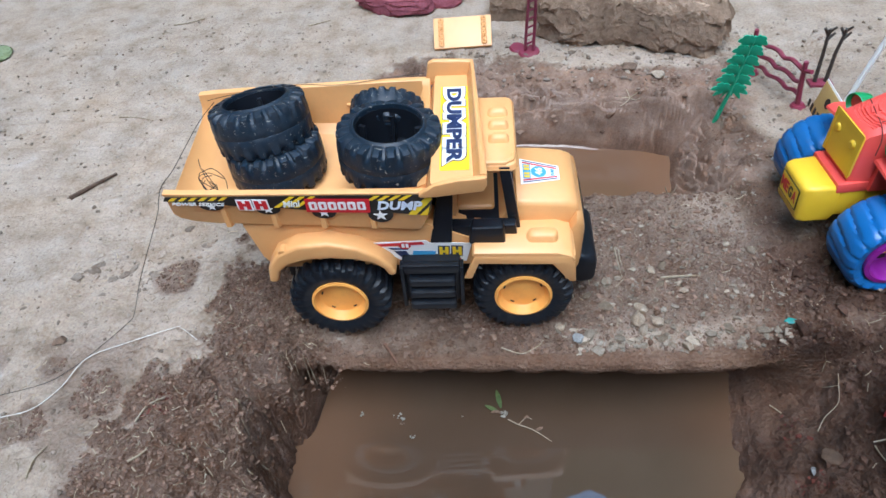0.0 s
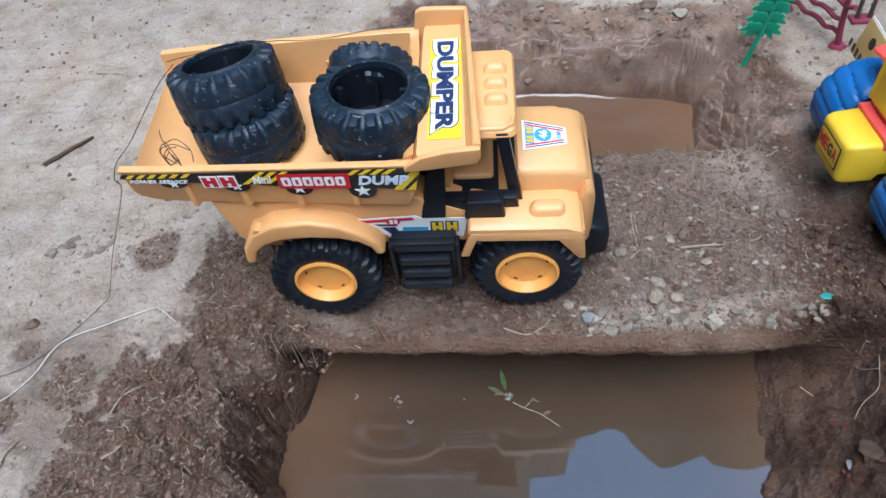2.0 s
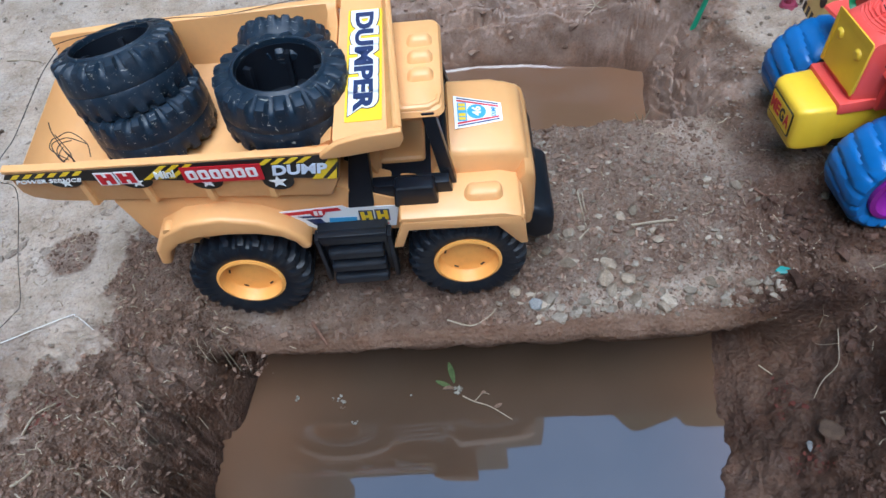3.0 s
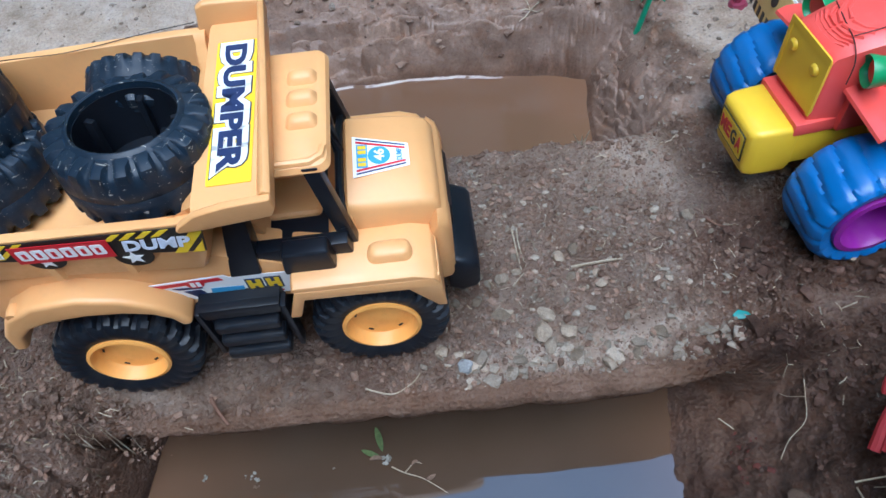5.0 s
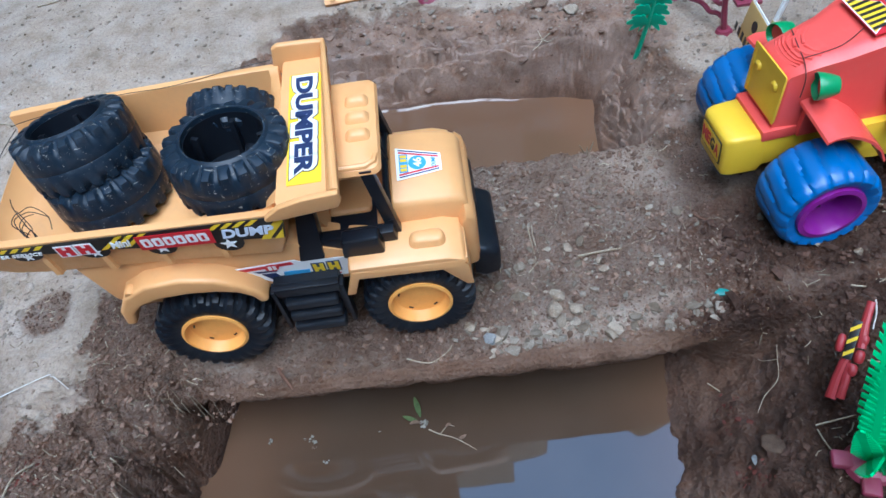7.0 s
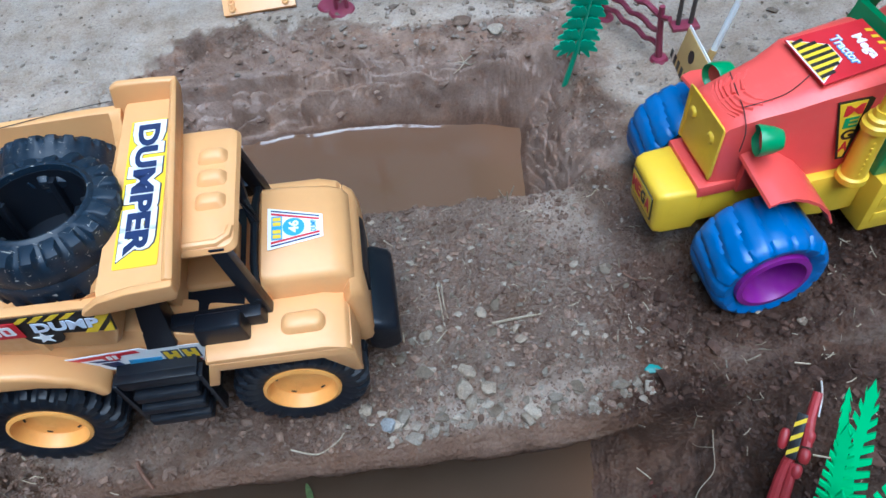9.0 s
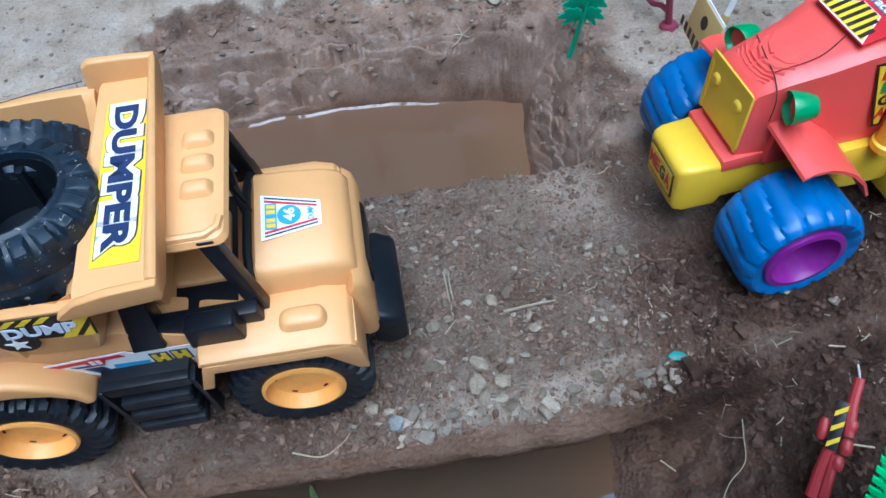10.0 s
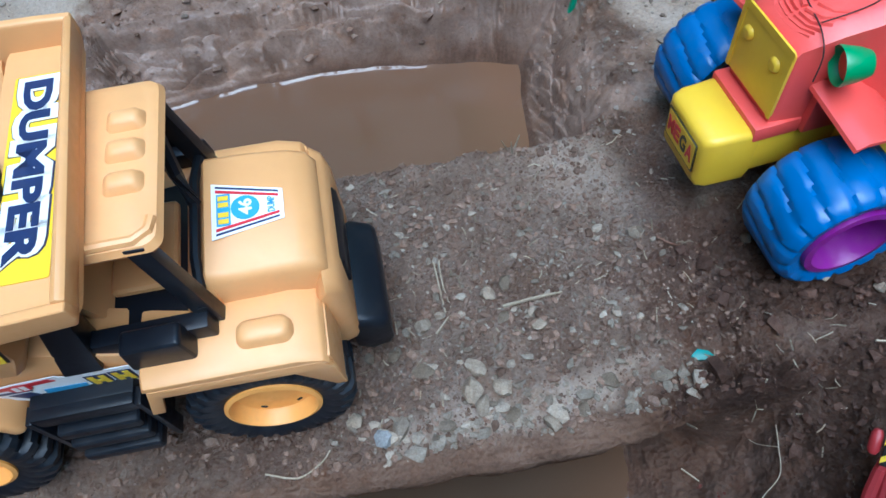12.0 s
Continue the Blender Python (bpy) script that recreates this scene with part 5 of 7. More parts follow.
    # cab
    for s in (-1, 1):
        y0, y1 = s * 0.0400, s * 0.0455
        panel = bmesh.new()
        join(panel, slab([(0.072, 0.072), (0.124, 0.072), (0.136, 0.084), (0.140, 0.100), (0.112, 0.096), (0.104, 0.104), (0.090, 0.124), (0.078, 0.124)], y0, y1, 0.0012))
        join(panel, slab([(0.076, 0.120), (0.091, 0.120), (0.099, 0.146), (0.1055, 0.1500), (0.176, 0.1500), (0.176, 0.1560), (0.090, 0.1560)], y0, y1, 0.0012))
        join(panel, slab([(0.132, 0.084), (0.141, 0.092), (0.150, 0.151), (0.141, 0.151)], y0, y1, 0.0012))
        join(panel, slab([(0.085, 0.150), (0.096, 0.150), (0.110, 0.208), (0.118, 0.2120), (0.168, 0.2120), (0.174, 0.2060), (0.176, 0.150), (0.184, 0.150), (0.184, 0.216), (0.101, 0.216)], y0, y1, 0.0012))
        part("cab_side", panel, GREEN, t, "green plastic cab side with open windows")
    part("cab_front", bevel(loft([[(0.073, -0.042, 0.072), (0.073, 0.042, 0.072), (0.078, 0.042, 0.072), (0.078, -0.042, 0.072)], [(0.083, -0.042, 0.152), (0.083, 0.042, 0.152), (0.088, 0.042, 0.152), (0.088, -0.042, 0.152)]]), 0.001), GREEN, t)
    part("cab_back", bevel(loft([[(0.178, -0.042, 0.072), (0.178, 0.042, 0.072), (0.183, 0.042, 0.072), (0.183, -0.042, 0.072)], [(0.178, -0.042, 0.150), (0.178, 0.042, 0.150), (0.183, 0.042, 0.150), (0.183, -0.042, 0.150)]]), 0.001), GREEN, t)
    roof = []
    for x, hi, half in ((0.0840, 0.2220, 0.0480), (0.0870, 0.2290, 0.0500), (0.1020, 0.2310, 0.0505), (0.1050, 0.2350, 0.0505), (0.1800, 0.2350, 0.0505), (0.1930, 0.2300, 0.0500), (0.1960, 0.2220, 0.0480)):
        roof.append([(x, y, z) for y, z in rounded(-half, half, 0.2150, hi, 0.0030, 3)])
    rf = part("roof", loft(roof), YELLOW, t, "yellow plastic cab roof", angle=45)
    m = frame_of((0.1400, 0, 0.2352), (0, -1, 0), (1, 0, 0))
    d = sheet("roof_sticker", rounded(-0.0330, 0.0330, -0.0270, 0.0270, 0.002, 2), SCARLET, rf, m, 0.0005, "red printed roof sticker")
    for k in range(8):
        sheet("stripe", [(-0.030 + 0.0076 * k, -0.0255), (-0.0265 + 0.0076 * k, -0.0255), (-0.0235 + 0.0076 * k, -0.0205), (-0.027 + 0.0076 * k, -0.0205)], LEMON, d, pose(0, 0, 0.0007), 0.0002)
    lettering("letters", "Tractor", 0.0085, 0.0440, AZURE, d, pose(0, -0.0120, 0.0010), 0.0003, 0.06)
    lettering("letters", "Mega", 0.0120, 0.0340, WHITE, d, pose(0, 0.0040, 0.0010), 0.0003, 0.03)
    # inside the cab
    part("seat", box(0.118, 0.160, -0.024, 0.024, 0.066, 0.098, 0.005, 3), RED, t)
    part("seat_back", bevel(loft([[(0.152, -0.027, 0.094), (0.152, 0.027, 0.094), (0.162, 0.027, 0.094), (0.162, -0.027, 0.094)], [(0.160, -0.025, 0.146), (0.160, 0.025, 0.146), (0.168, 0.025, 0.146), (0.168, -0.025, 0.146)]]), 0.004, 3), RED, t)
    ring = bmesh.new()
    ring_pts = [(0.014 * math.cos(math.tau * k / 20), 0.014 * math.sin(math.tau * k / 20), 0) for k in range(21)]
    wheel = part("steering_wheel", tube(ring_pts, 0.0018, 6), YELLOW, t, "yellow plastic steering wheel", pose(0.104, 0, 0.126, 0, 35, 0))
    ring.free()
    part("column", tube([(0, 0, 0), (0, 0, -0.030)], 0.0022, 8), YELLOW, wheel)
    part("hub", box(-0.014, 0.014, -0.0018, 0.0018, -0.001, 0.001, 0.0005), YELLOW, wheel)
    # rear mudguards
    for s in (-1, 1):
        rows = []
        n = 14
        for y, lift in ((0.040, 0.0), (0.060, 0.0), (0.078, -0.002), (0.084, -0.006)):
            outer, inner = [], []
            for k in range(n + 1):
                a = radians(175 - 165 * k / n)
                r = 0.064 + lift
                outer.append((0.176 + 1.02 * r * math.cos(a), s * y, 0.056 + r * math.sin(a)))
                inner.append((0.176 + 1.02 * (r - 0.003) * math.cos(a), s * y, 0.056 + (r - 0.003) * math.sin(a)))
            rows.append(outer + inner[::-1])
        part("rear_mudguard", loft(rows), RED, t, angle=45)
    for s in (-1, 1):
        tractor_wheel(t, -0.009, s, 0.0405, 0.0235, 0.0255, 17)
        tractor_wheel(t, 0.176, s, 0.0560, 0.0240, 0.0330, 20)
    part("front_axle", tube([(-0.009, -0.070, 0.0405), (-0.009, 0.070, 0.0405)], 0.006, 10), YELLOW, t)
    part("rear_axle", tube([(0.176, -0.070, 0.056), (0.176, 0.070, 0.056)], 0.007, 10), YELLOW, t)
    return t


def fit_body(t, short=0.84, lift=0.006):
    """Lifts the body above the axles and squeezes its nose to fit the camera's view."""
    for o in t.children_recursive:
        wheel = o.name.startswith(("wheel", "front_axle", "rear_axle")) or (o.parent and o.parent.name.startswith("wheel"))
        if wheel:
            continue
        own = o.parent == t
        x = o.matrix_basis.translation.x
        if abs(x) > 1e-6 or o.matrix_basis.translation.z > 1e-6:
            if own or o.parent.matrix_basis.translation.length < 1e-6:
                if x < -0.02:
                    o.matrix_basis.translation.x = -0.02 + (x + 0.02) * short
                if own:
                    o.matrix_basis.translation.z += lift
                elif o.parent.matrix_basis.translation.length < 1e-6:
                    o.matrix_basis.translation.z += lift
            continue
        if own or o.parent.matrix_basis.translation.length < 1e-6:
            k = 0.40 if o.name.startswith(("bonnet", "grille", "louvre", "top_edge", "side_edge", "boss")) and not o.name.startswith("bonnet_base") else short
            for v in o.data.vertices:
                if v.co.x < -0.02:
                    v.co.x = -0.02 + (v.co.x + 0.02) * k
                v.co.z += lift


fit_body(tractor())

# ---- props round the pits ----


def on_ground(x, y, up=0.0):
    return (x, y, height(x, y) + up)


def toy_palm(m, mat, tiers, tall, label):
    """A flat moulded toy palm: a bare stem, then pairs of drooping fronds cut into rounded lobes."""
    t = thing("toy_tree", m, label, "toy tree", "toy trees")
    part("trunk", tube([(0, 0, 0), (0.001, 0, tall * 0.35), (0.0, 0, tall * 0.75), (0, 0, tall * 0.97)], 0.0030, 8, 0.5), mat, t)
    for k in range(tiers):
        z = tall * (0.40 + 0.52 * k / max(1, tiers - 1))
        reach = tall * (0.160 - 0.008 * k)
        for s in (-1, 1):
            bm = bmesh.new()
            for j, (rise, long) in enumerate(((62, 0.62), (34, 0.86), (6, 1.0), (-24, 0.92), (-54, 0.70))):
                spine = []
                for i in range(8):
                    f = i / 7
                    a = radians(rise + 18 - 52 * f)
                    spine.append((spine[-1][0] + reach * long / 7 * math.cos(a), spine[-1][1] + reach * long / 7 * math.sin(a)) if spine else (0.0, 0.0))
                half = [0.0016, 0.0024, 0.0030, 0.0034, 0.0036, 0.0035, 0.0027, 0.0009]
                left = [(p[0] * s, p[1] + w) for p, w in zip(spine, half)]
                right = [(p[0] * s, p[1] - w) for p, w in zip(spine, half)]
                y = 0.0013 * s + 0.0007 * (j - 2)
                join(bm, loft([[(a, v, z + b) for a, b in left + right[::-1]] for v in (y - 0.0007, y + 0.0007)]))
            part("frond", bm, mat, t)
    return t



def at(x, y, up=0.0, rx=0, ry=0, rz=0):
    return pose(x, y, height(x, y) + up, rx, ry, rz)


toy_palm(at(0.3642, 0.8630, -0.004, 10, 9, -10), PALM, 6, 0.138, "green plastic toy palm tree leaning over the back pit")


def lattice_tree():
    t = thing("toy_tree", at(0.1423, 1.0256, 0.0, 6, 3, 0), "toy tree with a maroon lattice trunk on a round foot", "toy tree", "toy trees")
    part("foot", lathe([(0, 0.003), (0.014, 0.0025), (0.016, 0.0), (0.016, -0.003), (0, -0.003)], 18, Matrix.Rotation(radians(90), 4, "X")), MAROON, t)
    part("second_foot", moved(lathe([(0, 0.003), (0.010, 0.0025), (0.012, 0.0), (0, -0.002)], 16, Matrix.Rotation(radians(90), 4, "X")), pose(-0.016, 0.010, 0)), MAROON, t)
    for x in (-0.006, 0.006):
        part("trunk", tube([(x, 0, 0), (x * 0.9, 0, 0.05), (x * 0.7, 0, 0.115)], 0.0022, 7), MAROON, t)
    for k in range(8):
        z = 0.012 + 0.013 * k
        part("rung", tube([(-0.006, 0, z), (0.006, 0, z + 0.006)], 0.0014, 6), MAROON, t)
    for k in range(7):
        a = math.tau * k / 7
        pts = bend([(0, 0, 0.112), (0.022 * math.cos(a), 0.022 * math.sin(a), 0.122), (0.042 * math.cos(a), 0.042 * math.sin(a), 0.110)], 4)
        part("frond", tube(pts, 0.0045, 6, 0.3), PALM, t)


lattice_tree()


def rail_fence():
    a, b = Vector((0.4547, 0.8517)), Vector((0.4212, 0.9351))
    yaw = math.degrees(math.atan2(b.y - a.y, b.x - a.x))
    t = thing("toy_fence", at(a.x, a.y, 0, -6, 0, yaw), "maroon plastic toy rail fence with three wavy rails", "toy fence")
    L = (b - a).length
    for x in (0.0, L * 0.97):
        part("post", tube(bend([(x, 0, 0), (x + 0.0012, 0, 0.03), (x, 0, 0.062)], 4), 0.0036, 8, 0.75), MAROON, t)
        part("foot", moved(lathe([(0, 0.004), (0.007, 0.003), (0.0095, -0.001), (0, -0.002)], 16, Matrix.Rotation(radians(90), 4, "X")), pose(x, 0, 0.001)), MAROON, t)
    for k, z in enumerate((0.016, 0.033, 0.052)):
        pts = [(L * i / 8, 0.0, z + 0.0024 * math.sin(2.3 * i + k * 2)) for i in range(-1 if k == 2 else 0, 9)]
        part("rail", tube(bend(pts, 4), 0.0027, 7), MAROON, t)


rail_fence()


def striped_board():
    a, b = Vector((0.4651, 0.7873)), Vector((0.4669, 0.8435))
    yaw = math.degrees(math.atan2(b.y - a.y, b.x - a.x))
    t = thing("toy_barrier", at(a.x, a.y, -0.002, 12, 0, yaw), "tan card toy barrier with dark stripes and a white edge", "toy barrier")
    L = (b - a).length
    part("board", box(0, L, -0.0012, 0.0, 0, 0.044, 0.0004), WHITE, t, "white card backing")
    part("face", box(0.0005, L - 0.0005, 0.0, 0.0007, 0.0005, 0.0415, 0.0002), TAN, t, "tan printed face")
    for k in range(7):
        x = 0.003 + 0.0098 * k
        part("stripe", loft([[(x, 0.0007, 0.001), (x + 0.005, 0.0007, 0.001), (x + 0.0065, 0.0007, 0.010), (x + 0.0015, 0.0007, 0.010)], [(x, 0.0011, 0.001), (x + 0.005, 0.0011, 0.001), (x + 0.0065, 0.0011, 0.010), (x + 0.0015, 0.0011, 0.010)]]), DECAL, t)
    part("badge", moved(lathe([(0, 0.0004), (0.006, 0.0004), (0.006, 0), (0, 0)], 18), pose(L * 0.52, 0.0009, 0.027)), DECAL, t)
    part("leg", box(-0.001, 0.0025, -0.003, 0.001, 0, 0.014, 0.0004), TEAL, t)


striped_board()
pole = thing("white_stick", at(0.4980, 0.8367, 0, 0, 14, 0), "white plastic stick stuck in the earth", "stick")
part("stick", tube([(0, 0, -0.005), (0, 0, 0.03), (0, 0, 0.13)], 0.0030, 10), WHITE, pole)
part("collar", lathe([(0, 0), (0.0036, 0), (0.0036, -0.014), (0, -0.014)], 12, Matrix.Rotation(radians(-90), 4, "X")), TAN, pole)
stump = thing("toy_tree", at(0.4950, 0.8970, 0, 0, 2, 0), "dark toy tree with two thin trunks on a flat foot", "toy tree", "toy trees")
part("foot", box(-0.014, 0.014, -0.008, 0.008, -0.001, 0.003, 0.001), MAROON, stump)
dark_trunk = plastic("dark_trunk", (0.045, 0.035, 0.03), 0.5)
for x in (-0.007, 0.006):
    part("trunk", tube([(x, 0, 0), (x * 1.1, 0.002, 0.04), (x * 1.5, 0, 0.072)], 0.0026, 8, 0.7), dark_trunk, stump)
    for k in range(6):
        a = math.tau * k / 6
        part("twig", tube([(x * 1.4, 0, 0.060 + 0.002 * k), (x * 1.4 + 0.007 * math.cos(a), 0.007 * math.sin(a), 0.068 + 0.002 * k)], 0.0022, 6, 0.6), dark_trunk, stump)

bell = thing("brass_nut", at(0.4436, 0.7808, 0.0, 8, 0, 0), "small brass dome nut lying on the dry earth", "nut")
part("dome", lathe([(0, 0.0105), (0.0035, 0.0102), (0.0060, 0.0085), (0.0085, 0.0040), (0.0092, 0.0012), (0.0112, 0.0008), (0.0115, -0.0008), (0, -0.001)], 28, Matrix.Rotation(radians(90), 4, "X")), BRASS, bell)
part("stem", lathe([(0.0016, 0.0095), (0.0034, 0.0095), (0.0034, 0.0150), (0.0028, 0.0158), (0.0016, 0.0156)], 18, Matrix.Rotation(radians(90), 4, "X"), closed=True), BRASS, bell)
# dark plug in place of the shade down the stem
part("bore", lathe([(0, 0.0098), (0.0017, 0.0098), (0.0017, 0.0140), (0, 0.0140)], 12, Matrix.Rotation(radians(90), 4, "X")), HOLE_SHADE, bell)


def tail_plate():
    t = thing("orange_plate", at(0.0482, 1.0418, 0.002, 38, 0, 1), "orange plastic plate with two rows of studs, propped up", "plastic plate")
    part("panel", box(-0.042, 0.042, 0, 0.047, -0.004, 0.002, 0.0015), ORANGE, t)
    for s in (-1, 1):
        for k in range(6):
            part("stud", moved(lathe([(0.0016, 0.002), (0.0036, 0.002), (0.0042, 0.0045), (0.0030, 0.0056), (0.0014, 0.0048)], 14, Matrix.Rotation(radians(90), 4, "X"), closed=True), pose(s * 0.031, 0.0060 + 0.0070 * k, 0)), ORANGE, t)
        part("rail", box(s * 0.0315 - 0.0012, s * 0.0315 + 0.0012, 0.004, 0.043, 0.0015, 0.0028, 0.0004), ORANGE, t)


tail_plate()


def boulder(name, outline, base, top, mat, label, category, seed, rough=0.006, lift=0.0, inset=0.16):
    """A lump on an uneven outline: an undercut foot, a broken flank and a worn top."""
    pts = bend([(x, y, 0) for x, y in outline] + [(*outline[0], 0)], 9)[:-1]
    cx, cy = sum(p.x for p in pts) / len(pts), sum(p.y for p in pts) / len(pts)
    loops = []
    for f, z in ((0.14, 0.0), (0.10, 0.06), (0.05, 0.14), (0.06, 0.22), (0.015, 0.28), (0.02, 0.40), (0.0, 0.46), (0.01, 0.58), (0.035, 0.64), (0.03, 0.76), (0.06, 0.84), (0.065, 0.93), (inset * 0.8, 0.98), (inset + 0.05, 1.02), (inset + 0.16, 1.03), (inset + 0.28, 1.06), (inset + 0.42, 1.04), (inset + 0.56, 1.07), (0.85, 1.05), (0.97, 1.07)):
        row = []
        for p in pts:
            n1 = fractal(np.array([p.x * 1.0 + z]), np.array([p.y + z * 0.7 + seed]), 40, 4, 0.6)[0]
            n2 = fractal(np.array([p.x + 4]), np.array([p.y + 0.3 * z + seed]), 12, 3)[0]
            g = f + 0.10 * n1 + 0.06 * n2
            row.append((p.x + (cx - p.x) * g, p.y + (cy - p.y) * g, base + (top - base) * z + rough * 2 * n1 + 0.6 * rough * n2))
        loops.append(row)
    bm = loft(loops)
    ob = part(name, bm, mat, None, "", None, 28)
    return tagged(ob, label, category)


boulder("stone_slab", [(0.1567, 1.0670), (0.1865, 1.0373), (0.2196, 1.0228), (0.2627, 1.0280), (0.3100, 0.9972), (0.3474, 0.9812), (0.3814, 0.9698), (0.4067, 0.9937), (0.4180, 1.0417), (0.4024, 1.0938), (0.3201, 1.1390), (0.2273, 1.1504), (0.1690, 1.1116)], 0.004, 0.060, SLAB, "broken sandy brown rock slab lying on the dry earth", "rock", 3, 0.008)
boulder("stone_slab", [(0.0876, 1.1238), (0.1258, 1.1136), (0.1776, 1.1083), (0.2153, 1.1338), (0.2218, 1.1846), (0.1578, 1.2281), (0.0993, 1.1910)], 0.0, 0.060, SLAB, "sandy brown broken rock behind a slab", "rock", 8, 0.008)
boulder("maroon_lump", [(-0.1302, 1.2029), (-0.0964, 1.1699), (-0.0529, 1.1544), (-0.0133, 1.1553), (-0.0040, 1.1826), (-0.0376, 1.2253), (-0.0979, 1.2353)], 0.0, 0.030, MAROONROCK, "smooth maroon moulded lump on the dry earth", "lump", 12, 0.003, inset=0.3)
boulder("maroon_lump", [(-0.0084, 1.1794), (0.0219, 1.1744), (0.0436, 1.1870), (0.0396, 1.2211), (0.0055, 1.2297)], 0.0, 0.026, MAROONROCK, "smaller maroon moulded lump on the dry earth", "lump", 15, 0.003, inset=0.3)


def red_barrier():
    """It leans over, one end on the earth: two split legs, a striped panel between rounded knobs, a long top bar."""
    foot, tip = Vector((0.3950, 0.4244, 0.003)), Vector((0.4227, 0.4714, 0.0387))
    t = thing("toy_barrier", frame_of(foot, (0.0079, -0.0067, 0.0025), tip - foot), "coral red plastic toy barrier with black and yellow stripes, tipped over", "toy barrier")
    bar = lambda pts, r, name: part(name, tube([Vector(p) for p in pts], r, 9, 0.85), CORAL, t)
    bar([(-0.0030, -0.003, 0), (-0.0026, 0.012, 0), (-0.0014, 0.024, 0.0008)], 0.0036, "leg")
    bar([(0.0024, -0.001, 0), (0.0026, 0.010, 0.001), (0.0026, 0.024, 0.001)], 0.0032, "leg")
    bar([(-0.0020, 0.018, 0), (0.0, 0.030, 0), (0.0, 0.050, 0)], 0.0034, "upright")
    bar([(0.0060, 0.036, 0.001), (0.0040, 0.054, 0.001), (0.0040, 0.069, 0.001)], 0.0032, "top_bar")
    for x, y, r, long in ((-0.0066, 0.036, 0.0030, 0.0066), (0.0046, 0.0200, 0.0034, 0.0045), (0.0066, 0.0300, 0.0034, 0.0048), (0.0066, 0.0420, 0.0030, 0.0038)):
        part("knob", moved(lathe([(0, long), (0.6 * r, 0.93 * long), (0.93 * r, 0.6 * long), (r, 0), (0.93 * r, -0.6 * long), (0.6 * r, -0.93 * long), (0, -long)], 16), pose(x, y, 0.0012)), CORAL, t)
    part("panel", box(-0.0028, 0.0030, 0.026, 0.054, 0.0020, 0.0042, 0.0006), DECAL, t, "black panel")
    for k in range(3):
        y = 0.027 + 0.0088 * k
        part("stripe", loft([[(-0.0028, y, z), (0.0030, y + 0.0050, z), (0.0030, y + 0.0080, z), (-0.0028, y + 0.0030, z)] for z in (0.0042, 0.0046)]), LEMON, t)


red_barrier()


def fern_tree():
    """Toothed fronds that fan out from a maroon foot."""
    root = Vector((0.3960, 0.3760, 0.0))
    t = thing("toy_tree", at(root.x, root.y, 0.0), "bright green plastic toy fern with toothed fronds on a maroon foot", "toy tree", "toy trees")
    foot = part("foot", lathe([(0, 0.004), (0.010, 0.0036), (0.014, 0.0015), (0.0155, -0.003), (0, -0.003)], 24, Matrix.Rotation(radians(90), 4, "X")), MAROON, t, "maroon foot")
    for a in (165, 250):
        part("foot_lobe", box(0.008, 0.023, -0.006, 0.006, -0.003, 0.003, 0.0025, 3), MAROON, foot, "", pose(0, 0, 0, 0, 0, a))
    tips = (((0.395, 0.421, 0.108), 0.014), ((0.413, 0.437, 0.117), 0.014), ((0.405, 0.439, 0.107), 0.005), ((0.387, 0.397, 0.092), 0.013), ((0.374, 0.376, 0.052), 0.012), ((0.371, 0.352, 0.046), 0.013), ((0.440, 0.410, 0.095), 0.014), ((0.430, 0.360, 0.090), 0.014), ((0.398, 0.340, 0.075), 0.014))
    for tip, wide in tips:
        up = Vector(tip) - root
        length = up.length
        right = up.cross(Vector((-0.45, -0.35, 0.8)))
        n, edge = 18, []
        for i in range(1, n):
            f = i / n
            w = wide * (1 - f) ** 0.55 * min(1, 2.2 * f + 0.25)
            edge += [(0.0022, length * (f - 0.012)), (w, length * (f + 0.020)), (w * 0.96, length * (f + 0.043)), (0.0022, length * (f + 0.020))]
        out = [(0.0016, 0)] + edge + [(0.0, length * 1.02)] + [(-x, y) for x, y in edge[::-1]] + [(-0.0016, 0)]
        sag = lambda y: -1.1 * y * (length - y)
        part("frond", loft([[(x, y, z - sag(y)) for x, y in out] for z in (-0.0008, 0.0008)]), FERN, t, "", frame_of((0, 0, 0.003), right, up))


fern_tree()


# ---- litter: sticks, straws, threads, stones ----


def rod(name, pts, radius, mat, label, category, taper=0.7, n=6, lift=0.0):
    if all(len(p) == 2 for p in pts):
        # a stiff stalk rests on the high spots
        line = bend([(x, y, max(height(x + dx, y + dy) for dx in (-0.002, 0, 0.002) for dy in (-0.002, 0, 0.002)) + 0.6 * radius + lift) for x, y in pts], 6)
    else:
        line = bend([p if len(p) == 3 else on_ground(p[0], p[1], radius * 0.8) for p in pts], 6)
    return tagged(part(name, tube(line, radius, n, taper), mat), label, category)


rod("twig", [(-0.0150, 0.5140), (-0.0092, 0.5045, -0.004), (-0.0022, 0.4948, -0.010)], 0.0016, TWIG, "reddish brown twig beside the rear wheel", "twig")
rod("straw", [(0.2452, 0.5769), (0.2644, 0.5785), (0.2827, 0.5801)], 0.0013, STRAW, "flat dry straw on the damp strip", "straw")
rod("straw", [(0.2080, 0.6276), (0.2090, 0.6045), (0.2101, 0.5818)], 0.0008, STRAW, "thin grey straw on the strip", "straw")
rod("straw", [(0.2119, 0.6205), (0.2115, 0.6025), (0.2139, 0.5845)], 0.0006, STRAW, "thin grey straw on the strip", "straw")
rod("straw", [(0.2025, 0.5683), (0.2073, 0.5727), (0.2116, 0.5773)], 0.0009, STRAW, "short pale straw on the strip", "straw")
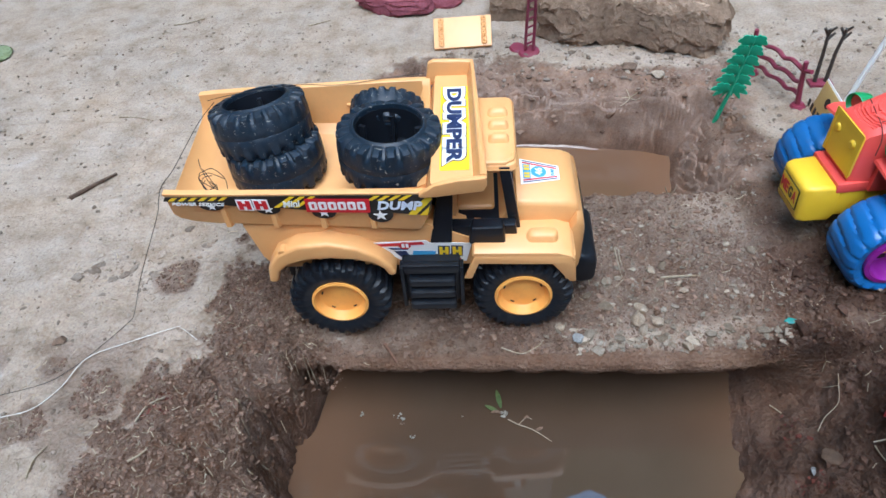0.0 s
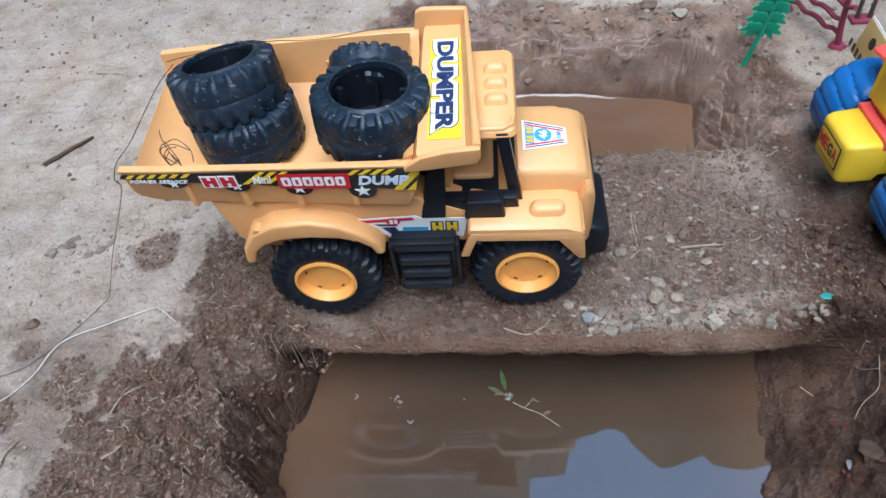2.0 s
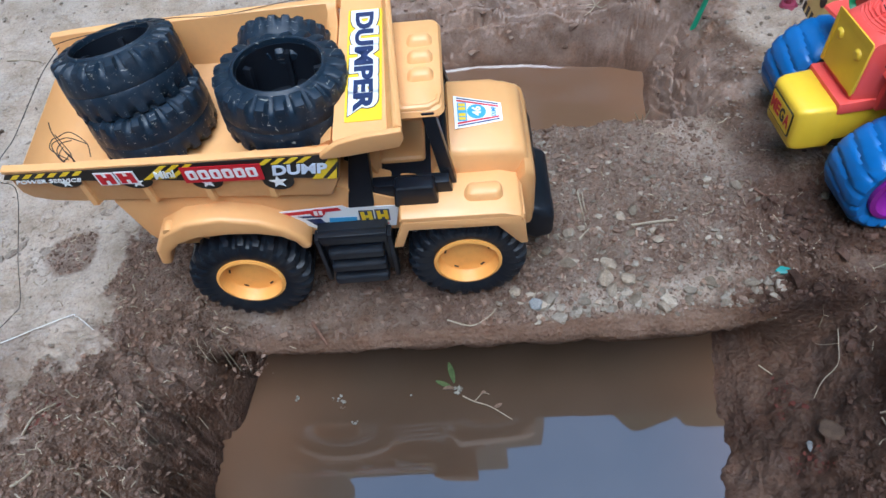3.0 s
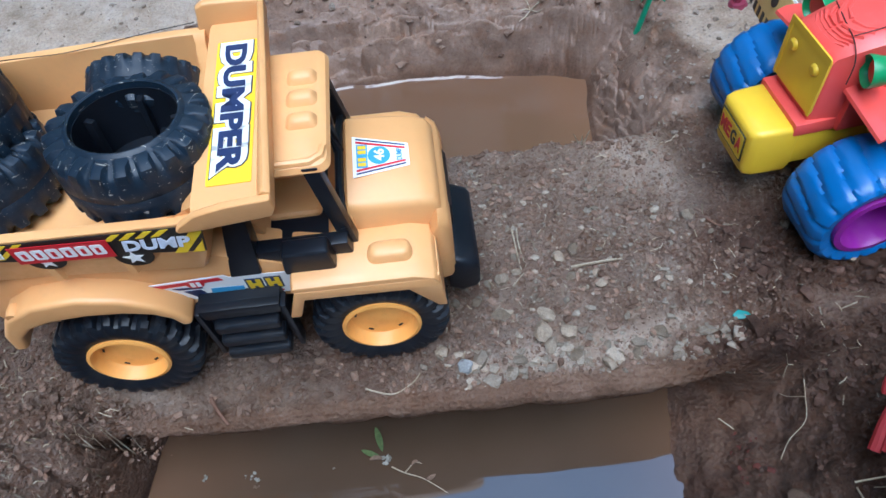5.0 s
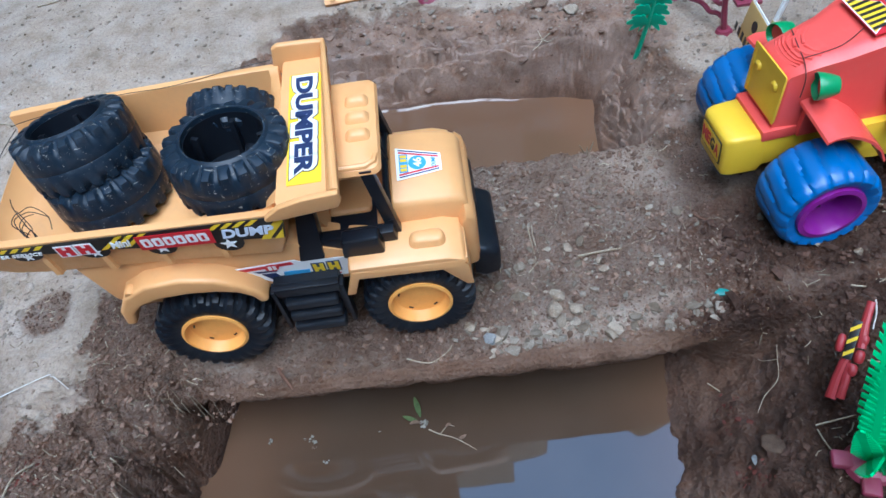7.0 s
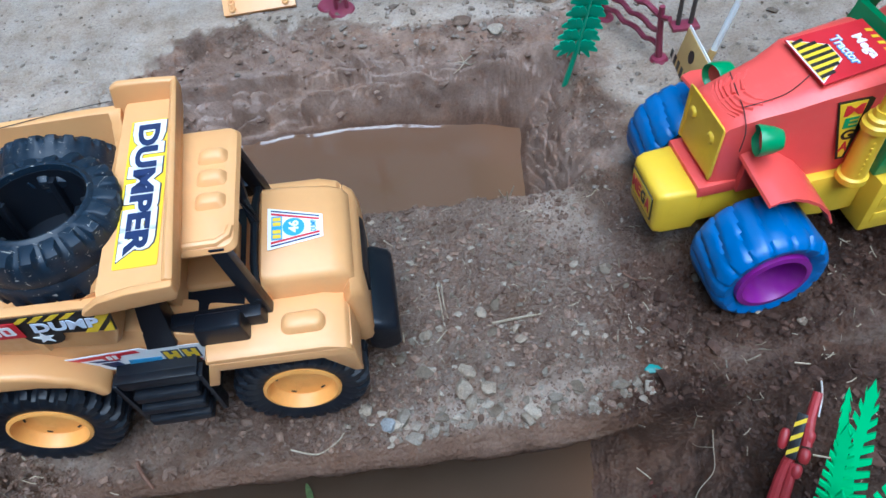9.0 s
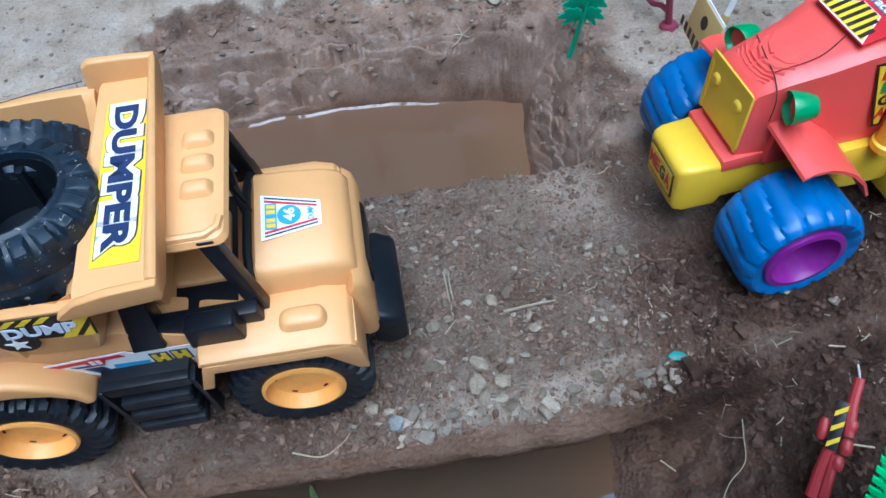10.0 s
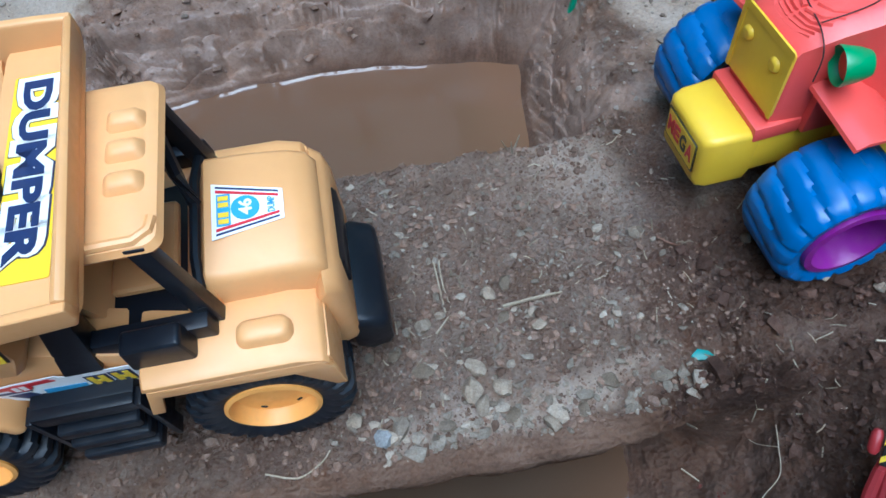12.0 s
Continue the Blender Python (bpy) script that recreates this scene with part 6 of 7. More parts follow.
rod("twig", [(0.3500, 0.6053), (0.3570, 0.6006), (0.3631, 0.5934)], 0.0009, TWIG, "short thin twig on the damp earth", "twig")
rod("root", [(0.3818, 0.4834), (0.3777, 0.4711), (0.3746, 0.4578), (0.3633, 0.4493), (0.3562, 0.4396)], 0.00042, STRAW, "pale forked root on the wet bank", "root")
rod("root", [(0.3777, 0.4711), (0.3724, 0.4778), (0.3710, 0.4834)], 0.00036, STRAW, "pale root fork on the wet bank", "root")
rod("straw", [(0.3759, 0.5003), (0.3717, 0.4890)], 0.0006, STRAW, "thin straw on the wet bank", "straw")
rod("straw", [(0.3805, 0.4089), (0.3805, 0.3993), (0.3807, 0.3858)], 0.0007, STRAW, "thin bent straw on the wet bank", "straw")
rod("straw", [(0.3806, 0.4119), (0.4027, 0.4097)], 0.0008, STRAW, "straight straw beside the red barrier", "straw")
rod("straw", [(0.4271, 0.4482), (0.4377, 0.4438)], 0.0009, STRAW, "short pale straw behind the red barrier", "straw")
rod("straw", [(0.4407, 0.5096), (0.4514, 0.5077)], 0.0008, STRAW, "short straw on the trodden earth", "straw")
rod("straw", [(0.4534, 0.4967), (0.4480, 0.4840), (0.4390, 0.4699)], 0.0008, WIRE, "white bent straw behind the red barrier", "straw")
rod("straw", [(0.3321, 0.4911), (0.3320, 0.4836, -0.002)], 0.0007, STRAW, "pale straw end at the pit rim", "straw")
rod("straw", [(0.3333, 0.4798), (0.3406, 0.4702)], 0.0007, STRAW, "short straw at the pit rim", "straw")
rod("straw", [(-0.2256, 0.4316), (-0.2158, 0.4436), (-0.2056, 0.4544)], 0.0010, STRAW, "dry straw on the wet bank", "straw")
rod("straw", [(-0.2992, 0.3787), (-0.2994, 0.3950), (-0.2954, 0.4090)], 0.0012, STRAW, "dry straw on the pale crust", "straw")
rod("straw", [(-0.2119, 0.3887), (-0.2050, 0.3947), (-0.1986, 0.3997)], 0.0012, STRAW, "short dry straw on the wet bank", "straw")
rod("straw", [(-0.2372, 0.3541), (-0.2200, 0.3522), (-0.2022, 0.3605)], 0.0009, STRAW, "curled dry stalk on the wet bank", "straw")
rod("wire", [(-0.4631, 0.3839), (-0.3949, 0.4229), (-0.3540, 0.4357), (-0.3252, 0.4440), (-0.3087, 0.4672), (-0.2962, 0.4992), (-0.2603, 0.5179), (-0.2197, 0.5334), (-0.2165, 0.5338), (-0.2122, 0.5320), (-0.1941, 0.5172)], 0.00048, WIRE, "pale bent wire across the dry crust", "wire", 1.0, lift=0.0016)
rod("stick", [(-0.4205, 0.7390), (-0.3977, 0.7667), (-0.3794, 0.7846)], 0.0030, LEAF, "dark crooked stick on the dry earth", "stick", 0.5)
rod("straw", [(-0.4266, 0.9139), (-0.3947, 0.9098), (-0.3734, 0.9009)], 0.0009, STRAW, "thin straw on the pale crust", "straw")
rod("straw", [(-0.4378, 1.1862), (-0.4123, 1.1892), (-0.3878, 1.2000)], 0.0011, STRAW, "dark thin stalk on the pale crust", "straw")
rod("straw", [(-0.2010, 1.1482), (-0.1681, 1.1629)], 0.0010, STRAW, "short stalk on the pale crust", "straw")
rod("straw", [(0.1522, 0.6034), (0.1598, 0.6140), (0.1636, 0.6247)], 0.0006, STRAW, "hair-thin stalk beside the lorry", "straw")
rod("straw", [(0.0929, 0.5067), (0.1111, 0.5018), (0.1252, 0.5074), (0.1311, 0.5129)], 0.0007, STRAW, "curled thin stalk below the front wheel", "straw")
for k, (dx, dy) in enumerate(((0.022, 0.004), (0.012, -0.006), (-0.013, -0.007), (-0.004, 0.009), (-0.010, 0.003))):
    rod("root", [(0.268, 0.914), (0.268 + 0.5 * dx, 0.914 + 0.7 * dy), (0.268 + dx, 0.914 + dy)], 0.0007, STRAW, "dry root tuft on the pit wall", "root")
for k, (x, y) in enumerate(((0.2747, 0.6996), (0.2775, 0.6978), (0.2802, 0.7012))):
    rod("straw", [(x, y), (x - 0.004 + 0.004 * k, y + 0.002, height(x, y) + 0.010)], 0.0008, STRAW, "pale grass stub at the pit rim", "straw", 0.4)
# threads
P = lambda x, y, z: tuple((LORRY @ Vector((x, y, z)))[:])
rod("thread", [P(-0.150, 0.030, 0.1900), P(-0.125, 0.022, 0.2010), P(-0.075, 0.034, 0.2000), P(-0.045, 0.060, 0.1800), P(0.000, 0.0680, 0.1805), P(0.028, 0.0690, 0.1830)], 0.00028, THREAD, "thin black thread over the tyres and bed rim", "thread", 1.0, 5)
rod("thread", [P(-0.140, 0.020, 0.1960), P(-0.150, 0.004, 0.1900), P(-0.160, -0.016, 0.1800), P(-0.168, -0.034, 0.1720), P(-0.1730, -0.050, 0.1705), P(-0.176, -0.058, 0.162), (-0.2028, 0.5614, 0.120), (-0.2451, 0.5579, 0.050), (-0.2659, 0.5480, 0.008), on_ground(-0.2723, 0.5386, 0.001), on_ground(-0.2922, 0.5100, 0.001), on_ground(-0.3095, 0.4880, 0.001), on_ground(-0.3340, 0.4686, 0.001), on_ground(-0.4232, 0.4451, 0.001)], 0.0003, THREAD, "thin black thread hanging from the bed to the ground", "thread", 1.0, 5)
rnd = np.random.default_rng(21)
for k in range(5):
    pts = []
    for i in range(7):
        a = 0.9 * i + k
        pts.append(P(-0.146 + 0.011 * math.cos(a) + 0.004 * rnd.random(), -0.030 + 0.016 * math.sin(a * 0.8), 0.147 + 0.004 * i * (0.5 + 0.5 * rnd.random())))
    rod("thread", pts, 0.00035, THREAD, "loop of a black thread tangle in the bed", "thread", 1.0, 5)
Q = lambda x, y, z: tuple((TRACTOR @ Vector((x, y, z)))[:])
rod("thread", [Q(-0.012, 0.020, 0.1372), Q(-0.016, 0.0, 0.1362), Q(-0.020, -0.018, 0.1355), Q(-0.022, -0.0275, 0.128), Q(-0.024, -0.030, 0.114)], 0.0004, THREAD, "thin black thread over the tractor bonnet", "thread", 1.0, 5)
rod("thread", [Q(-0.018, -0.014, 0.1366), Q(0.006, -0.016, 0.1422), Q(0.022, -0.012, 0.1500)], 0.00035, THREAD, "thin black thread over the tractor bonnet", "thread", 1.0, 5)

teal = thing("plastic_scrap", at(0.3503, 0.5227, 0.0022, 8, 0, -25), "teal plastic scrap on the damp earth", "scrap")
part("scrap", bevel(loft([[(x, y, z) for x, y in ((-0.007, -0.002), (-0.003, -0.0035), (0.003, -0.002), (0.006, -0.0035), (0.0055, -0.0008), (0.008, 0.001), (0.004, 0.0018), (0.002, 0.0032), (-0.004, 0.003))] for z in (-0.001, 0.0012)]), 0.0003), TEAL, teal)

ICO = bmesh.new()
bmesh.ops.create_icosphere(ICO, subdivisions=1, radius=1)
ICO.verts.ensure_lookup_table()
ICO_V = np.array([v.co[:] for v in ICO.verts])
ICO_F = [[v.index for v in f.verts] for f in ICO.faces]
ICO.free()
ICO = bmesh.new()
bmesh.ops.create_icosphere(ICO, subdivisions=2, radius=1)
ICO.verts.ensure_lookup_table()
ICO2_V = np.array([v.co[:] for v in ICO.verts])
ICO2_F = [[v.index for v in f.verts] for f in ICO.faces]
ICO.free()


def pebble(x, y, size, mat, label, seed, flat=0.65, sink=0.25):
    rnd = np.random.default_rng(seed)
    v = ICO2_V.copy()
    for _ in range(5):
        n = rnd.normal(size=3)
        n /= np.linalg.norm(n)
        d = v @ n - (0.55 + 0.25 * rnd.random())
        v -= np.clip(d, 0, None)[:, None] * n
    v *= 1 + 0.06 * rnd.normal(size=(len(v), 1))
    v *= np.array((1 + 0.3 * rnd.random(), 0.75 + 0.25 * rnd.random(), flat)) * size
    me = bpy.data.meshes.new("stone")
    me.from_pydata(v.tolist(), [], ICO2_F)
    me.materials.append(mat)
    ob = finish(new("stone", me), 32)
    ob.matrix_basis = at(x, y, size * flat * (1 - 2 * sink), 0, 0, 360 * rnd.random())
    return tagged(ob, label, "stone", "stones on the strip")


for k, (x, y, s) in enumerate(((0.1913, 0.5463, 0.0062), (0.2209, 0.5423, 0.0070), (0.2164, 0.5284, 0.0078), (0.2215, 0.5199, 0.0055), (0.2351, 0.5274, 0.0060), (0.1471, 0.5262, 0.0052), (0.2381, 0.5877, 0.0052), (0.2503, 0.5940, 0.0050), (0.2641, 0.5604, 0.0048), (0.1946, 0.5756, 0.0060), (0.2960, 0.5205, 0.0052), (0.2585, 0.5037, 0.0055), (0.1753, 0.5593, 0.0040), (0.2062, 0.5801, 0.0040), (0.2444, 0.5705, 0.0042), (0.2620, 0.5704, 0.0040), (0.2375, 0.5124, 0.0050), (0.2770, 0.5083, 0.0042))):
    pebble(x, y, s, PEBBLE, "pale brown earth clod on the strip", 100 + k)
pebble(0.1621, 0.5127, 0.0062, stone("grey_stone", (0.13, 0.13, 0.13), (0.23, 0.23, 0.23), 100), "rounded grey stone beside the front wheel", 140)
for k, (x, y, s) in enumerate(((0.4436, 0.6093, 0.0062), (0.4200, 0.6393, 0.0055), (0.3393, 0.6115, 0.0050), (0.4020, 0.7527, 0.0052), (0.4274, 0.7610, 0.004), (0.4020, 0.5913, 0.004), (0.4329, 0.5551, 0.0045), (0.4625, 0.5416, 0.005))):
    pebble(x, y, s, PEBBLE if k != 3 else bpy.data.materials["grey_stone"], "small stone on the earth beside the tractor", 160 + k)
for k, (x, y, s) in enumerate(((-0.3071, 0.6641, 0.007), (-0.2838, 0.6543, 0.006), (-0.2707, 0.6362, 0.006), (-0.2229, 0.6493, 0.0065), (-0.2516, 0.6769, 0.005), (-0.2094, 0.6262, 0.0045))):
    pebble(x, y, s, DRYCRUMB, "dry earth clod on the pale crust", 180 + k, 0.45, 0.42)
for k, (x, y, s, f) in enumerate(((-0.3343, 0.5210, 0.0075, 0.35), (0.2721, 0.9655, 0.010, 0.35))):
    pebble(x, y, s, LEAF, "dark dead leaf scrap on the dry earth", 220 + k, f, 0.1)
boulder("leaf", [(-0.742, 1.098), (-0.722, 1.092), (-0.700, 1.097), (-0.690, 1.112), (-0.697, 1.134), (-0.716, 1.146), (-0.736, 1.134), (-0.746, 1.114)], 0.0, 0.007, stone("faded_leaf", (0.13, 0.17, 0.085), (0.20, 0.235, 0.14), 60), "faded green leaf lying on the dry crust", "leaf", 31, 0.0015, inset=0.3)
pebble(0.3528, 0.4093, 0.008, LEAF, "dark dead leaf on the wet bank", 224, 0.25, 0.1)
pebble(0.3424, 0.4038, 0.0042, bpy.data.materials["grey_stone"], "pale grey chip beside a dead leaf", 225, 0.4, 0.2)
pebble(0.3069, 0.9433, 0.010, PALECRUMB, "pale flat clod behind the back pit", 230, 0.5)

# floating weed and scraps on the front pool
WZ = WATER_LEVEL + 0.001


def blade(name, pts, width, mat, label, category, group="scraps on the water"):
    """A thin leaf along a line on the water, widest in its middle."""
    line = bend([(x, y, WZ + up) for x, y, up in pts], 6)
    left, right = [], []
    for i, p in enumerate(line):
        d = line[min(i + 1, len(line) - 1)] - line[max(i - 1, 0)]
        side = Vector((-d.y, d.x, 0)).normalized() * width * (0.15 + math.sin(math.pi * i / (len(line) - 1)))
        left.append(p + side)
        right.append(p - side)
    loop = left + right[::-1]
    return tagged(part(name, loft([[p + Vector((0, 0, z)) for p in loop] for z in (0.0, 0.0007)]), mat), label, category, group)


def tuft(name, x, y, size, mat, label, category, seed, n=9):
    """A ragged floating scrap: a handful of small flakes matted together."""
    rnd = np.random.default_rng(seed)
    bm = bmesh.new()
    for _ in range(n):
        a, d, r = rnd.uniform(0, math.tau), size * rnd.random() ** 0.6, size * rnd.uniform(0.18, 0.5)
        c = Vector((x + d * math.cos(a), y + 1.3 * d * math.sin(a), WZ + rnd.uniform(0, 0.25) * size))
        ring = [c + Vector((r * rnd.uniform(0.5, 1.2) * math.cos(v), r * rnd.uniform(0.5, 1.2) * math.sin(v), r * rnd.uniform(-0.1, 0.3))) for v in np.arange(6) * math.tau / 6]
        join(bm, loft([[p - Vector((0, 0, 0.0006)) for p in ring], ring]))
    return tagged(part(name, bm, mat), label, category, "scraps on the water")


GREYWEED = stone("grey_weed", (0.15, 0.145, 0.125), (0.30, 0.29, 0.255), 150)
blade("leaf", [(0.0857, 0.5105, 0.004), (0.0878, 0.5020, 0.002), (0.0898, 0.4925, 0.0)], 0.0022, WEED, "green narrow leaf floating on the muddy water", "leaf")
blade("leaf", [(0.0742, 0.4945, 0.002), (0.0810, 0.4915, 0.001), (0.0880, 0.4885, 0.0)], 0.0018, WEED, "short green leaf floating on the muddy water", "leaf")
blade("leaf", [(0.0800, 0.4870, 0.001), (0.0850, 0.4880, 0.001), (0.0900, 0.4870, 0.0)], 0.0015, LEAF, "dark leaf scrap beside grey weed on the water", "leaf")
tuft("water_weed", 0.0932, 0.4857, 0.0040, GREYWEED, "grey matted weed head floating on the water", "weed", 250, 12)
rod("twig", [(0.0965, 0.4800, WZ), (0.1062, 0.4743, WZ), (0.1200, 0.4683, WZ), (0.1392, 0.4545, WZ - 0.0015)], 0.0006, STRAW, "thin pale twig floating on the water", "twig", 0.5)
rod("twig", [(0.1062, 0.4743, WZ), (0.1137, 0.4807, WZ + 0.001), (0.1191, 0.4794, WZ + 0.001)], 0.0005, STRAW, "forked side twig floating on the water", "twig", 0.6)
blade("seed", [(0.1215, 0.4668, 0.0015), (0.1255, 0.4679, 0.002), (0.1290, 0.4700, 0.0015)], 0.0014, LEAF, "dark seed husk caught on a floating twig", "seed")
blade("seed", [(0.1115, 0.4790, 0.0015), (0.1140, 0.4812, 0.002), (0.1165, 0.4815, 0.0015)], 0.0010, LEAF, "dark seed husk caught on a floating twig", "seed")
for k, (x, y, r) in enumerate(((-0.0066, 0.4836, 0.0042), (-0.0459, 0.4876, 0.0026), (0.0054, 0.4621, 0.0026), (0.0529, 0.4840, 0.0008), (-0.0151, 0.4859, 0.0012))):
    tuft("scrap", x, y, r, GREYWEED, "ragged grey scrap floating on the muddy water", "scrap", 240 + k, 7)
tuft("scrap", -0.0060, 0.4795, 0.0026, LEAF, "dark scrap floating on the muddy water", "scrap", 247, 5)


def scatter(name, n, box4, sizes, mat, label, keep, seed, flat=0.7, sink=0.3, category="crumbs"):
    """Crumbs past counting, joined, each a small broken lump sitting in the surface."""
    rnd = np.random.default_rng(seed)
    x = rnd.uniform(box4[0], box4[1], n * 3)
    y = rnd.uniform(box4[2], box4[3], n * 3)
    h, w = relief(x, y)
    ok = keep(x, y, h, w) > rnd.random(len(x))
    x, y, h = x[ok][:n], y[ok][:n], h[ok][:n]
    n = len(x)
    size = sizes[0] * (sizes[1] / sizes[0]) ** (rnd.random(n) ** 2.6)
    nv = len(ICO_V)
    v = ICO_V[None] * (1 + 0.22 * rnd.normal(size=(n, nv, 1)))
    v = v * np.stack((1 + 0.5 * rnd.random(n), 0.7 + 0.4 * rnd.random(n), flat * (0.7 + 0.5 * rnd.random(n))), -1)[:, None, :]
    a = rnd.uniform(0, math.tau, n)
    c, s = np.cos(a)[:, None], np.sin(a)[:, None]
    v = np.stack((v[..., 0] * c - v[..., 1] * s, v[..., 0] * s + v[..., 1] * c, v[..., 2]), -1) * size[:, None, None]
    v += np.stack((x, y, h + size * flat * (1 - 2 * sink)), -1)[:, None, :]
    f = (np.array(ICO_F)[None] + (np.arange(n) * nv)[:, None, None]).reshape(-1, 3)
    me = bpy.data.meshes.new(name)
    me.from_pydata(v.reshape(-1, 3).tolist(), [], f.tolist())
    me.materials.append(mat)
    return tagged(new(name, me), label, category, kind="stuff")


def straws(name, n, box4, lengths, mat, label, keep, seed, thick=0.00036):
    rnd = np.random.default_rng(seed)
    x, y = rnd.uniform(box4[0], box4[1], n * 3), rnd.uniform(box4[2], box4[3], n * 3)
    h, w = relief(x, y)
    ok = keep(x, y, h, w) > rnd.random(len(x))
    x, y = x[ok][:n], y[ok][:n]
    n = len(x)
    a, long, r = rnd.uniform(0, math.tau, n), rnd.uniform(lengths[0], lengths[1], n), thick * rnd.uniform(0.6, 1.5, n)
    dx, dy, kink = long * np.cos(a) / 2, long * np.sin(a) / 2, rnd.uniform(-0.25, 0.25, n)
    px, py = np.stack((x - dx, x + kink * dy, x + dx), -1), np.stack((y - dy, y - kink * dx, y + dy), -1)
    z = relief(px, py)[0] + r[:, None] * 1.2
    ox, oy = (-np.sin(a) * r)[:, None], (np.cos(a) * r)[:, None]
    v = np.stack((np.stack((px - ox, py - oy, z), -1), np.stack((px, py, z + r[:, None]), -1), np.stack((px + ox, py + oy, z), -1), np.stack((px, py, z - r[:, None]), -1)), 2).reshape(n, 12, 3)
    quads = [(4 * k + i, 4 * k + (i + 1) % 4, 4 * k + 4 + (i + 1) % 4, 4 * k + 4 + i) for k in (0, 1) for i in range(4)] + [(3, 2, 1, 0), (8, 9, 10, 11)]
    f = (np.array(quads)[None] + 12 * np.arange(n)[:, None, None]).reshape(-1, 4)
    me = bpy.data.meshes.new(name)
    me.from_pydata(v.reshape(-1, 3).tolist(), [], f.tolist())
    me.materials.append(mat)
    return tagged(new(name, me), label, "straw bits", kind="stuff")


flat_ok = lambda x, y, h, w: (h > -0.02) * 1.0
scatter("earth_crumbs", 3400, (0.1030, 0.3408, 0.5004, 0.7143), (0.0005, 0.0032), CRUMB, "brown earth crumbs strewn over the strip", flat_ok, 31)
scatter("earth_crumbs", 1300, (-0.3242, -0.0535, 0.3328, 0.6728), (0.0005, 0.0020), CRUMB, "brown crumbs on the dug bank", lambda x, y, h, w: (h > -0.05) * (w > 0.3), 44)
scatter("fine_crumbs", 6500, (0.0827, 0.3797, 0.5003, 0.7146), (0.0004, 0.0016), CRUMB, "fine brown grit strewn over the strip", flat_ok, 45)
scatter("dry_crumbs", 900, (0.1319, 0.3507, 0.4985, 0.7007), (0.0006, 0.0032), PALECRUMB, "pale dry crumbs strewn over the strip", lambda x, y, h, w: (h > -0.02) * np.clip(1.25 - np.abs(y - 0.545) * 7 - np.clip(x - 0.28, 0, 1) * 9, 0.04, 1), 32)
scatter("dry_clods", 70, (-0.3547, -0.2659, 0.5806, 0.6328), (0.0012, 0.0060), DRYCRUMB, "patch of dry clods on the pale crust", lambda x, y, h, w: (w < 0.35) * 1.0, 75, 0.45, 0.4)
scatter("wet_clods", 110, (-0.3242, -0.0581, 0.3328, 0.5625), (0.0018, 0.0050), WETCRUMB, "dark wet clods on the dug bank", lambda x, y, h, w: (h > -0.05) * (w > 0.45), 72, 0.6, 0.4)
scatter("wet_clods", 200, (0.2974, 0.5846, 0.3660, 0.5926), (0.0014, 0.0055), DARKCRUMB, "dark damp clods on the trodden earth", lambda x, y, h, w: (h > -0.04) * (w > 0.6), 73, 0.6, 0.4)
scatter("wet_clods", 160, (-0.0472, 0.3412, 0.8118, 1.0023), (0.0014, 0.0060), CRUMB, "damp clods on the wall of the back pit", lambda x, y, h, w: (h > -0.065) * (w > 0.2), 74, 0.6, 0.4)
scatter("pale_clods", 90, (0.1630, 0.3457, 0.5004, 0.5242), (0.0016, 0.0075), PALECRUMB, "pale dry clods along the edge of the strip", lambda x, y, h, w: (h > -0.02) * 0.8, 71, 0.55, 0.35)
scatter("earth_crumbs", 6000, (0.2739, 0.6254, 0.3473, 0.6978), (0.0004, 0.0030), DARKCRUMB, "dark damp crumbs on the trodden earth", lambda x, y, h, w: (h > -0.03) * (w > 0.66), 33)
scatter("earth_crumbs", 9000, (-0.3242, -0.0535, 0.3328, 0.6728), (0.0004, 0.0024), WETCRUMB, "dark wet crumbs on the dug bank", lambda x, y, h, w: (h > -0.05) * (w > 0.3), 34)
scatter("earth_crumbs", 1600, (-0.1230, 0.1632, 0.5014, 0.5975), (0.0006, 0.0036), CRUMB, "brown crumbs round the lorry wheels", flat_ok, 35)
scatter("dry_crumbs", 3600, (-0.6827, -0.0907, 0.3514, 1.2242), (0.0005, 0.0026), DRYCRUMB, "small dry crumbs on the pale crust", lambda x, y, h, w: (w < 0.35) * 1.0, 36)
scatter("dark_crumbs", 200, (-0.6827, 0.1046, 0.3514, 1.2242), (0.0004, 0.0016), LEAF, "dark specks of dead leaf on the pale crust", lambda x, y, h, w: (w < 0.35) * 1.0, 37)
scatter("dry_crumbs", 1500, (0.3415, 0.7526, 0.6392, 1.0685), (0.0007, 0.0040), DRYCRUMB, "dry crumbs on the pale earth beside the back pit", flat_ok, 38)
scatter("dry_crumbs", 700, (0.0120, 0.4122, 0.9189, 1.0822), (0.0008, 0.0045), DRYCRUMB, "dry crumbs along the far rim", flat_ok, 39)
scatter("earth_crumbs", 500, (-0.0702, 0.3828, 0.7292, 0.9957), (0.0006, 0.0028), WETCRUMB, "wet crumbs on the walls of the back pit", lambda x, y, h, w: (h < -0.004) * (h > -0.07), 40)
RUST = stone("red_chalk", (0.060, 0.022, 0.017), (0.125, 0.036, 0.028), 120)
for k, (x0, x1, y0, y1) in enumerate(((0.3329, 0.3499, 0.4289, 0.4675), (0.3285, 0.3458, 0.3829, 0.4028), (-0.2242, -0.1970, 0.4314, 0.4604))):
    scatter("red_crumbs", 60, (x0, x1, y0, y1), (0.0005, 0.0030), RUST, "smear of red chalk crumbs on the wet bank", lambda x, y, h, w: (h > -0.09) * 1.0, 60 + k, 0.22, 0.40)
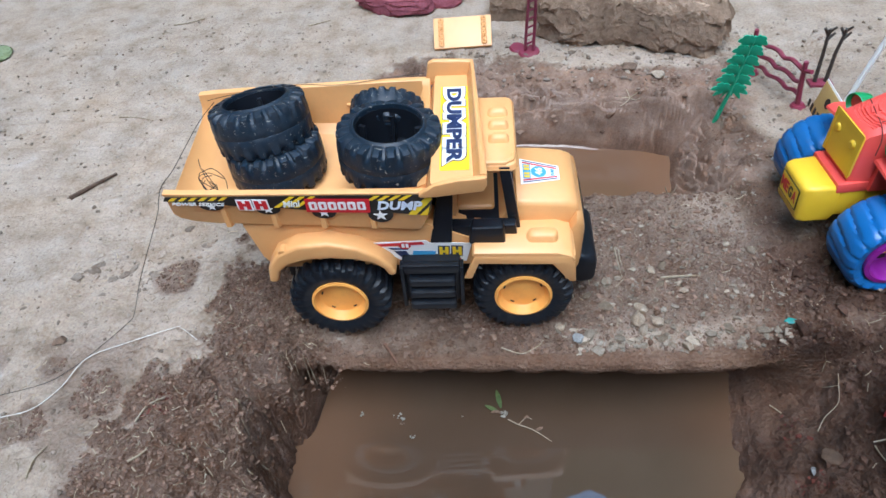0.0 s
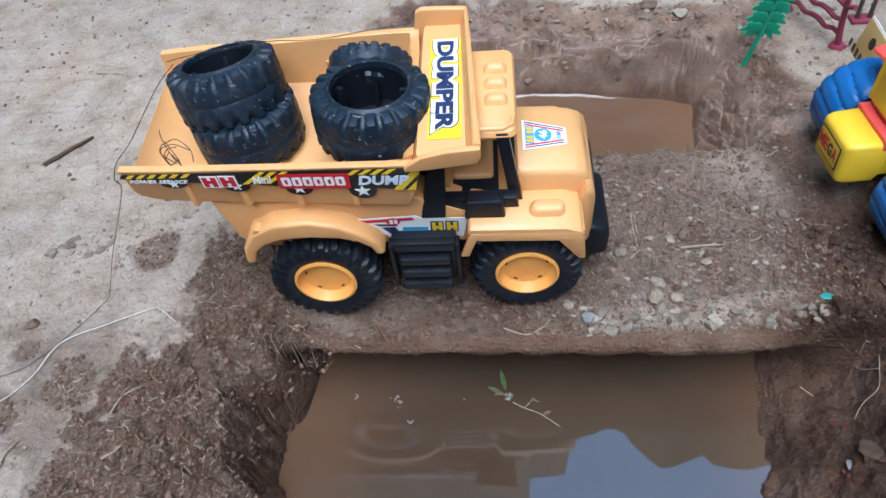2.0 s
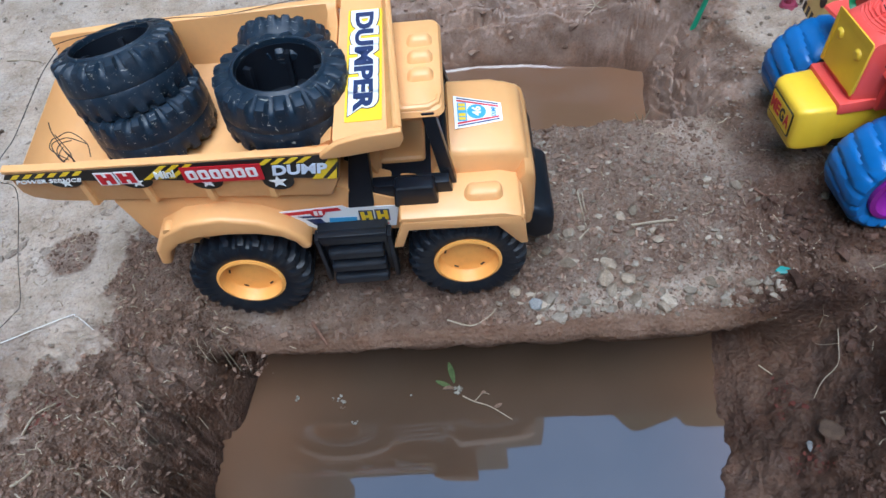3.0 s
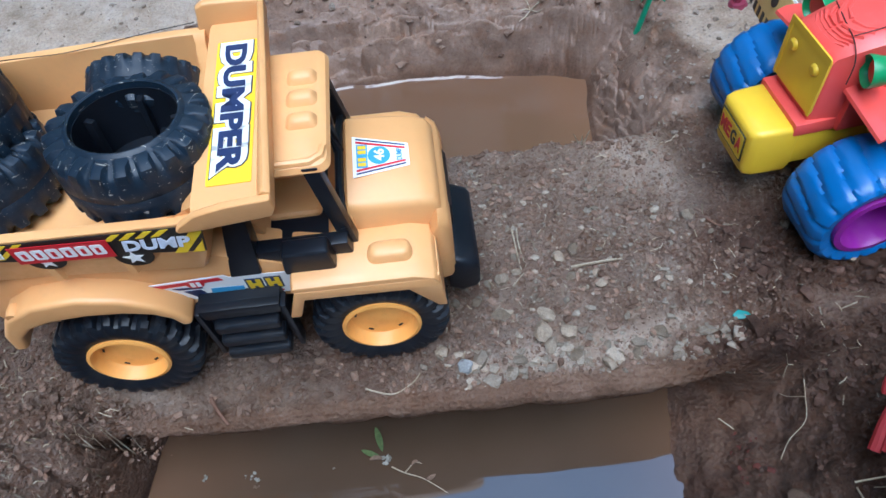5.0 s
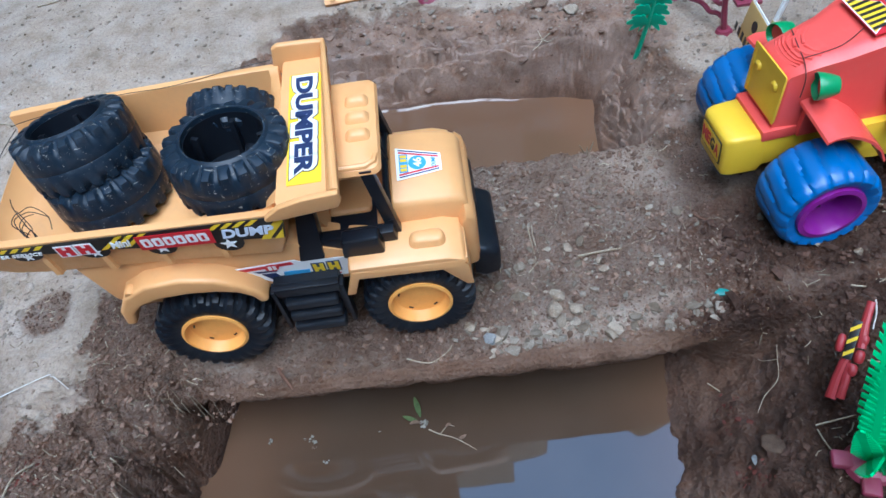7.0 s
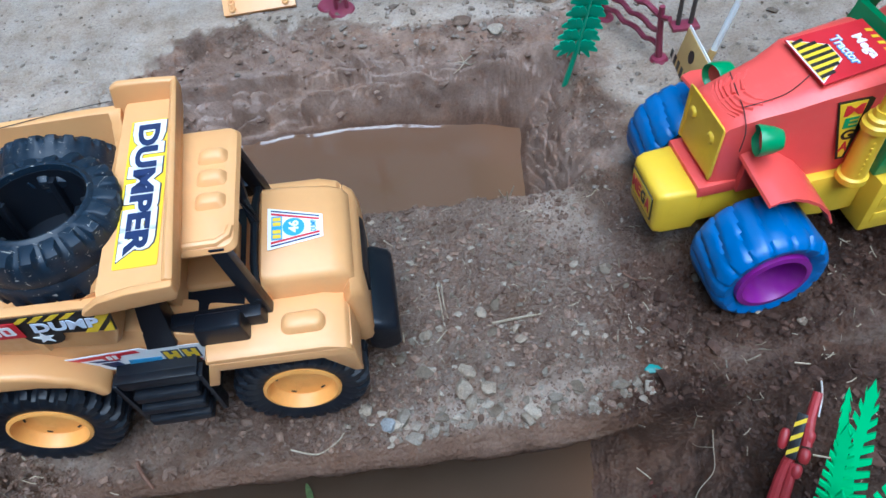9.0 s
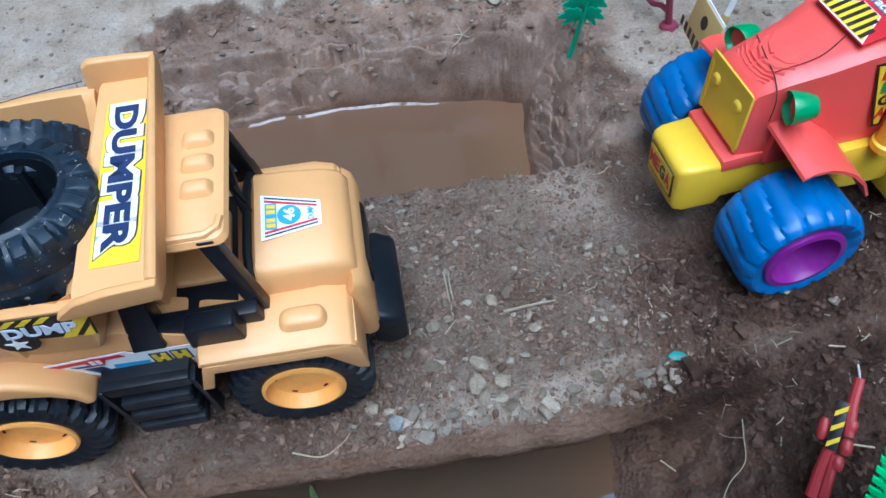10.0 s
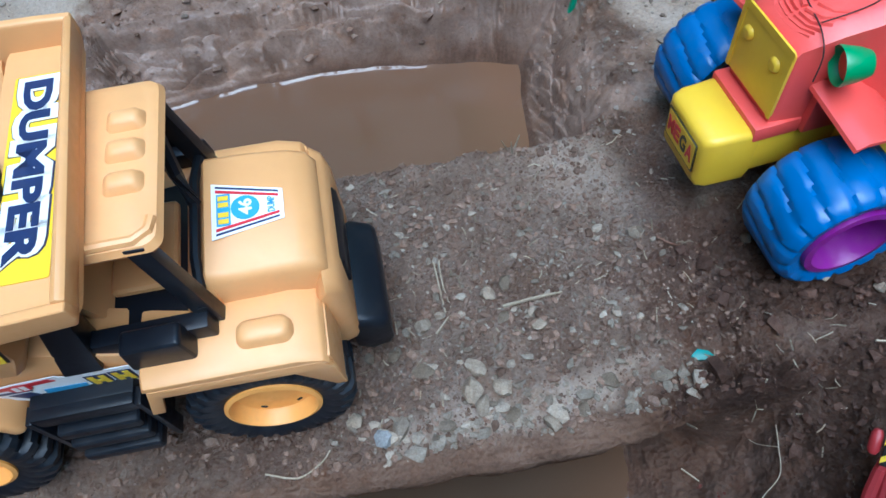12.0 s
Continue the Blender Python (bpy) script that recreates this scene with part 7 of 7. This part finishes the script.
straws("straw_bits", 900, (-0.36, -0.0719, 0.3321, 0.7108), (0.002, 0.008), STRAW, "tiny pale straw bits on the dug bank", lambda x, y, h, w: (h > -0.05) * (0.25 + 0.75 * (w > 0.3)), 53, 0.0004)
straws("straw_bits", 320, (-0.6845, -0.0308, 0.3408, 1.1817), (0.004, 0.014), STRAW, "short dry straw bits strewn on the earth", flat_ok, 51)
straws("straw_bits", 420, (0.1031, 0.5600, 0.3461, 0.7185), (0.003, 0.010), STRAW, "short dry straw bits strewn on the strip", lambda x, y, h, w: (h > -0.02) * ((y > 0.518) | (x > 0.37)), 52)

# ---- what closes the place beyond the view ----


def house_wall():
    """A tall unseen house front; its roof steps down east to fit the reflection in the water."""
    prof = [(-2.2, -0.1), (0.44, -0.1), (0.44, 6.55), (0.40, 7.15), (0.00, 7.20), (-0.02, 7.85), (-2.2, 7.85)]
    return tagged(part("wall_north", slab(prof, 3.4, 3.7, 0.0), WALL), "plain high house wall beyond the yard", "wall", kind="structure")


house_wall()
# three unseen walls added to hold sky light off the ground
tagged(part("wall_west", box(-2.5, -2.2, -2.2, 3.7, -0.1, 9.0, 0.01), WALL), "unseen wall added to the west to block sky light", "wall", kind="structure")
tagged(part("wall_south", box(-2.5, 3.6, -2.5, -2.2, -0.1, 2.8, 0.01), WALL), "unseen low wall added behind the viewer to shape the light", "wall", kind="structure")
tagged(part("wall_yard_east", box(3.3, 3.6, -2.2, 3.5, -0.1, 8.0, 0.01), WALL), "unseen wall added to the east to block sky light", "wall", kind="structure")


def tree_line():
    xs = np.linspace(0.40, 7.0, 90)
    # tops are set so that their reflection fits the camera's view of the water
    tops = np.interp(xs, [0.40, 0.55, 0.80, 1.00, 1.20, 1.45, 1.70, 1.90, 2.00, 2.50, 7.0], [6.45, 6.40, 6.25, 6.35, 6.80, 7.20, 7.15, 6.90, 7.15, 7.20, 7.3])
    tops = tops + 0.16 * fractal(xs, 0 * xs + 2.0, 4.0, 3)
    prof = [(0.40, -0.1)] + list(zip(xs.tolist(), tops.tolist())) + [(7.0, -0.1)]
    return tagged(part("wall_east", slab(prof, 3.5, 3.9, 0.0), HEDGE), "dense dark hedge beyond the yard", "hedge", kind="structure")


tree_line()
